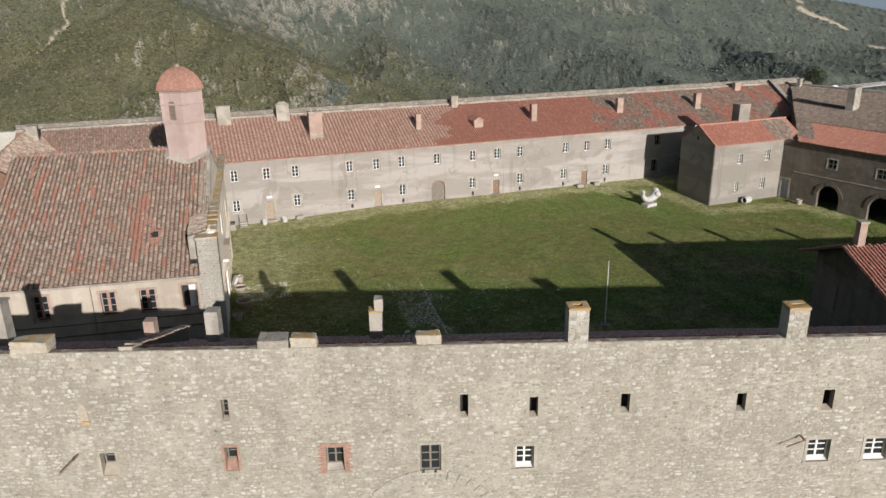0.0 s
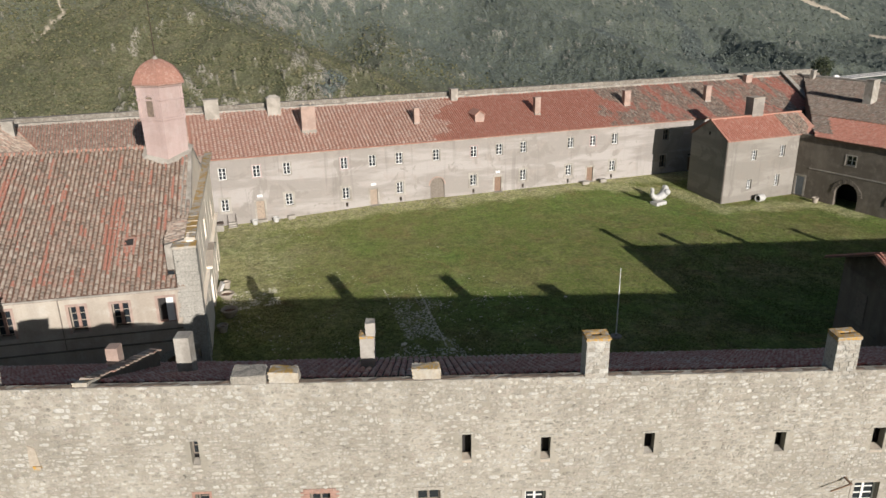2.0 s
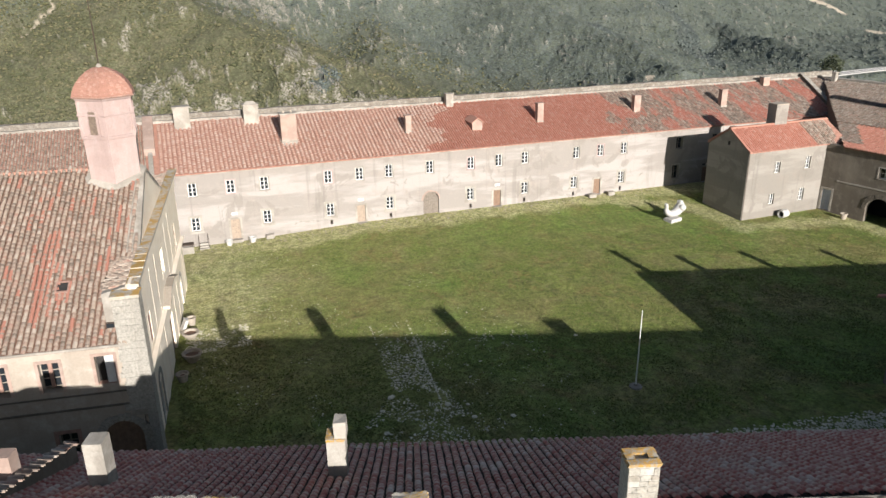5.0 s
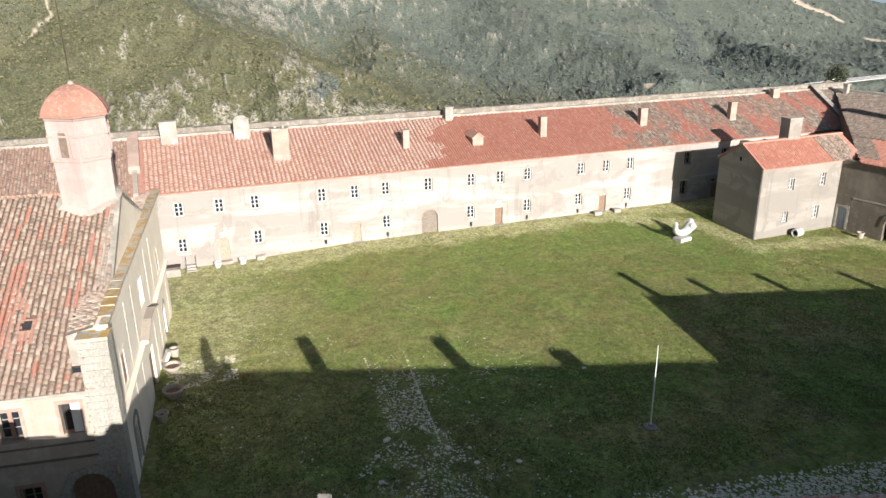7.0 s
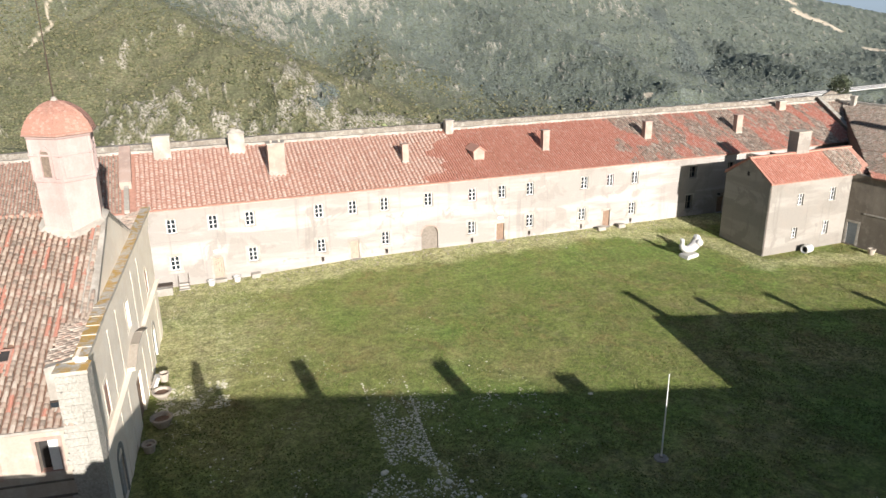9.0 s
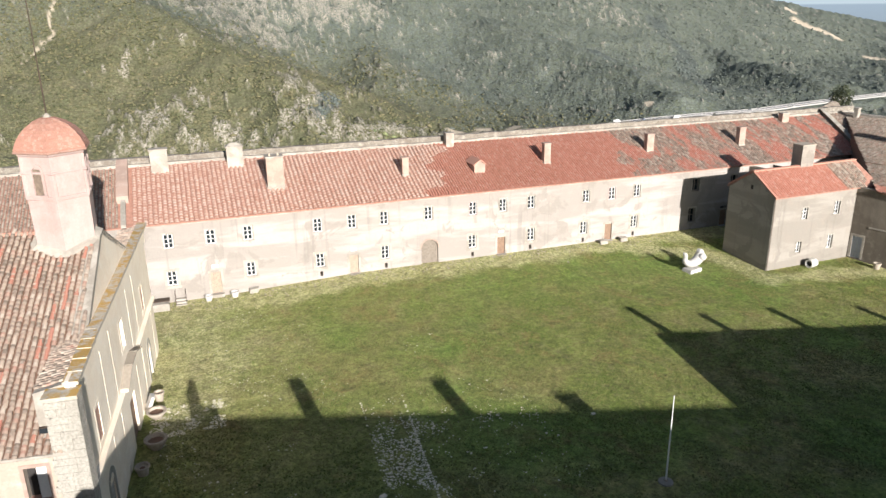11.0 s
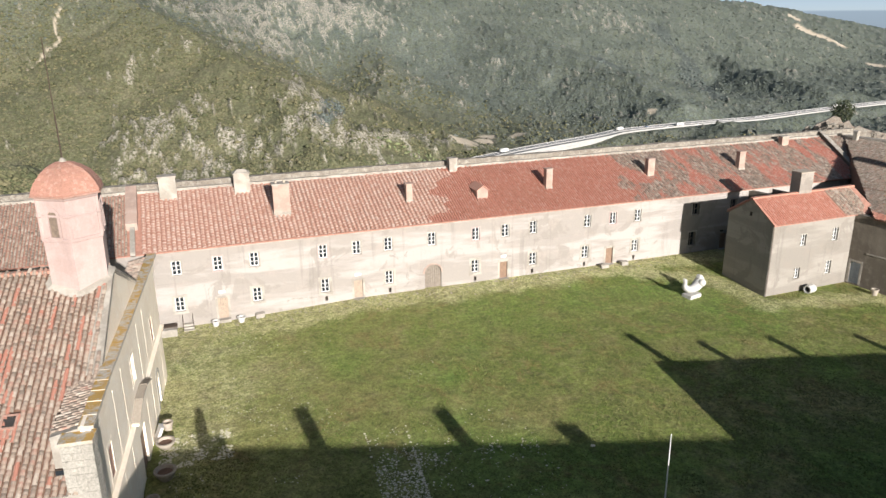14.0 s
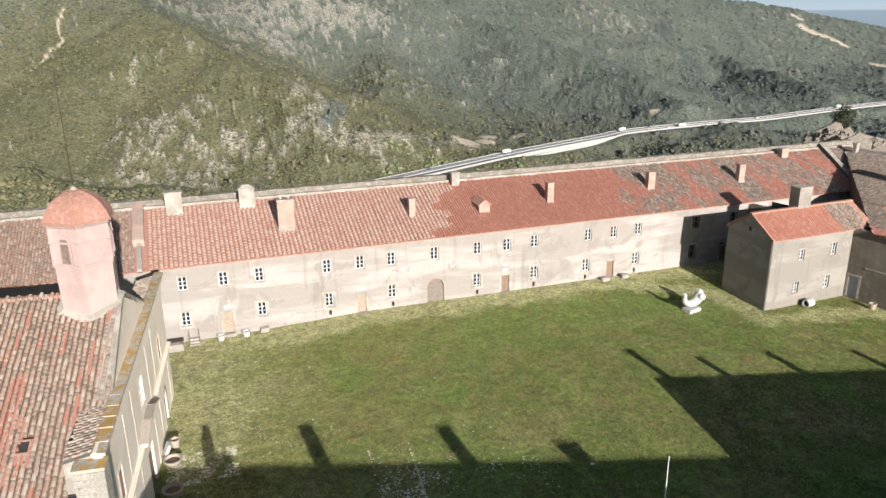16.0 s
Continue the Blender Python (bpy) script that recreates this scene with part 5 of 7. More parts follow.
prism_x(bm, [(5.8, 9.72), (12.4, 13.0), (19.0, 9.72), (19.0, 9.4), (12.4, 12.6), (5.8, 9.4)], -1.4, -0.66)
front("verge_mortar", bm, MORTAR, chapel)
# corner pier: squared pale stones with open joints
bm = bmesh.new()
box(bm, -1.3, -0.09, 0.03, 0.75, 2.7, 9.3)
box(bm, -0.5, -0.09, 0.03, 0.75, -2, 2.7)
pier = part("corner_pier", bm, MORTAR, chapel, "pale squared stone corner pier")
z = -1.5
while z < 9.25:
    h = rng.uniform(0.26, 0.42)
    top = min(z + h, 9.3)
    cut = rng.choice((-0.72, -0.5, -0.9, None))
    left = (-1.34 if z > 2.75 else -0.53) - rng.uniform(-0.15, 0.25) * (2.75 < z < 6.3)
    cut = cut if z > 2.75 else None
    spans = [(left, -0.05)] if cut is None else [(left, cut - 0.012), (cut + 0.012, -0.05)]
    for xa, xb in spans:
        bm = bmesh.new()
        rough_box(bm, xa, xb, -0.01, 0.82, z + 0.006, top - 0.006, 0.007, rng)
        part("stone", bm, QUOIN, pier)
    z += h
bm = bmesh.new()
rough_box(bm, -1.42, 0.0, -0.06, 0.85, 9.3, 9.46, 0.03, rng)
part("cap_stone", bm, LICHEN_STONE, pier, "weathered cap stone with ochre lichen")
# south windows: shutters ajar, red sashes
for i, (x0, x1, z0, z1) in enumerate(CW):
    surround(chapel, x0, x1, z0, z1, 0.15, 0.16, PINKISH, sill=False)
    if i == 0:
        bm = bmesh.new()
        box(bm, x0 + 0.45, x1, 0.24, 0.28, z0, z1)
        part("shutter", bm, WHITE, chapel, "pale half-closed shutter")
        bm = bmesh.new()
        box(bm, x0, x1, 0.2, 0.6, z0 - 0.05, z0 + 0.04)
        part("sill", bm, BRICK, chapel)
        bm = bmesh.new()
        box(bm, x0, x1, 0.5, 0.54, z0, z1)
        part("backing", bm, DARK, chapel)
    else:
        w = casement(chapel, x0, x1, z0 + 0.2, z1, 0.42, 3, CLAY, 2, bar=0.04)
        bm = bmesh.new()
        xm = (x0 + x1) / 2
        box(bm, xm - 0.09, xm + 0.09, 0.36, 0.42, z0 + 0.2, z1)
        part("sash_stile", bm, BRICK, w, "faded red sash stile")
for z, t in ((4.15, 0.07), (3.35, 0.1)):
    bm = bmesh.new()
    box(bm, -15, -0.8, 0.08, 0.16, z, z + t)
    part("string_course", bm, GREY_PLASTER, chapel)
arch_ring(chapel, -1.88, 0.97, 1.45, 0.15, 0.42, QUOIN, count=13, depth=0.08, legs=2.4)
arch_door(chapel, -1.88, 0.97, -1.5, 1.45, 0.45, BROWNWOOD, "brown plank door leaf")
surround(chapel, -5.0, -4.1, 0.4, 2.05, 0.15, 0.2, BRICK, sill=True)
casement(chapel, -5.0, -4.1, 0.4, 2.05, 0.45, 3, GREYWOOD)
bm = bmesh.new()
box(bm, -15, -0.75, -0.02, 0.3, 6.74, 6.86)
part("eave_board", bm, MORTAR, chapel)
bm = bmesh.new()
ring_solid(bm, [(0.035, 3.4), (0.035, 6.7)], 6, -8.1, 0.1)
part("downpipe", bm, GREYWOOD, chapel)
# floodlight on the roof edge
fl = thing("floodlight", CHAP @ Matrix.Translation((-1.72, 0.75, 7.36)), "black floodlight on the chapel roof edge", "lamp")
bm = bmesh.new()
box(bm, -0.2, 0.2, -0.08, 0.12, 0.12, 0.4)
bmesh.ops.bevel(bm, geom=list(bm.edges), offset=0.03, segments=1)
part("housing", bm, IRON, fl)
bm = bmesh.new()
box(bm, -0.17, 0.17, -0.1, -0.08, 0.15, 0.37)
part("lens", bm, GLASS, fl)
bm = bmesh.new()
box(bm, 0.2, 0.24, -0.02, 0.04, -0.15, 0.28)
box(bm, -0.24, -0.2, -0.02, 0.04, -0.15, 0.28)
part("mounting_bracket", bm, IRON, fl)

# bell tower: six-sided, with a brick dome
tower = thing("bell_tower", pose(-3.98, 49.05, 0), "pink six-sided bell tower with brick dome rising from chapel roof", "tower")
SIDES = 6
STEP = 2 * math.pi / SIDES
bm = bmesh.new()
ring_solid(bm, [(1.57, 11.0), (1.655, 15.05), (1.72, 15.08), (1.73, 15.24), (1.66, 15.27), (1.67, 16.42), (1.71, 16.44), (1.71, 16.52), (1.67, 16.54), (1.69, 17.3), (1.76, 17.36), (1.8, 17.46), (1.8, 17.56)], SIDES)
shaft = part("shaft", bm, PINK, tower)
for i in range(SIDES):  # corner strips of the belfry
    a = i * STEP
    bm = bmesh.new()
    ring_solid(bm, [(0.15, 15.24), (0.13, 16.4), (0.19, 16.46), (0.19, 16.54), (0.14, 16.56), (0.14, 17.3)], 6, 1.6 * math.sin(a), -1.6 * math.cos(a), a)
    part("corner_strip", bm, PINK, shaft)
FACE = 1.66 * math.cos(STEP / 2)
for i in range(0, SIDES, 2):  # belfry lights in alternate faces
    turn = Matrix.Rotation((i + 0.5 - 1) * STEP, 4, "Z")
    head = [(0.25 * math.cos(math.pi * k / 8), 16.5 + 0.3 * math.sin(math.pi * k / 8)) for k in range(9)]
    # flat dark panel stands in for the shade of a recess
    bm = bmesh.new()
    prism(bm, [(-0.25, 15.32), (0.25, 15.32)] + head, -FACE - 0.012, -FACE + 0.08)
    bm.transform(turn)
    o = part("belfry_light", bm, COPING, shaft, "round-headed belfry light, dark panel for its recess shade")
    bm = bmesh.new()
    box(bm, -0.44, 0.44, -FACE - 0.1, -FACE + 0.02, 15.24, 15.34)
    for sg in (-1, 1):
        xa, xb = sorted((sg * 0.26, sg * 0.4))
        box(bm, xa, xb, -FACE - 0.07, -FACE + 0.02, 15.34, 16.5)
    for k in range(8):
        a, b_ = math.pi * k / 8, math.pi * (k + 1) / 8
        prism(bm, [(r_ * math.cos(q), 16.5 + r_ * 1.15 * math.sin(q)) for r_, q in ((0.26, a), (0.4, a), (0.4, b_), (0.26, b_))], -FACE - 0.07, -FACE + 0.02)
    bmesh.ops.recalc_face_normals(bm, faces=bm.faces)
    bm.transform(turn)
    part("belfry_surround", bm, PINK, o)
DOME = [(1.9, 17.56), (1.9, 17.64), (1.82, 17.84), (1.62, 18.2), (1.3, 18.56), (0.9, 18.84), (0.45, 19.04), (0.1, 19.1)]
bm = bmesh.new()
ring_solid(bm, DOME, SIDES)
dome = part("dome", bm, BRICK_TILE, tower, "six-sided brick dome")
for i in range(SIDES):  # courses of flat bricks over each face
    for k, ((r0, z0), (r1, z1)) in enumerate(zip(DOME[1:-1], DOME[2:])):
        a0, a1 = i * STEP, (i + 1) * STEP
        A, B = Vector((r0 * math.sin(a0), -r0 * math.cos(a0), z0)), Vector((r0 * math.sin(a1), -r0 * math.cos(a1), z0))
        C, D = Vector((r1 * math.sin(a1), -r1 * math.cos(a1), z1)), Vector((r1 * math.sin(a0), -r1 * math.cos(a0), z1))
        nrm = (B - A).cross(D - A).normalized()
        bm = bmesh.new()
        m = max(2, int(r0 * 5.5))
        rows = 3 if k < 4 else 2
        for p in range(rows):
            for q in range(m):
                def at(u, v):
                    return (A.lerp(B, u)).lerp(D.lerp(C, u), v)
                off = 0.5 * (p % 2) / m
                u0, u1, v0, v1 = min(1, (q + 0.03) / m + off), min(1, (q + 0.97) / m + off), (p + 0.04) / rows, (p + 0.96) / rows
                if u1 - u0 < 0.02:
                    continue
                lift = nrm * (0.012 + rng.uniform(0, 0.009))
                vs = [bm.verts.new(at(a, b) + lift) for a, b in ((u0, v0), (u1, v0), (u1, v1), (u0, v1))]
                vb = [bm.verts.new(at(a, b)) for a, b in ((u0, v0), (u1, v0), (u1, v1), (u0, v1))]
                bm.faces.new(vs)
                for j in range(4):
                    bm.faces.new((vb[j], vb[(j + 1) % 4], vs[(j + 1) % 4], vs[j]))
        tagged(part("dome_brick", bm, BRICK_TILE, dome), kind="stuff")
bm = bmesh.new()
ring_solid(bm, [(1.86, 17.46), (1.96, 17.5), (1.96, 17.57)], SIDES, 0, 0, 0, True, True)
part("dome_ledge", bm, BRICK, dome)
bm = bmesh.new()
ring_solid(bm, [(0.2, 19.05), (0.15, 19.2), (0.06, 19.3)], 8)
part("finial", bm, MORTAR, dome)
bm = bmesh.new()
ring_solid(bm, [(0.04, 19.2), (0.04, 21.5), (0.028, 21.5), (0.028, 25.4)], 6)
part("mast", bm, IRON, tower, "thin rusty antenna mast")
bm = bmesh.new()
vs = []
for i in range(24):  # mortar skirt where the tower meets the tiles
    a = i * STEP / 4
    r = 1.6 * math.cos(STEP / 2) / math.cos((a % STEP) - STEP / 2)
    for rr in (r - 0.03, r + rng.uniform(0.12, 0.42)):
        x, y = rr * math.sin(a), -rr * math.cos(a)
        yl = 12.42 + y * 0.992 + x * 0.126
        zz = 12.95 - SC * abs(yl - 12.5)
        vs.append(bm.verts.new((x, y, zz + (0.26 if rr < r else 0.09))))
for i in range(24):
    j = (i + 1) % 24
    bm.faces.new((vs[2 * i], vs[2 * i + 1], vs[2 * j + 1], vs[2 * j]))
part("mortar_skirt", bm, MORTAR, tower)

# ---- west wing behind the chapel ----
west = thing("west_wing", pose(-14.3, 60, 0), "low fort wing with old lichened tile roof", "building")
bm = bmesh.new()
box(bm, -5.6, 0, -2, 9.0, -2, 7.1)
part("body", bm, GREY_PLASTER, west)
bm = bmesh.new()
prism(bm, [(0.3, 7.15), (0.3, 7.05), (-5.6, 7.05), (-5.6, 11.1)], -2, 18.0)
wr = part("roof", bm, TILE_BED, west)
tile_field("barrel_tile", TILE_OLD, wr, (0.4, 18.0, 7.1), (0, -1, 0), (-1, 0, 0.7), 20, 7.2, keep=lambda s, t: s > 8.5 or 0.7 * t * 0.82 > 0.4 * (8.7 - s), seed=41)
bm = bmesh.new()
box(bm, 0.0, 0.34, -2, 9.0, 6.5, 7.08)
part("eave_band", bm, MORTAR, west, "pale band under the eave")
chimney(west, -4.6, 14.8, 1.0, 0.8, 9.5, 11.6, MORTAR, "slab", MORTAR)

# ---- corner house ----
house = thing("corner_house", Matrix.Translation((52.95, 57.8, 0)) @ pose(0, 0, 0, 0, 0, 1.8), "plain two-storey cream house with red tile gable roof", "house")
HW = [(3.6, 4.32, 4.6, 5.75), (7.65, 8.4, 4.65, 5.95), (3.4, 4.08, 1.3, 2.4), (7.4, 8.1, 1.25, 2.6)]
bm = bmesh.new()
wall_mesh(bm, 0, 11.2, -1, 7.1, 0, 0.5, HW)
part("wall", bm, HOUSE, house)
bm = bmesh.new()
prism_x(bm, [(0.5, -1), (5.8, -1), (5.8, 7.0), (2.9, 8.95), (0.0, 7.1), (0.5, 7.1)], 0, 0.5)
part("gable_wall", bm, HOUSE, house)
bm = bmesh.new()
box(bm, 0.5, 11.2, 5.3, 5.8, -1, 7.0)
part("rear_wall", bm, HOUSE, house)
bm = bmesh.new()
prism_x(bm, [(-0.25, 7.0), (-0.25, 7.08), (2.9, 9.0), (6.0, 7.05), (6.0, 6.95), (2.9, 8.9)], -0.1, 13.0)
hroof = part("roof", bm, RED_BED, house)
tile_field("barrel_tile", TILE_RED, hroof, (-0.1, -0.32, 7.06), (1, 0, 0), (0, 3.15, 1.92), 9.0, 3.75, seed=13)
tile_field("barrel_tile", TILE_OLD, hroof, (8.9, -0.32, 7.06), (1, 0, 0), (0, 3.15, 1.92), 3.6, 3.75, keep=lambda s, t: s < 2.3 + 0.9 * t, seed=15)
tile_field("barrel_tile", TILE_RED, hroof, (12.4, 6.1, 7.05), (-1, 0, 0), (0, -3.1, 1.95), 12.5, 3.65, seed=14)
x = -0.15
while x < 12.6:
    bm = bmesh.new()
    rough_box(bm, x, x + 0.4, 2.72, 3.08, 8.98, 9.13, 0.012, rng)
    part("ridge_tile", bm, TILE_NEW, hroof)
    x += 0.41
bm = bmesh.new()
prism_x(bm, [(-0.3, 7.02), (2.9, 8.97), (2.9, 9.12), (-0.3, 7.18)], -0.16, 0.0)
part("verge", bm, TILE_NEW, hroof)
for a in HW:
    casement(house, *a, 0.16)
    surround(house, *a, 0, 0.08, MORTAR)
bm = bmesh.new()
ring_solid(bm, [(0.05, 0), (0.05, 7.0)], 8, 0.08, -0.06)
part("downpipe", bm, GREYWOOD, house)
bm = bmesh.new()
box(bm, -0.004, 0.02, 2.75, 3.05, 7.3, 7.7)
part("attic_vent", bm, DARK, house)
chimney(house, 6.3, 3.25, 1.6, 1.2, 8.0, 11.0, HOUSE, "slab", CLAY, label="broad pale chimney with tiled cap")

# ---- side wing ----
WD = Vector((0.233, -0.972, 0)).normalized()
SIDE = Matrix.Translation((61.4, 66.0, 0)) @ Matrix(((WD.x, -WD.y, 0, 0), (WD.y, WD.x, 0, 0), (0, 0, 1, 0), (0, 0, 0, 1)))
side = thing("side_wing", SIDE, "grey plastered two-storey fort wing with vaulted doorways", "building")
SW = [(13.75, 14.85, 4.55, 5.6), (19.3, 20.4, 4.4, 5.45), (25.0, 26.0, 4.4, 5.4)]
sholes = SW + [(13.1, 15.7, -1, 1.25), (19.0, 21.9, -1, 1.0), (25, 27.6, -1, 1.0), (8.4, 9.4, 0.1, 2.3)] + arch_holes(14.4, 1.3, 1.25) + arch_holes(20.45, 1.45, 1.0) + arch_holes(26.3, 1.3, 1.0)
bm = bmesh.new()
wall_mesh(bm, -4, 62, -2, 7.1, 0, 0.6, sholes)
part("wall", bm, GREY_PLASTER, side)
# added near-black sheet for the darkness behind doorways and windows
bm = bmesh.new()
box(bm, -4, 62, 3.2, 3.3, -1, 7)
part("interior_dark_sheet", bm, DARK, side)
for a in SW:
    casement(side, *a, 0.25, 2, WHITE)
    surround(side, *a, 0, 0.12, MORTAR)
for cx, r, z in ((14.4, 1.3, 1.25), (20.45, 1.45, 1.0), (26.3, 1.3, 1.0)):
    arch_ring(side, cx, r, z, 0, 0.4, GREY_PLASTER, count=13, depth=0.07)
bm = bmesh.new()
for k in range(4):
    box(bm, 8.4 + k * 0.25 + 0.005, 8.65 + k * 0.25 - 0.005, 0.12, 0.17, 0.1, 2.3)
part("door", bm, BLUEDOOR, side, "faded blue plank door")
surround(side, 8.4, 9.4, 0.1, 2.3, 0, 0.22, MORTAR, "door_surround", False)
bm = bmesh.new()
box(bm, 9.8, 50, -0.05, 0.02, 3.35, 3.5)
part("string_course", bm, MORTAR, side)
S_SIDE = 0.15
bm = bmesh.new()
top_z = 7.05 + 22.9 * S_SIDE
v = [bm.verts.new(c) for c in ((10.1, -0.3, 7.05), (62, -0.3, 7.05), (62, 22.6, top_z), (-6.4, 22.6, top_z), (10.1, -0.3, 6.93), (62, -0.3, 6.93), (62, 22.6, 4), (-6.4, 22.6, 4))]
for q in ((0, 1, 2, 3), (4, 7, 6, 5), (0, 4, 5, 1), (1, 5, 6, 2), (2, 6, 7, 3), (3, 7, 4, 0)):
    bm.faces.new([v[i] for i in q])
bmesh.ops.recalc_face_normals(bm, faces=bm.faces)
sroof = part("roof", bm, TILE_BED, side)
V_SIDE = (0, 1, S_SIDE)
tile_field("barrel_tile", TILE_RED, sroof, (3, -0.42, 7.05), (1, 0, 0), V_SIDE, 55, 7.4, keep=lambda s, t: s + 3 > 10.0 - 0.72 * t + 2.2 * (t > 1.4), row=0.42, seed=17)
tile_field("barrel_tile", TILE_DARK, sroof, (3, -0.42, 7.05), (1, 0, 0), V_SIDE, 10, 7.4, keep=lambda s, t: t > 1.4 and 10.0 - 0.72 * t < s + 3 < 12.2 - 0.72 * t, row=0.42, seed=19)
tile_field("barrel_tile", TILE_DARK, sroof, (-8, 6.9, 7.05 + 7.32 * S_SIDE), (1, 0, 0), V_SIDE, 40, 15.8, keep=lambda s, t: s - 8 > 10.0 - 0.71 * (t + 7.4), row=0.42, seed=18)
strip("parapet", RUBBLE, side, -7.5, 60, 22.4, 23.4, 10.3, 10.75, 0.7, 0.05, "brown stone parapet coping")
bm = bmesh.new()
box(bm, -7.5, 62, 22.6, 23.4, -6, 10.4)
part("outer_wall", bm, RUBBLE, side)
chimney(side, 8.0, 13.9, 1.0, 1.4, 8.5, 12.0, MORTAR, "slab", MORTAR, label="pale tapering chimney")
chimney(side, -4.4, 21.7, 0.5, 0.6, 9.8, 11.5, MORTAR, "slab", MORTAR)

# ---- gabled store in the courtyard, in the shade ----
STORE = Matrix.Translation((38.11, 25.07, 0)) @ Matrix(((ND.x, -ND.y, 0, 0), (ND.y, ND.x, 0, 0), (0, 0, 1, 0), (0, 0, 0, 1)))
store = thing("store_building", STORE, "low grey gabled store with red tile roof", "building")
bm = bmesh.new()
prism_x(bm, [(-6.4, -2), (5.0, -2), (5.0, 5.2), (0, 7.2), (-6.4, 5.25)], 0.6, 32)
part("wall", bm, GREY_PLASTER, store)
bm = bmesh.new()
prism_x(bm, [(-6.7, 5.15), (0, 7.2), (5.3, 5.08), (5.3, 5.18), (0, 7.32), (-6.7, 5.25)], -0.8, 32)
tr = part("roof", bm, TILE_BED, store)
tile_field("barrel_tile", TILE_RED, tr, (-0.8, -6.8, 5.22), (1, 0, 0), (0, 6.8, 2.1), 32.5, 7.2, seed=51)
tile_field("barrel_tile", TILE_RED, tr, (32, 5.4, 5.15), (-1, 0, 0), (0, -5.4, 2.17), 32.8, 5.85, seed=52)
for ya, yb, za, zb in ((1.8, 2.9, 1.6, 3.6), (-2.2, -1.0, 0.2, 2.4)):
    bm = bmesh.new()
    box(bm, 0.54, 0.62, ya, yb, za, zb)
    part("blind_window", bm, BROWNWOOD if ya < 0 else GREYWOOD, store)
for z in (1.1, 4.6):
    bm = bmesh.new()
    box(bm, 0.55, 0.62, -6.4, 5.0, z, z + 0.1)
    part("string_course", bm, GREY_PLASTER, store)
for u, z in ((0.45, 8.95), (5.4, 8.3), (11.85, 8.5), (19.4, 8.4)):
    chimney(store, u, 0.1, 0.5, 0.55, 6.6, z, PINKISH, "slab", MORTAR, label="slim pale chimney")
bm = bmesh.new()
ring_solid(bm, [(0.05, 6.9), (0.05, 7.3), (0.22, 7.45), (0.26, 7.6)], 10, 0.45, 0.2)
part("satellite_dish", bm, WHITE, store)


# ---- things on the lawn ----
def ground_at(x, y):
    return float(ground_height(np.array([x]), np.array([y]))[0])


fp = thing("flagpole", pose(25.1, 34.72, ground_at(25.1, 34.72)), "white metal flagpole on a small stone base on the lawn", "flagpole")
bm = bmesh.new()
ring_solid(bm, [(0.05, 0.1), (0.044, 2.5), (0.028, 4.2), (0.022, 5.25), (0.032, 5.27), (0.032, 5.33), (0.01, 5.36)], 10)
part("pole", bm, POLE, fp)
bm = bmesh.new()
ring_solid(bm, [(0.42, -0.05), (0.4, 0.08), (0.14, 0.14), (0.12, 0.22)], 12)
part("base", bm, MORTAR, fp, "round mortar base")

# abstract white sculpture: a rocking crescent with two raised ends on a slab
def sculpture():
    bm = bmesh.new()
    rough_box(bm, -0.80, 0.70, -0.6, 0.5, -0.1, 0.32, 0.04, rng)
    bmesh.ops.bevel(bm, geom=list(bm.edges), offset=0.05, segments=2)
    rows = []
    spine = [(-1.12, 2.0, 0.12), (-1.0, 1.86, 0.24), (-0.92, 1.62, 0.2), (-0.98, 1.36, 0.26), (-0.86, 1.08, 0.36), (-0.5, 0.80, 0.42), (0.0, 0.74, 0.46), (0.45, 0.86, 0.52), (0.78, 1.14, 0.56), (0.9, 1.5, 0.5), (0.84, 1.82, 0.34), (0.62, 1.92, 0.22)]
    for i, (cx, cz, r) in enumerate(spine):
        (ax, az, _), (bx, bz, _) = spine[max(i - 1, 0)], spine[min(i + 1, len(spine) - 1)]
        tan = Vector((bx - ax, 0, bz - az)).normalized()
        nrm = Vector((tan.z, 0, -tan.x))
        ring = []
        for j in range(14):
            b = 2 * math.pi * j / 14
            p = Vector((cx * 1.12, 0, cz)) + nrm * (r * 0.8 * math.cos(b)) + Vector((0, 1, 0)) * (r * math.sin(b))
            ring.append(bm.verts.new(p))
        rows.append(ring)
    for a, b in zip(rows, rows[1:]):
        for j in range(14):
            m = (j + 1) % 14
            bm.faces.new((a[j], b[j], b[m], a[m]))
    bm.faces.new(rows[0])
    bm.faces.new(rows[-1][::-1])
    bmesh.ops.create_uvsphere(bm, u_segments=14, v_segments=8, radius=0.36, matrix=Matrix.Translation((0.86, -0.42, 1.34)))
    me = bpy.data.meshes.new("sculpture")
    bm.normal_update()
    bmesh.ops.recalc_face_normals(bm, faces=bm.faces)
    bm.to_mesh(me)
    bm.free()
    me.materials.append(STATUE)
    ob = new("sculpture", me)
    for p in me.polygons:
        p.use_smooth = len(p.vertices) == 4 and p.area < 0.12
    ob.matrix_world = pose(46.4, 60.2, ground_at(46.4, 60.2), 0, 0, 12)
    return tagged(ob, "white stone abstract crescent sculpture on a slab on the lawn", "sculpture")


sculpture()


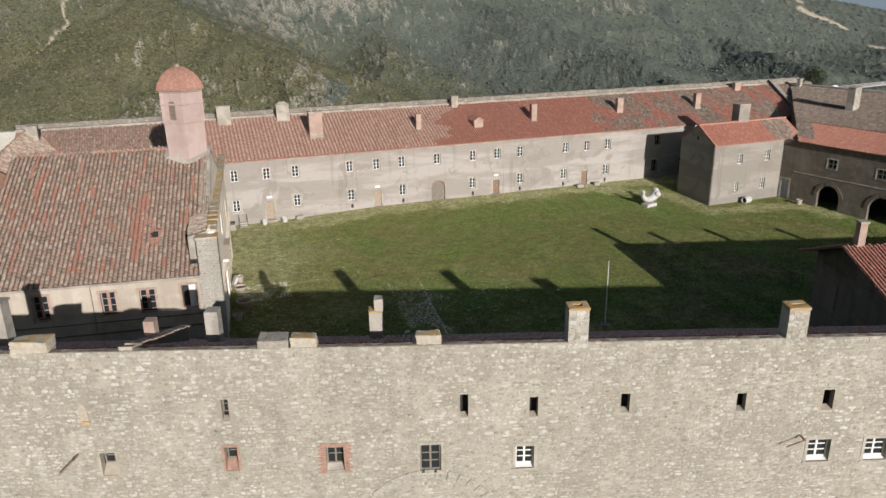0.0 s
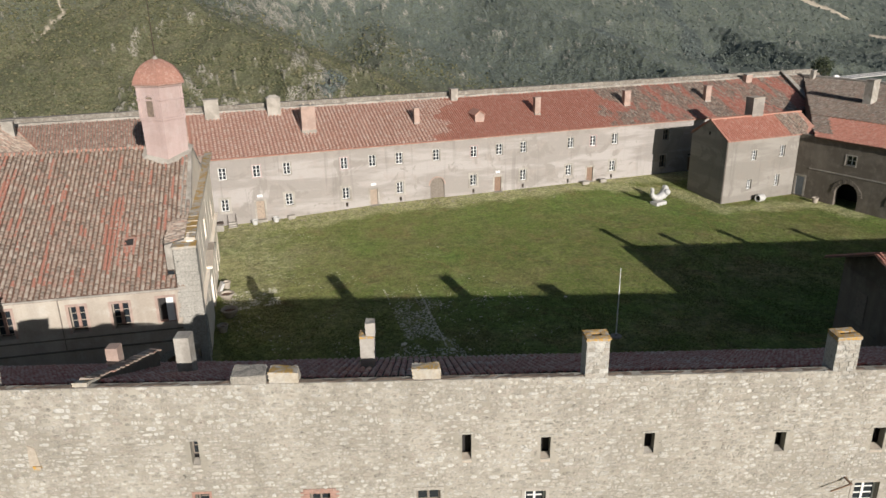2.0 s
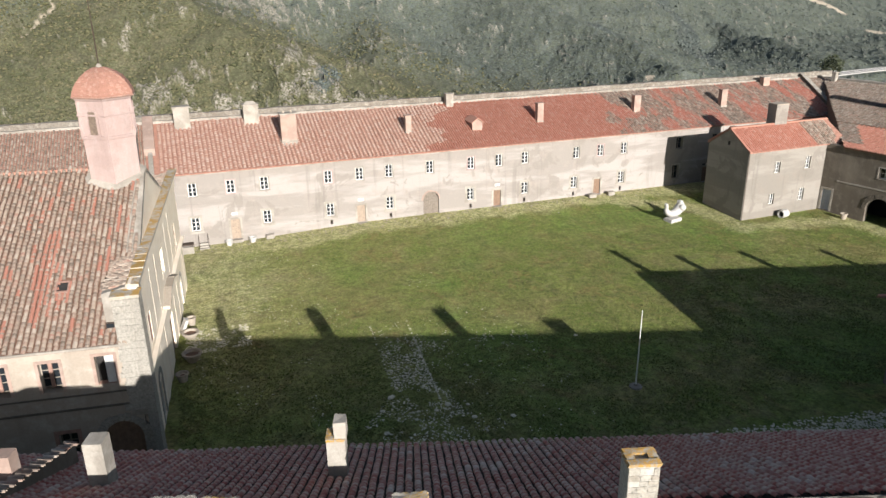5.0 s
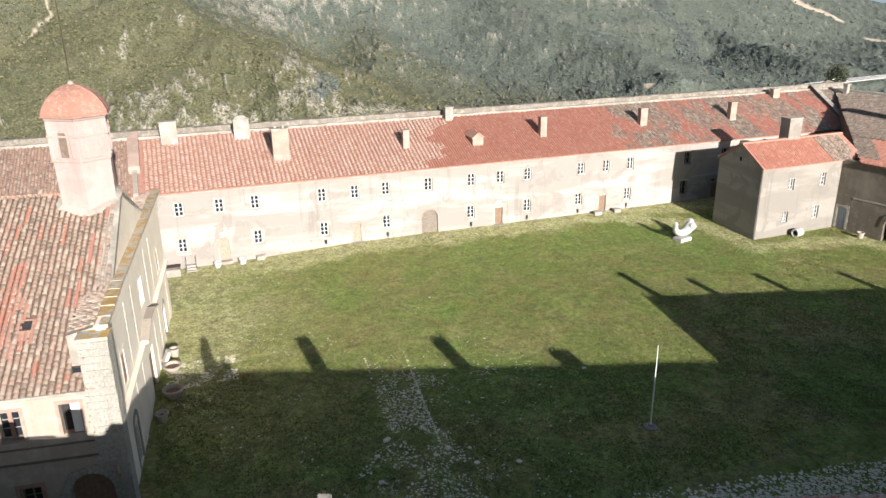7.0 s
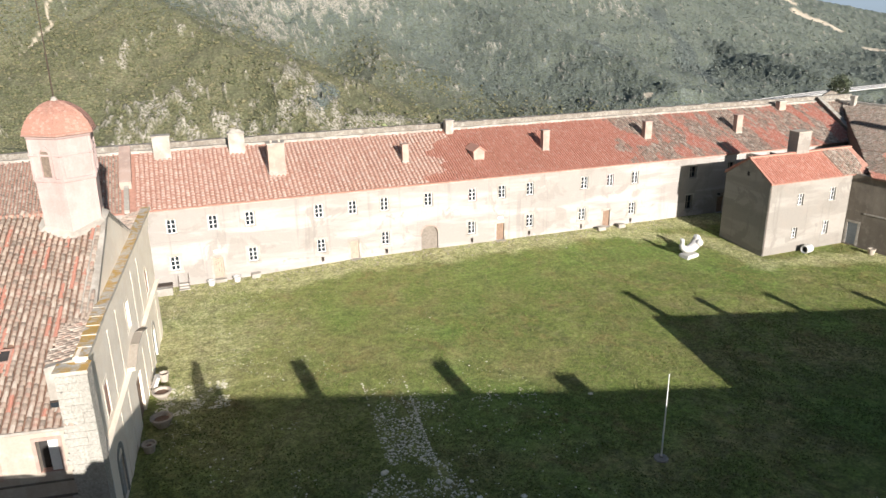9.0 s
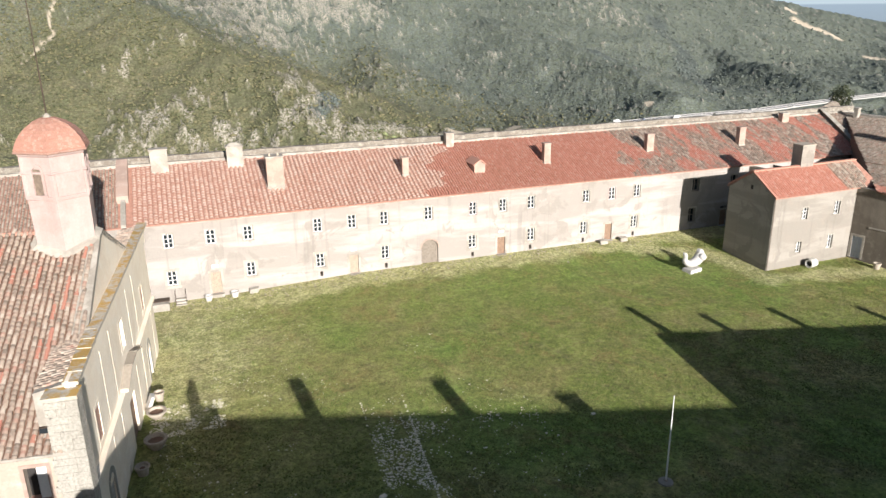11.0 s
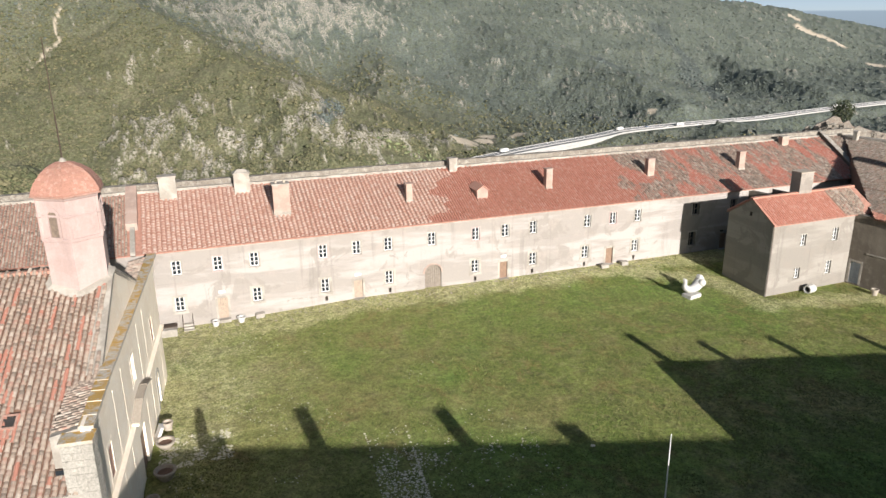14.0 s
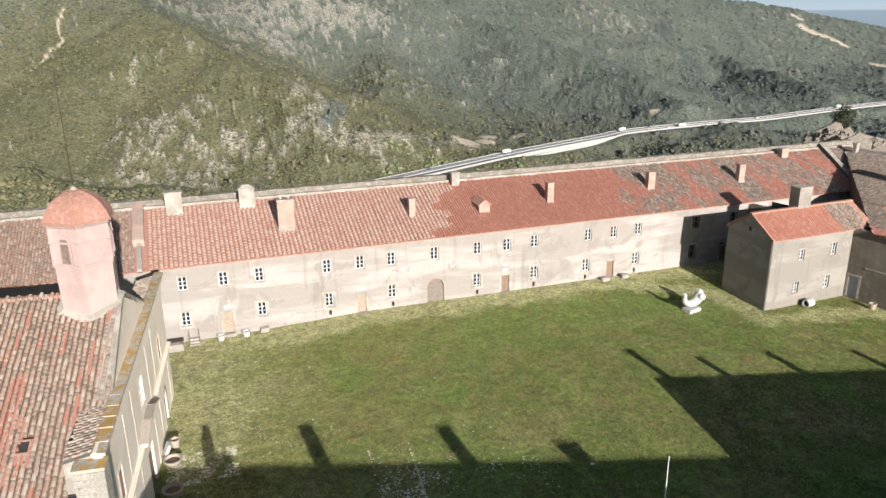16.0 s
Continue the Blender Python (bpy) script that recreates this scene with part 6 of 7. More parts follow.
def pot(x, y, r, h, bowl, label, mat, lean=0.0):
    e = thing("planter", pose(x, y, ground_at(x, y), lean, 0, rng.uniform(0, 90)), label, "planter", "stone planters along the buildings")
    bm = bmesh.new()
    prof = [(r * 0.55, 0), (r * 0.62, h * 0.15), (r * 0.9, h * 0.55), (r, h * 0.85), (r * 1.08, h * 0.88), (r * 1.08, h), (r * 0.85, h), (r * 0.7, h * 0.6)] if bowl else [(r * 0.7, 0), (r * 0.85, h * 0.5), (r * 0.92, h * 0.82), (r * 1.05, h * 0.85), (r * 1.05, h), (r * 0.82, h), (r * 0.75, h * 0.75)]
    ring_solid(bm, prof, 20)
    part("bowl", bm, mat, e)
    bm = bmesh.new()
    ring_solid(bm, [(r * 0.8, h * 0.7), (r * 0.3, h * 0.76)], 14)
    part("soil", bm, TILE_BED, e)
    return e


pot(-1.0, 53.2, 0.34, 0.62, False, "tapered pale clay planter beside the chapel", CLAY)
pot(-1.15, 51.1, 0.58, 0.5, True, "broad low stone bowl beside the chapel", CLAY)
pot(-1.15, 47.7, 0.62, 0.65, True, "large round stone bowl beside the chapel", CLAY)
pot(-1.85, 45.3, 0.4, 0.55, False, "small clay planter beside the chapel", CLAY)
pot(3.0, 68.95, 0.34, 0.5, False, "white planter beside a barracks door", STATUE)
pot(5.2, 69.0, 0.36, 0.5, False, "white planter beside a barracks door", STATUE)
pot(63.3, 54.6, 0.36, 0.6, False, "pale stone planter beside the side wing", CLAY)
slab = thing("leaning_slab", pose(-1.75, 52.1, ground_at(-1.75, 52.1), 0, 24, 10), "pale stone slab leaning on the chapel wall", "stone slab")
bm = bmesh.new()
rough_box(bm, -0.12, 0.12, -0.3, 0.3, 0, 1.1, 0.02, rng)
part("slab", bm, STATUE, slab)
drum = thing("stone_drum", pose(57.9, 57.15, ground_at(57.9, 57.15) + 0.4, 0, 90, 12), "hollow white stone drum lying beside the house", "stone drum")
bm = bmesh.new()
ring_solid(bm, [(0.28, -0.2), (0.28, -0.5), (0.38, -0.52), (0.41, -0.45), (0.41, 0.42), (0.36, 0.48)], 18, bottom=True)
part("drum", bm, STATUE, drum)
# near-black disc paints in the shade inside the hollow end
bm = bmesh.new()
ring_solid(bm, [(0.275, -0.3), (0.275, -0.27)], 16, bottom=True)
part("hollow", bm, DARK, drum, "dark hollow end")
for x, y, w in ((42.1, 68.9, 0.9), (44.5, 68.95, 0.8), (6.85, 69.3, 0.8)):
    b_ = thing("stone_block", pose(x, y, ground_at(x, y)), "rough pale stone block at the foot of the barracks", "stone block", "stone blocks by the barracks")
    bm = bmesh.new()
    rough_box(bm, -w / 2, w / 2, -0.25, 0.25, -0.1, 0.38, 0.05, rng)
    bmesh.ops.bevel(bm, geom=list(bm.edges), offset=0.05, segments=1)
    part("block", bm, MORTAR, b_)
tank = thing("stone_trough", pose(-0.95, 68.6, ground_at(-0.95, 68.6)), "low rendered trough with a dark slate lid by the barracks", "trough")
bm = bmesh.new()
box(bm, -0.85, 0.75, -0.7, 0.6, -0.5, 0.62)
part("body", bm, MORTAR, tank)
bm = bmesh.new()
rough_box(bm, -0.9, 0.8, -0.15, 0.62, 0.62, 0.68, 0.01, rng)
part("lid", bm, IRON, tank)
land = thing("entrance_steps", pose(0.75, 69.1, ground_at(0.75, 69.1)), "small steps with iron handrail before a bricked doorway", "steps")
for k in range(3):
    bm = bmesh.new()
    rough_box(bm, -0.45, 0.45, -0.45 + 0.28 * k, 0.5, 0.16 * k - 0.1, 0.16 * (k + 1) - 0.1, 0.008, rng)
    part("step", bm, MORTAR, land)
bm = bmesh.new()
for x in (-0.42, 0.42):
    bm = bmesh.new()
    box(bm, x - 0.015, x + 0.015, -0.4, -0.37, 0.1, 0.95)
    box(bm, x - 0.015, x + 0.015, 0.4, 0.43, 0.4, 1.2)
    prism_x(bm, [(-0.4, 0.92), (0.42, 1.17), (0.42, 1.21), (-0.4, 0.96)], x - 0.015, x + 0.015)
    part("handrail", bm, IRON, land)

# ---- cobbles, kerb lines and loose stones in the grass ----
PEBBLE = simple("pale_cobble", (0.80, 0.74, 0.57), 0.45, 4.0, 0.85, 0, 0.4)


def pebble_mesh(seed):
    r = random.Random(seed)
    bm = bmesh.new()
    bmesh.ops.create_icosphere(bm, subdivisions=1, radius=0.5)
    for v in bm.verts:
        v.co = Vector((v.co.x * r.uniform(0.8, 1.2), v.co.y * r.uniform(0.8, 1.2), v.co.z * r.uniform(0.45, 0.6)))
    me = bpy.data.meshes.new("cobble")
    bm.to_mesh(me)
    bm.free()
    me.materials.append(PEBBLE)
    return me


PEBBLES = [pebble_mesh(i) for i in range(5)]
path = thing("cobbled_path", pose(12, 40, 0), "overgrown cobbled path with kerb lines sunk in grass", "path", "", "structure")


def cobble(parent, x, y, s, name="cobble"):
    o = new(name, rng.choice(PEBBLES))
    o.parent = parent
    o.location = Vector((x, y, ground_at(x, y))) - parent.location
    o.scale = (s, s * rng.uniform(0.7, 1.1), s * rng.uniform(0.5, 0.8))
    o.rotation_euler = (0, 0, rng.uniform(0, 6.3))
    return o


def kerb_x(y, side):
    return 10.45 + (y - 38) * 0.085 if side == 0 else 13.05 + (y - 38) * 0.105


y = 37.5
while y < 48.5:
    if rng.random() < (0.92 if y < 45 else 0.7):
        cobble(path, kerb_x(y, 1) + rng.uniform(-0.03, 0.03), y, rng.uniform(0.15, 0.24), "kerb_stone")
    if y > 40 and rng.random() < 0.75:
        cobble(path, kerb_x(y, 0) + rng.uniform(-0.03, 0.03), y, rng.uniform(0.11, 0.19), "kerb_stone")
    y += 0.24
for x, y, s in ((10.2, 38.85, 0.6), (13.25, 36.95, 0.5), (14.4, 36.55, 0.35), (8.95, 35.4, 0.42), (16.5, 34.5, 0.4), (12.4, 36.6, 0.35), (9.3, 37.6, 0.4), (24.9, 42.0, 0.4), (14.3, 35.2, 0.4)):
    cobble(path, x, y, s, "boulder")


def scatter(name, k, place, size, seed, mat, parent=None, label="", category="", flat=0.55, sink=0.0):
    """Many small stones in one mesh."""
    r = np.random.default_rng(seed)
    base = np.array([v.co for v in PEBBLES[0].vertices])
    faces = np.array([tuple(p.vertices) for p in PEBBLES[0].polygons])
    xy = np.array(place(r, k))
    z = ground_height(xy[:, 0], xy[:, 1]) - sink
    s = r.uniform(*size, len(xy)) * np.where(r.random(len(xy)) < 0.12, 1.7, 1)
    a = r.uniform(0, 6.3, len(xy))
    c, sn = np.cos(a)[:, None], np.sin(a)[:, None]
    asp = r.uniform(0.6, 1.1, len(xy))
    bx, by = base[None, :, 0] * s[:, None], base[None, :, 1] * (s * asp)[:, None]
    V = np.stack([bx * c - by * sn + xy[:, 0:1], bx * sn + by * c + xy[:, 1:2], base[None, :, 2] * s[:, None] * flat + z[:, None]], 2).reshape(-1, 3)
    F = (faces[None] + (np.arange(len(xy)) * len(base))[:, None, None]).reshape(-1, 3)
    me = bpy.data.meshes.new(name)
    me.from_pydata(V.tolist(), [], F.tolist())
    me.materials.append(mat)
    ob = new(name, me)
    if parent:
        ob.parent = parent
        ob.location = -parent.location
    return tagged(ob, label, category, "", "stuff")


def path_place(r, k):
    y = 31 + 17.5 * r.random(k) ** 1.5
    t = r.random(k)
    lo, hi = 10.45 + (y - 38) * 0.085, 13.05 + (y - 38) * 0.105
    spread = np.clip((39.5 - y) / 6, 0, 1)
    x = lo - 4.6 * spread + (hi - lo + 7.0 * spread) * t
    x = np.where(r.random(k) < 0.16, x + np.abs(r.normal(0, 3.0, k)), x)
    keep = (fbm(x, y, 1 / 1.3, 3, 81) > -0.16) & (r.random(k) > 0.85 * np.clip((y - 43.5) / 2.5, 0, 1))
    return np.stack([x, y], 1)[keep]


def strip_place(r, k):
    x = r.uniform(15, 46, k)
    d = 2.6 * r.random(k) ** 0.7
    y = 29.6 - (x - 20.8) * 0.146 - d + r.normal(0, 0.1, k) + 0.3
    return np.stack([x, y], 1)


def patch_place(r, k):
    x, y = r.uniform(-1.6, 2.9, k), r.uniform(48.6, 52.0, k)
    keep = (fbm(x, y, 1 / 0.9, 3, 85) > -0.15) & (y > 48.3 + 0.25 * (2.5 - x) * 0.4)
    return np.stack([x, y], 1)[keep]


def edge_place(r, k):
    x = r.uniform(-0.5, 50, k)
    y = 69.5 - np.abs(r.normal(0, 1.1, k))
    return np.stack([x, y], 1)


def loose_place(r, k):
    x, y = r.uniform(-1, 22, k), r.uniform(33, 66, k)
    keep = (fbm(x, y, 1 / 3.0, 3, 87) > 0.16) & (r.random(k) < np.where(x < 7, 0.9, 0.35))
    return np.stack([x, y], 1)[keep]


scatter("cobbles", 4000, path_place, (0.05, 0.15), 1, PEBBLE, path, "pale cobbles half sunk in grass")
scatter("cobbles", 4200, strip_place, (0.08, 0.19), 2, PEBBLE, None, "pale cobbled strip along the fort wing", "cobbles")
def band_place(r, k):
    x = 13.2 + 8.5 * r.random(k) ** 1.6
    y = 44.7 - 0.12 * (x - 13) + r.normal(0, 0.7, k)
    keep = fbm(x, y, 1 / 1.1, 3, 83) > -0.05
    return np.stack([x, y], 1)[keep]


scatter("cobbles", 420, band_place, (0.05, 0.14), 7, PEBBLE, path, "pale stones in the grass beside the path")
scatter("rubble_patch", 1300, patch_place, (0.06, 0.17), 3, PEBBLE, None, "patch of loose pale rubble on the lawn", "rubble")
scatter("wall_foot_gravel", 900, edge_place, (0.05, 0.16), 4, CLAY, None, "gravel and stones along the barracks foot", "gravel")
scatter("loose_stones", 5200, loose_place, (0.04, 0.11), 5, PEBBLE, None, "small stones scattered in the lawn", "stones")

# ---- grass ----
GRASS, n, l, b = material("grass_blades", 0.8)
g = n.new("ShaderNodeNewGeometry")
col = ramp(n, l, g.outputs["Random Per Island"], [(0.0, (0.078, 0.120, 0.022)), (0.4, (0.115, 0.160, 0.034)), (0.8, (0.160, 0.178, 0.052)), (1.0, (0.230, 0.205, 0.090))])
col = mix(n, l, ramp(n, l, noise_tex(n, l, 0.16, 4, 0.6, g.outputs["Position"]), [(0.4, (0,)), (0.6, (0.6,))]), col, (0.155, 0.145, 0.058))
l.new(col, b.inputs["Base Color"])


def grass(k, seed):
    r = np.random.default_rng(seed)
    x, y = r.uniform(-2.2, 64, k), r.uniform(30, 69.4, k)
    clump = fbm(x, y, 1 / 1.6, 3, 91)
    keep = (clump + r.uniform(-0.3, 0.3, k) > -0.15) & (wornness(x, y) < r.uniform(0.2, 1.1, k)) & ~((x > 52.6) & (y > 57.6)) & (x < 61.5 + (66 - y) * 0.24)
    keep &= ~((np.abs(x - 11.9) < 1.6) & (y < 47) & (r.random(k) < 0.6))
    x, y = x[keep], y[keep]
    k = len(x)
    z = ground_height(x, y) - 0.01
    h = r.uniform(0.03, 0.085, k) * np.where(r.random(k) < 0.04, 1.8, 1)
    V = np.zeros((k, 6, 3))
    for j in range(2):
        a = r.uniform(0, 6.3, k)
        w = r.uniform(0.03, 0.07, k)
        lean = r.uniform(-0.07, 0.07, (k, 2))
        V[:, 3 * j] = np.stack([x - np.cos(a) * w, y - np.sin(a) * w, z], 1)
        V[:, 3 * j + 1] = np.stack([x + np.cos(a) * w, y + np.sin(a) * w, z], 1)
        V[:, 3 * j + 2] = np.stack([x + lean[:, 0], y + lean[:, 1], z + h], 1)
    F = np.arange(k * 6).reshape(-1, 3)
    me = bpy.data.meshes.new("grass")
    me.from_pydata(V.reshape(-1, 3).tolist(), [], F.tolist())
    me.materials.append(GRASS)
    return tagged(new("grass", me), "tufted green and straw-coloured grass of the lawn", "grass", "", "stuff")


grass(190000, 8)

# ---- scrub on the mountains ----
def leaf_mat(name, shades):
    m, n, l, b = material(name, 0.85)
    g = n.new("ShaderNodeNewGeometry")
    k = len(shades) - 1
    col = ramp(n, l, g.outputs["Random Per Island"], [(i / k, c) for i, c in enumerate(shades)])
    col = mix(n, l, 0.7, col, ramp(n, l, noise_tex(n, l, 1.3, 5, 0.7, g.outputs["Position"]), [(0.3, (0.4,)), (0.7, (1,))]), "MULTIPLY")
    l.new(col, b.inputs["Base Color"])
    return m


SCRUB = leaf_mat("scrub_leaves", [(0.070, 0.080, 0.040), (0.115, 0.120, 0.060), (0.155, 0.148, 0.078), (0.195, 0.175, 0.100)])
# far bushes' leaf colours carry the painted haze
HAZED = leaf_mat("hazed_leaves", [(0.092, 0.111, 0.096), (0.117, 0.138, 0.119), (0.139, 0.158, 0.136), (0.169, 0.183, 0.158)])
WOOD = leaf_mat("woodland_leaves", [(0.120, 0.158, 0.078), (0.165, 0.205, 0.098), (0.210, 0.245, 0.118), (0.265, 0.275, 0.148)])


def blob():
    """A rough eight-sided bush."""
    v = np.array([(1, 0, 0.1), (0, 1, 0), (-1, 0, 0.1), (0, -1, 0), (0.1, 0, 0.95), (0, 0, -0.6)], float)
    f = np.array([(0, 1, 4), (1, 2, 4), (2, 3, 4), (3, 0, 4), (1, 0, 5), (2, 1, 5), (3, 2, 5), (0, 3, 5)])
    return v, f


def shrubs(k, seed, a0, a1, r0, r1, size, where=None, name="scrub", label="dense evergreen scrub on mountain slopes that face the camera", mat=None):
    r = np.random.default_rng(seed)
    a = np.radians(r.uniform(a0, a1, k))
    d = np.exp(r.uniform(math.log(r0), math.log(r1), k))
    x, y = d * np.sin(a) + 2, d * np.cos(a)
    keep = (rockness(x, y) < r.uniform(0.05, 1.5, k)) & (bareness(x, y) < 0.2) & (road_distance(x, y) > 19)
    keep &= fbm(x, y, 1 / 28, 3, 95) > -0.28
    if where is not None:
        keep &= where(x, y) > r.uniform(0.2, 1.0, k)
    x, y, d = x[keep], y[keep], d[keep]
    k = len(x)
    z = terrain(x, y)
    # keeps only bushes on slopes that face the camera
    z2 = terrain(2 + (x - 2) * 1.03, y * 1.03)
    rise = (z2 - 26) / (d * 1.03) - (z - 26) / d
    ok = rise > r.uniform(-0.001, 0.012, k)
    x, y, d, z = x[ok], y[ok], d[ok], z[ok]
    k = len(x)
    # size grows with distance to hold its size in the view
    s = np.maximum(size[0], d * size[2]) * r.lognormal(0, 0.35, k)
    v, f = blob()
    jit = r.uniform(0.65, 1.35, (k, len(v), 1))
    turn = r.uniform(0, 6.3, k)
    cs, sn = np.cos(turn)[:, None], np.sin(turn)[:, None]
    v = np.stack([v[None, :, 0] * cs - v[None, :, 1] * sn, v[None, :, 0] * sn + v[None, :, 1] * cs, np.repeat(v[None, :, 2], k, 0)], 2)
    P = v * jit * s[:, None, None] * np.stack([r.uniform(0.8, 1.3, k), r.uniform(0.8, 1.3, k), r.uniform(0.65, 1.05, k) * size[1]], 1)[:, None, :]
    P = P + np.stack([x, y, z + 0.25 * s], 1)[:, None, :]
    F = (f[None] + (np.arange(k) * 6)[:, None, None]).reshape(-1, 3)
    P = P.reshape(-1, 3)
    me = bpy.data.meshes.new(name)
    me.vertices.add(len(P))
    me.vertices.foreach_set("co", P.ravel())
    me.loops.add(len(F) * 3)
    me.loops.foreach_set("vertex_index", F.ravel())
    me.polygons.add(len(F))
    me.polygons.foreach_set("loop_start", np.arange(len(F)) * 3)
    me.update(calc_edges=True)
    me.materials.append(mat or SCRUB)
    return tagged(new(name, me), label, "vegetation", "", "stuff")


# leaf tones darkened and blued to stand in for gully shade
SHADE_LEAVES = leaf_mat("gully_shade_leaves", [(0.100, 0.122, 0.112), (0.118, 0.142, 0.130), (0.138, 0.161, 0.146), (0.158, 0.178, 0.160)])
shrubs(160000, 61, -14, 48, 330, 1500, (1.05, 1.0, 0.00125), lambda x, y: 1.2 - haze_amount(x, y))
shrubs(190000, 63, -14, 54, 560, 2600, (0.9, 0.9, 0.0009), lambda x, y: haze_amount(x, y) + 0.15, "scrub", "scrub on the far slopes, tinted grey-blue to stand in for haze", HAZED)
shrubs(60000, 64, 5, 46, 600, 1700, (1.3, 1.2, 0.0011), gully_shade, "gully_shade", "bushes in the gullies, coloured dark to stand in for shade", SHADE_LEAVES)
shrubs(30000, 62, 14, 54, 200, 700, (1.2, 1.3, 0.0014), None, "woodland", "green woodland on the hillside below the fort", WOOD)


# ---- motorway in the valley ----
def ribbon(name, mat, off0, off1, z0, z1, parent, close=0.0):
    """A strip that follows the road, between two distances from its middle."""
    pts = [Vector((x, y, 0)) for x, y in ROAD]
    fine = []
    for i in range(len(pts) - 1):
        p0, p1, p2, p3 = pts[max(i - 1, 0)], pts[i], pts[i + 1], pts[min(i + 2, len(pts) - 1)]
        for q in range(6):
            t = q / 6
            fine.append(0.5 * ((2 * p1) + (p2 - p0) * t + (2 * p0 - 5 * p1 + 4 * p2 - p3) * t * t + (3 * p1 - p0 - 3 * p2 + p3) * t ** 3))
    bm = bmesh.new()
    prev = None
    for i, p in enumerate(fine):
        d = (fine[min(i + 1, len(fine) - 1)] - fine[max(i - 1, 0)]).normalized()
        side_ = Vector((d.y, -d.x, 0))
        row = [bm.verts.new(p + side_ * o + Vector((0, 0, z))) for o, z in ((off0, z0), (off0, z1), (off1, z1), (off1, z0))]
        if prev:
            for j in range(4):
                m = (j + 1) % 4
                bm.faces.new((prev[j], row[j], row[m], prev[m]))
        prev = row
    bmesh.ops.recalc_face_normals(bm, faces=bm.faces)
    return part(name, bm, mat, parent)


road = thing("road", pose(0, 0, 0), "grey two-carriageway motorway curving through the valley", "road", "", "structure")
ribbon("carriageway", ASPHALT, -9, -0.8, ROAD_Z - 3, ROAD_Z + 0.3, road)
ribbon("carriageway", ASPHALT, 0.8, 9, ROAD_Z - 4, ROAD_Z - 0.2, road)
ribbon("median_wall", CONCRETE, -0.8, 0.8, ROAD_Z - 3, ROAD_Z + 0.5, road)
ribbon("barrier", CONCRETE, 9, 9.3, ROAD_Z - 3, ROAD_Z + 0.5, road)
ribbon("barrier", CONCRETE, -9.3, -9, ROAD_Z - 2, ROAD_Z + 0.9, road)
bm = bmesh.new()
pa, pb = Vector((325, 668, 0)), Vector((431, 709, 0))
dr = (pb - pa).normalized()
sd = Vector((dr.y, -dr.x, 0)) * 9.6
vs = [bm.verts.new(c) for c in (pa + sd + Vector((0, 0, ROAD_Z - 5.5)), pb + sd + Vector((0, 0, ROAD_Z - 5.5)), pb + sd + Vector((0, 0, ROAD_Z - 0.5)), pa + sd + Vector((0, 0, ROAD_Z - 4)))]
vb = [bm.verts.new(v.co - sd * 0.03) for v in vs]
for q in ((0, 1, 2, 3),):
    bm.faces.new([vs[i] for i in q])
    bm.faces.new([vb[i] for i in q[::-1]])
for i in range(4):
    bm.faces.new((vs[i], vb[i], vb[(i + 1) % 4], vs[(i + 1) % 4]))
bmesh.ops.recalc_face_normals(bm, faces=bm.faces)
part("retaining_wall", bm, CONCRETE, road, "pale concrete retaining wall")
for o in (-6.3, -3.4):
    ribbon("lane_line", WHITE, o - 0.12, o + 0.12, ROAD_Z + 0.25, ROAD_Z + 0.34, road)


def road_pose(x, off, z):
    """On the road, at this x, off to one side of its middle."""
    for (ax, ay), (bx, by) in zip(ROAD, ROAD[1:]):
        if ax <= x <= bx:
            d = Vector((bx - ax, by - ay, 0)).normalized()
            y = ay + (by - ay) * (x - ax) / (bx - ax)
            return pose(x + d.y * off, y - d.x * off, z, 0, 0, math.degrees(math.atan2(d.y, d.x)))


RUBBER = simple("rubber", (0.03, 0.03, 0.03), 0.2)
BLUE_PAINT = simple("dark_blue_paint", (0.10, 0.14, 0.22), 0.15, 3.0, 0.4)


def wheels(parent, xs, half, r, name="wheel"):
    for x in xs:
        for sgn in (-1, 1):
            bm = bmesh.new()
            ring_solid(bm, [(r * 0.8, -0.14), (r, -0.1), (r, 0.1), (r * 0.8, 0.14)], 12, bottom=True)
            bm.transform(Matrix.Translation((x, sgn * half, r)) @ Matrix.Rotation(math.pi / 2, 4, "X"))
            part(name, bm, RUBBER, parent)


def truck(m):
    e = thing("box_truck", m, "white box truck on the motorway", "truck", "traffic on the motorway")
    bm = bmesh.new()
    box(bm, -5.2, 3.2, -1.25, 1.25, 1.0, 3.9)
    bmesh.ops.bevel(bm, geom=list(bm.edges), offset=0.06, segments=1)
    part("cargo_box", bm, WHITE, e)
    bm = bmesh.new()
    prism(bm, [(3.5, 0.6), (5.6, 0.6), (5.6, 1.9), (5.2, 3.1), (3.5, 3.2)], -1.2, 1.2)
    part("cab", bm, WHITE, e)
    bm = bmesh.new()
    box(bm, -5.2, 5.4, -1.0, 1.0, 0.6, 1.0)
    part("chassis", bm, IRON, e)
    wheels(e, (-4.0, -2.8, 4.4), 1.1, 0.5)
    return e


def car(m, mat, label):
    e = thing("car", m, label, "car", "traffic on the motorway")
    bm = bmesh.new()
    prism(bm, [(-2.1, 0.3), (2.1, 0.3), (2.15, 0.75), (1.2, 0.95), (-2.0, 1.0), (-2.15, 0.7)], -0.88, 0.88)
    part("body", bm, mat, e)
    bm = bmesh.new()
    prism(bm, [(-1.9, 0.95), (1.1, 0.92), (0.4, 1.45), (-1.4, 1.48)], -0.78, 0.78)
    part("cabin", bm, GLASS, e)
    wheels(e, (-1.35, 1.35), 0.8, 0.32)
    return e


t0 = truck(road_pose(300, -5, ROAD_Z + 0.3))
truck(road_pose(478, -5, ROAD_Z + 0.3))
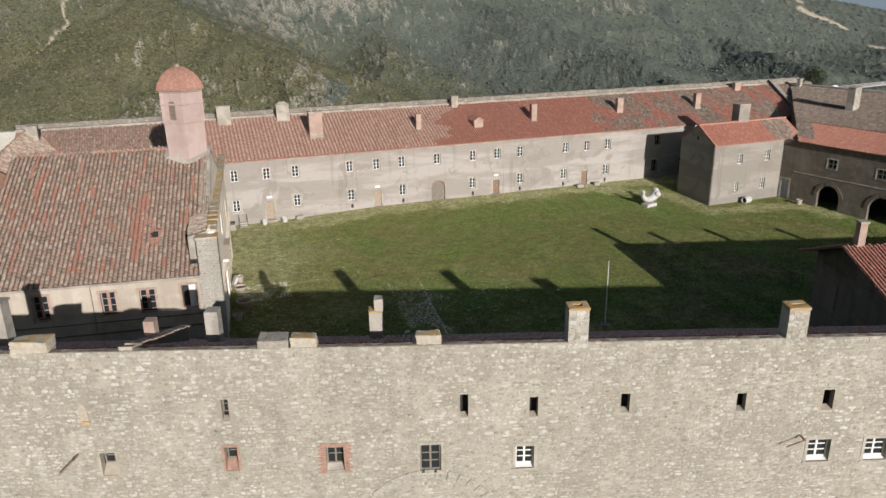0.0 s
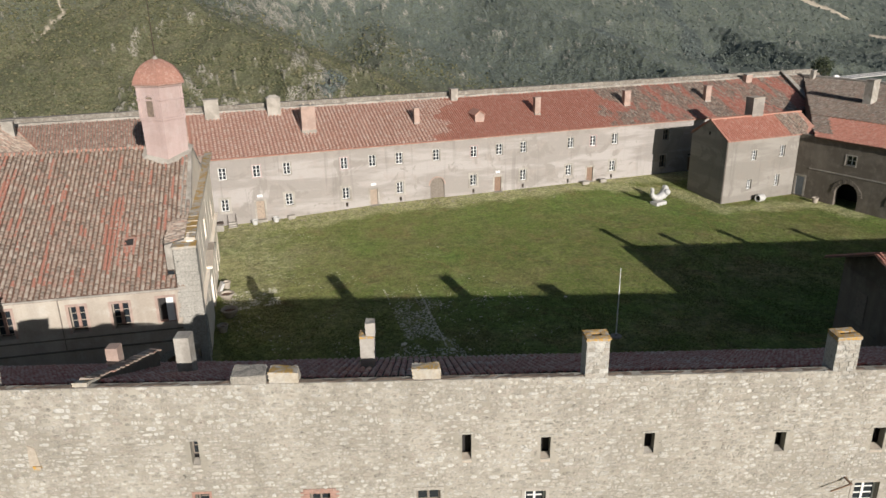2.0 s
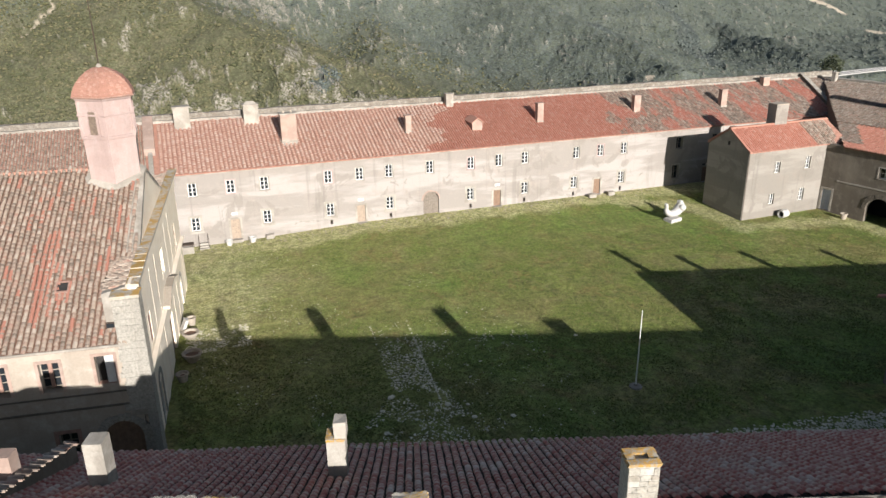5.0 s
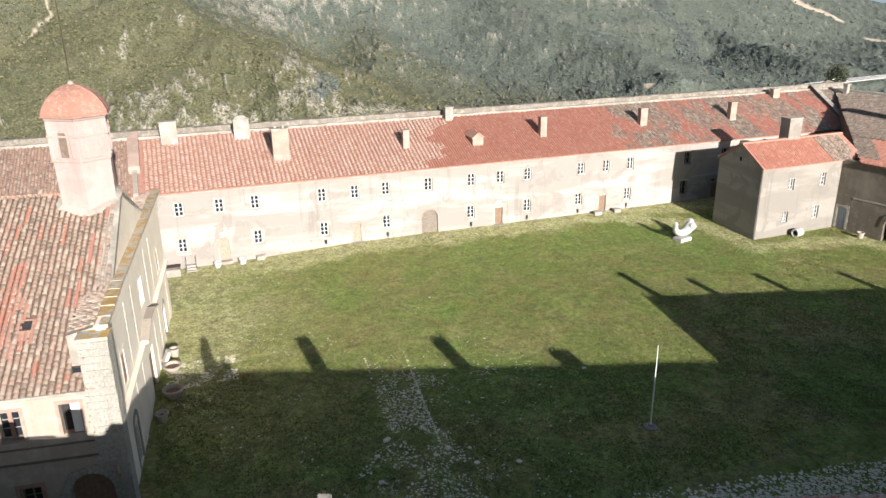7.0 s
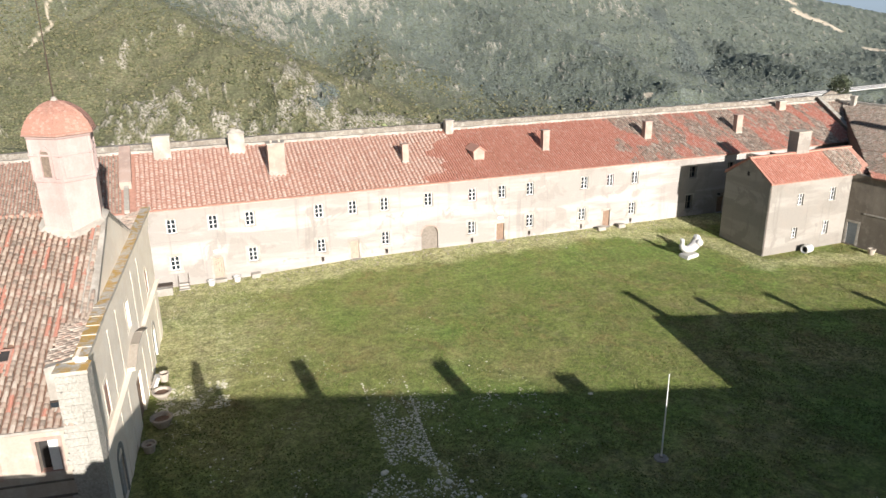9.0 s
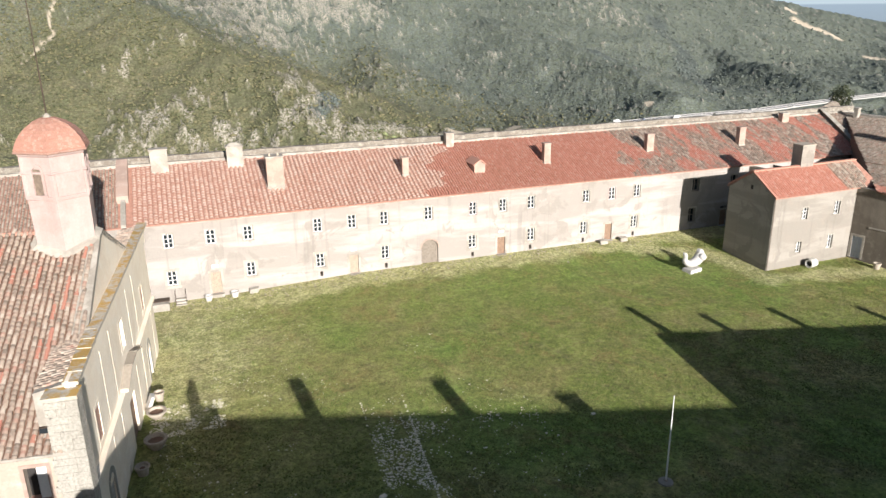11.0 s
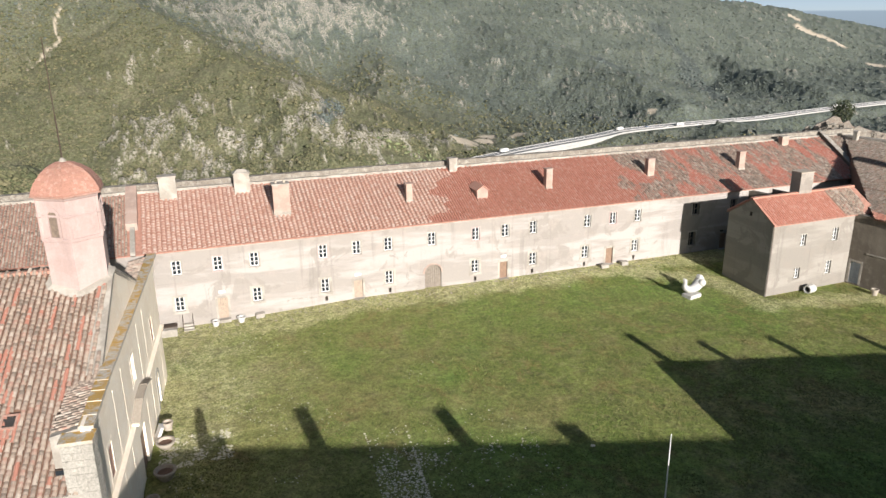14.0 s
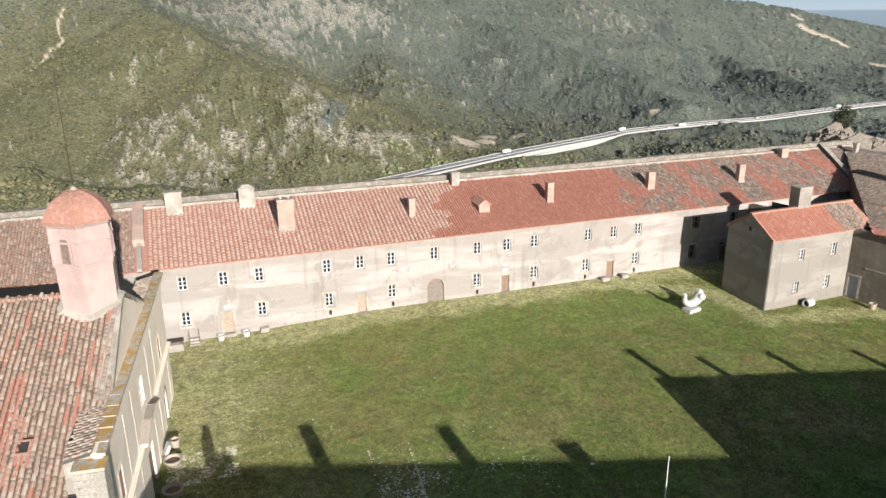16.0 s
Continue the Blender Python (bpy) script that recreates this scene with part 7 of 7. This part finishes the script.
truck(road_pose(860, -5, ROAD_Z + 0.3))
truck(road_pose(560, 5, ROAD_Z - 0.2))
for x, off, z, mat, lab in ((540, 5.0, -0.2, WHITE, "white car on the motorway"), (585, 8.0, -0.2, WHITE, "white car on the motorway"), (520, -6, 0.3, BLUE_PAINT, "dark blue car on the motorway"), (690, -5, 0.3, WHITE, "white car on the motorway"), (205, -5, 0.3, BLUE_PAINT, "dark blue car on the motorway"), (760, 6, -0.2, WHITE, "white car on the motorway")):
    car(road_pose(x, off, ROAD_Z + z), mat, lab)


# ---- tree and ruined wall beyond the corner ----
TREE_LEAF = leaf_mat("dark_tree_leaves", [(0.038, 0.050, 0.026), (0.056, 0.070, 0.036), (0.078, 0.090, 0.048), (0.105, 0.108, 0.064)])


def leafy_tree(x, y, z, h, spread, seed, label):
    r = random.Random(seed)
    e = thing("tree", pose(x, y, z), label, "tree")
    bm = bmesh.new()
    ring_solid(bm, [(0.3, -1), (0.24, h * 0.25), (0.15, h * 0.6), (0.05, h * 0.85)], 8)
    for i in range(7):
        a, zz = r.uniform(0, 6.3), h * r.uniform(0.3, 0.65)
        p, q = Vector((0, 0, zz)), Vector((math.cos(a) * spread * 0.7, math.sin(a) * spread * 0.7, zz + h * 0.2))
        s_ = Vector((-math.sin(a), math.cos(a), 0)) * 0.06
        v = [bm.verts.new(c) for c in (p - s_, p + s_, q, p + Vector((0, 0, 0.12)))]
        for f in ((0, 1, 2), (1, 3, 2), (3, 0, 2)):
            bm.faces.new([v[j] for j in f])
    part("trunk", bm, BROWNWOOD, e)
    bm = bmesh.new()
    for i in range(2600):
        while True:
            p = Vector((r.uniform(-1, 1), r.uniform(-1, 1), r.uniform(-1, 1)))
            if 0.35 < p.length < 1:
                break
        lump = 0.78 + 0.35 * noise.noise(p * 2.3 + Vector((seed, 0, 0)))
        c = Vector((p.x * spread * lump, p.y * spread * lump, h - 3.6 + p.z * 3.6 * lump))
        d1 = Vector((r.uniform(-1, 1), r.uniform(-1, 1), r.uniform(-1, 1))).normalized() * r.uniform(0.12, 0.26)
        d2 = d1.orthogonal().normalized() * r.uniform(0.08, 0.18)
        bm.faces.new([bm.verts.new(c + d1), bm.verts.new(c + d2), bm.verts.new(c - d1), bm.verts.new(c - d2)])
    tagged(part("crown", bm, TREE_LEAF, e), kind="stuff")
    return e


gz = float(terrain(np.array([151.0]), np.array([142.5]))[0])
leafy_tree(153, 142.5, gz, 5.6 - gz, 3.4, 3, "dark evergreen tree beyond the fort corner")
ruin = thing("ruined_wall", pose(149, 141.5, 0, 0, 0, -42), "crumbling pale stone ruin beyond the fort corner", "ruin")
bm = bmesh.new()
top = [(-6, -2.2), (-4, -1.9), (-3.2, -0.6), (-1.5, 0.2), (0.2, 1.4), (1.6, 1.1), (2.4, -0.2), (3.5, 0.6), (4.6, -0.9), (7, -1.2), (10, -2.0), (13, -2.2)]
prism(bm, [(13, -40), (-6, -40)] + top, -0.6, 0.6)
part("wall", bm, RUIN, ruin)
bm = bmesh.new()
prism(bm, [(2.0, -40), (8.0, -40), (8.0, -2.0), (6.6, -0.7), (5.2, 0.1), (3.8, -1.0), (2.0, -2.2)], -5.5, -4.6)
part("inner_wall", bm, RUIN, ruin)
bm = bmesh.new()
for i in range(120):
    x, y = rng.uniform(-6, 12), rng.uniform(-5, 1.0)
    z = -1.7 + 1.8 * math.exp(-((x - 0.5) / 3.0) ** 2) + rng.uniform(-1.5, 0.1)
    s_ = rng.uniform(0.15, 0.4)
    rough_box(bm, x - s_, x + s_, y - s_, y + s_, z - s_, z + s_ * 0.7, 0.1, rng)
tagged(part("stone", bm, RUIN, ruin), kind="stuff")
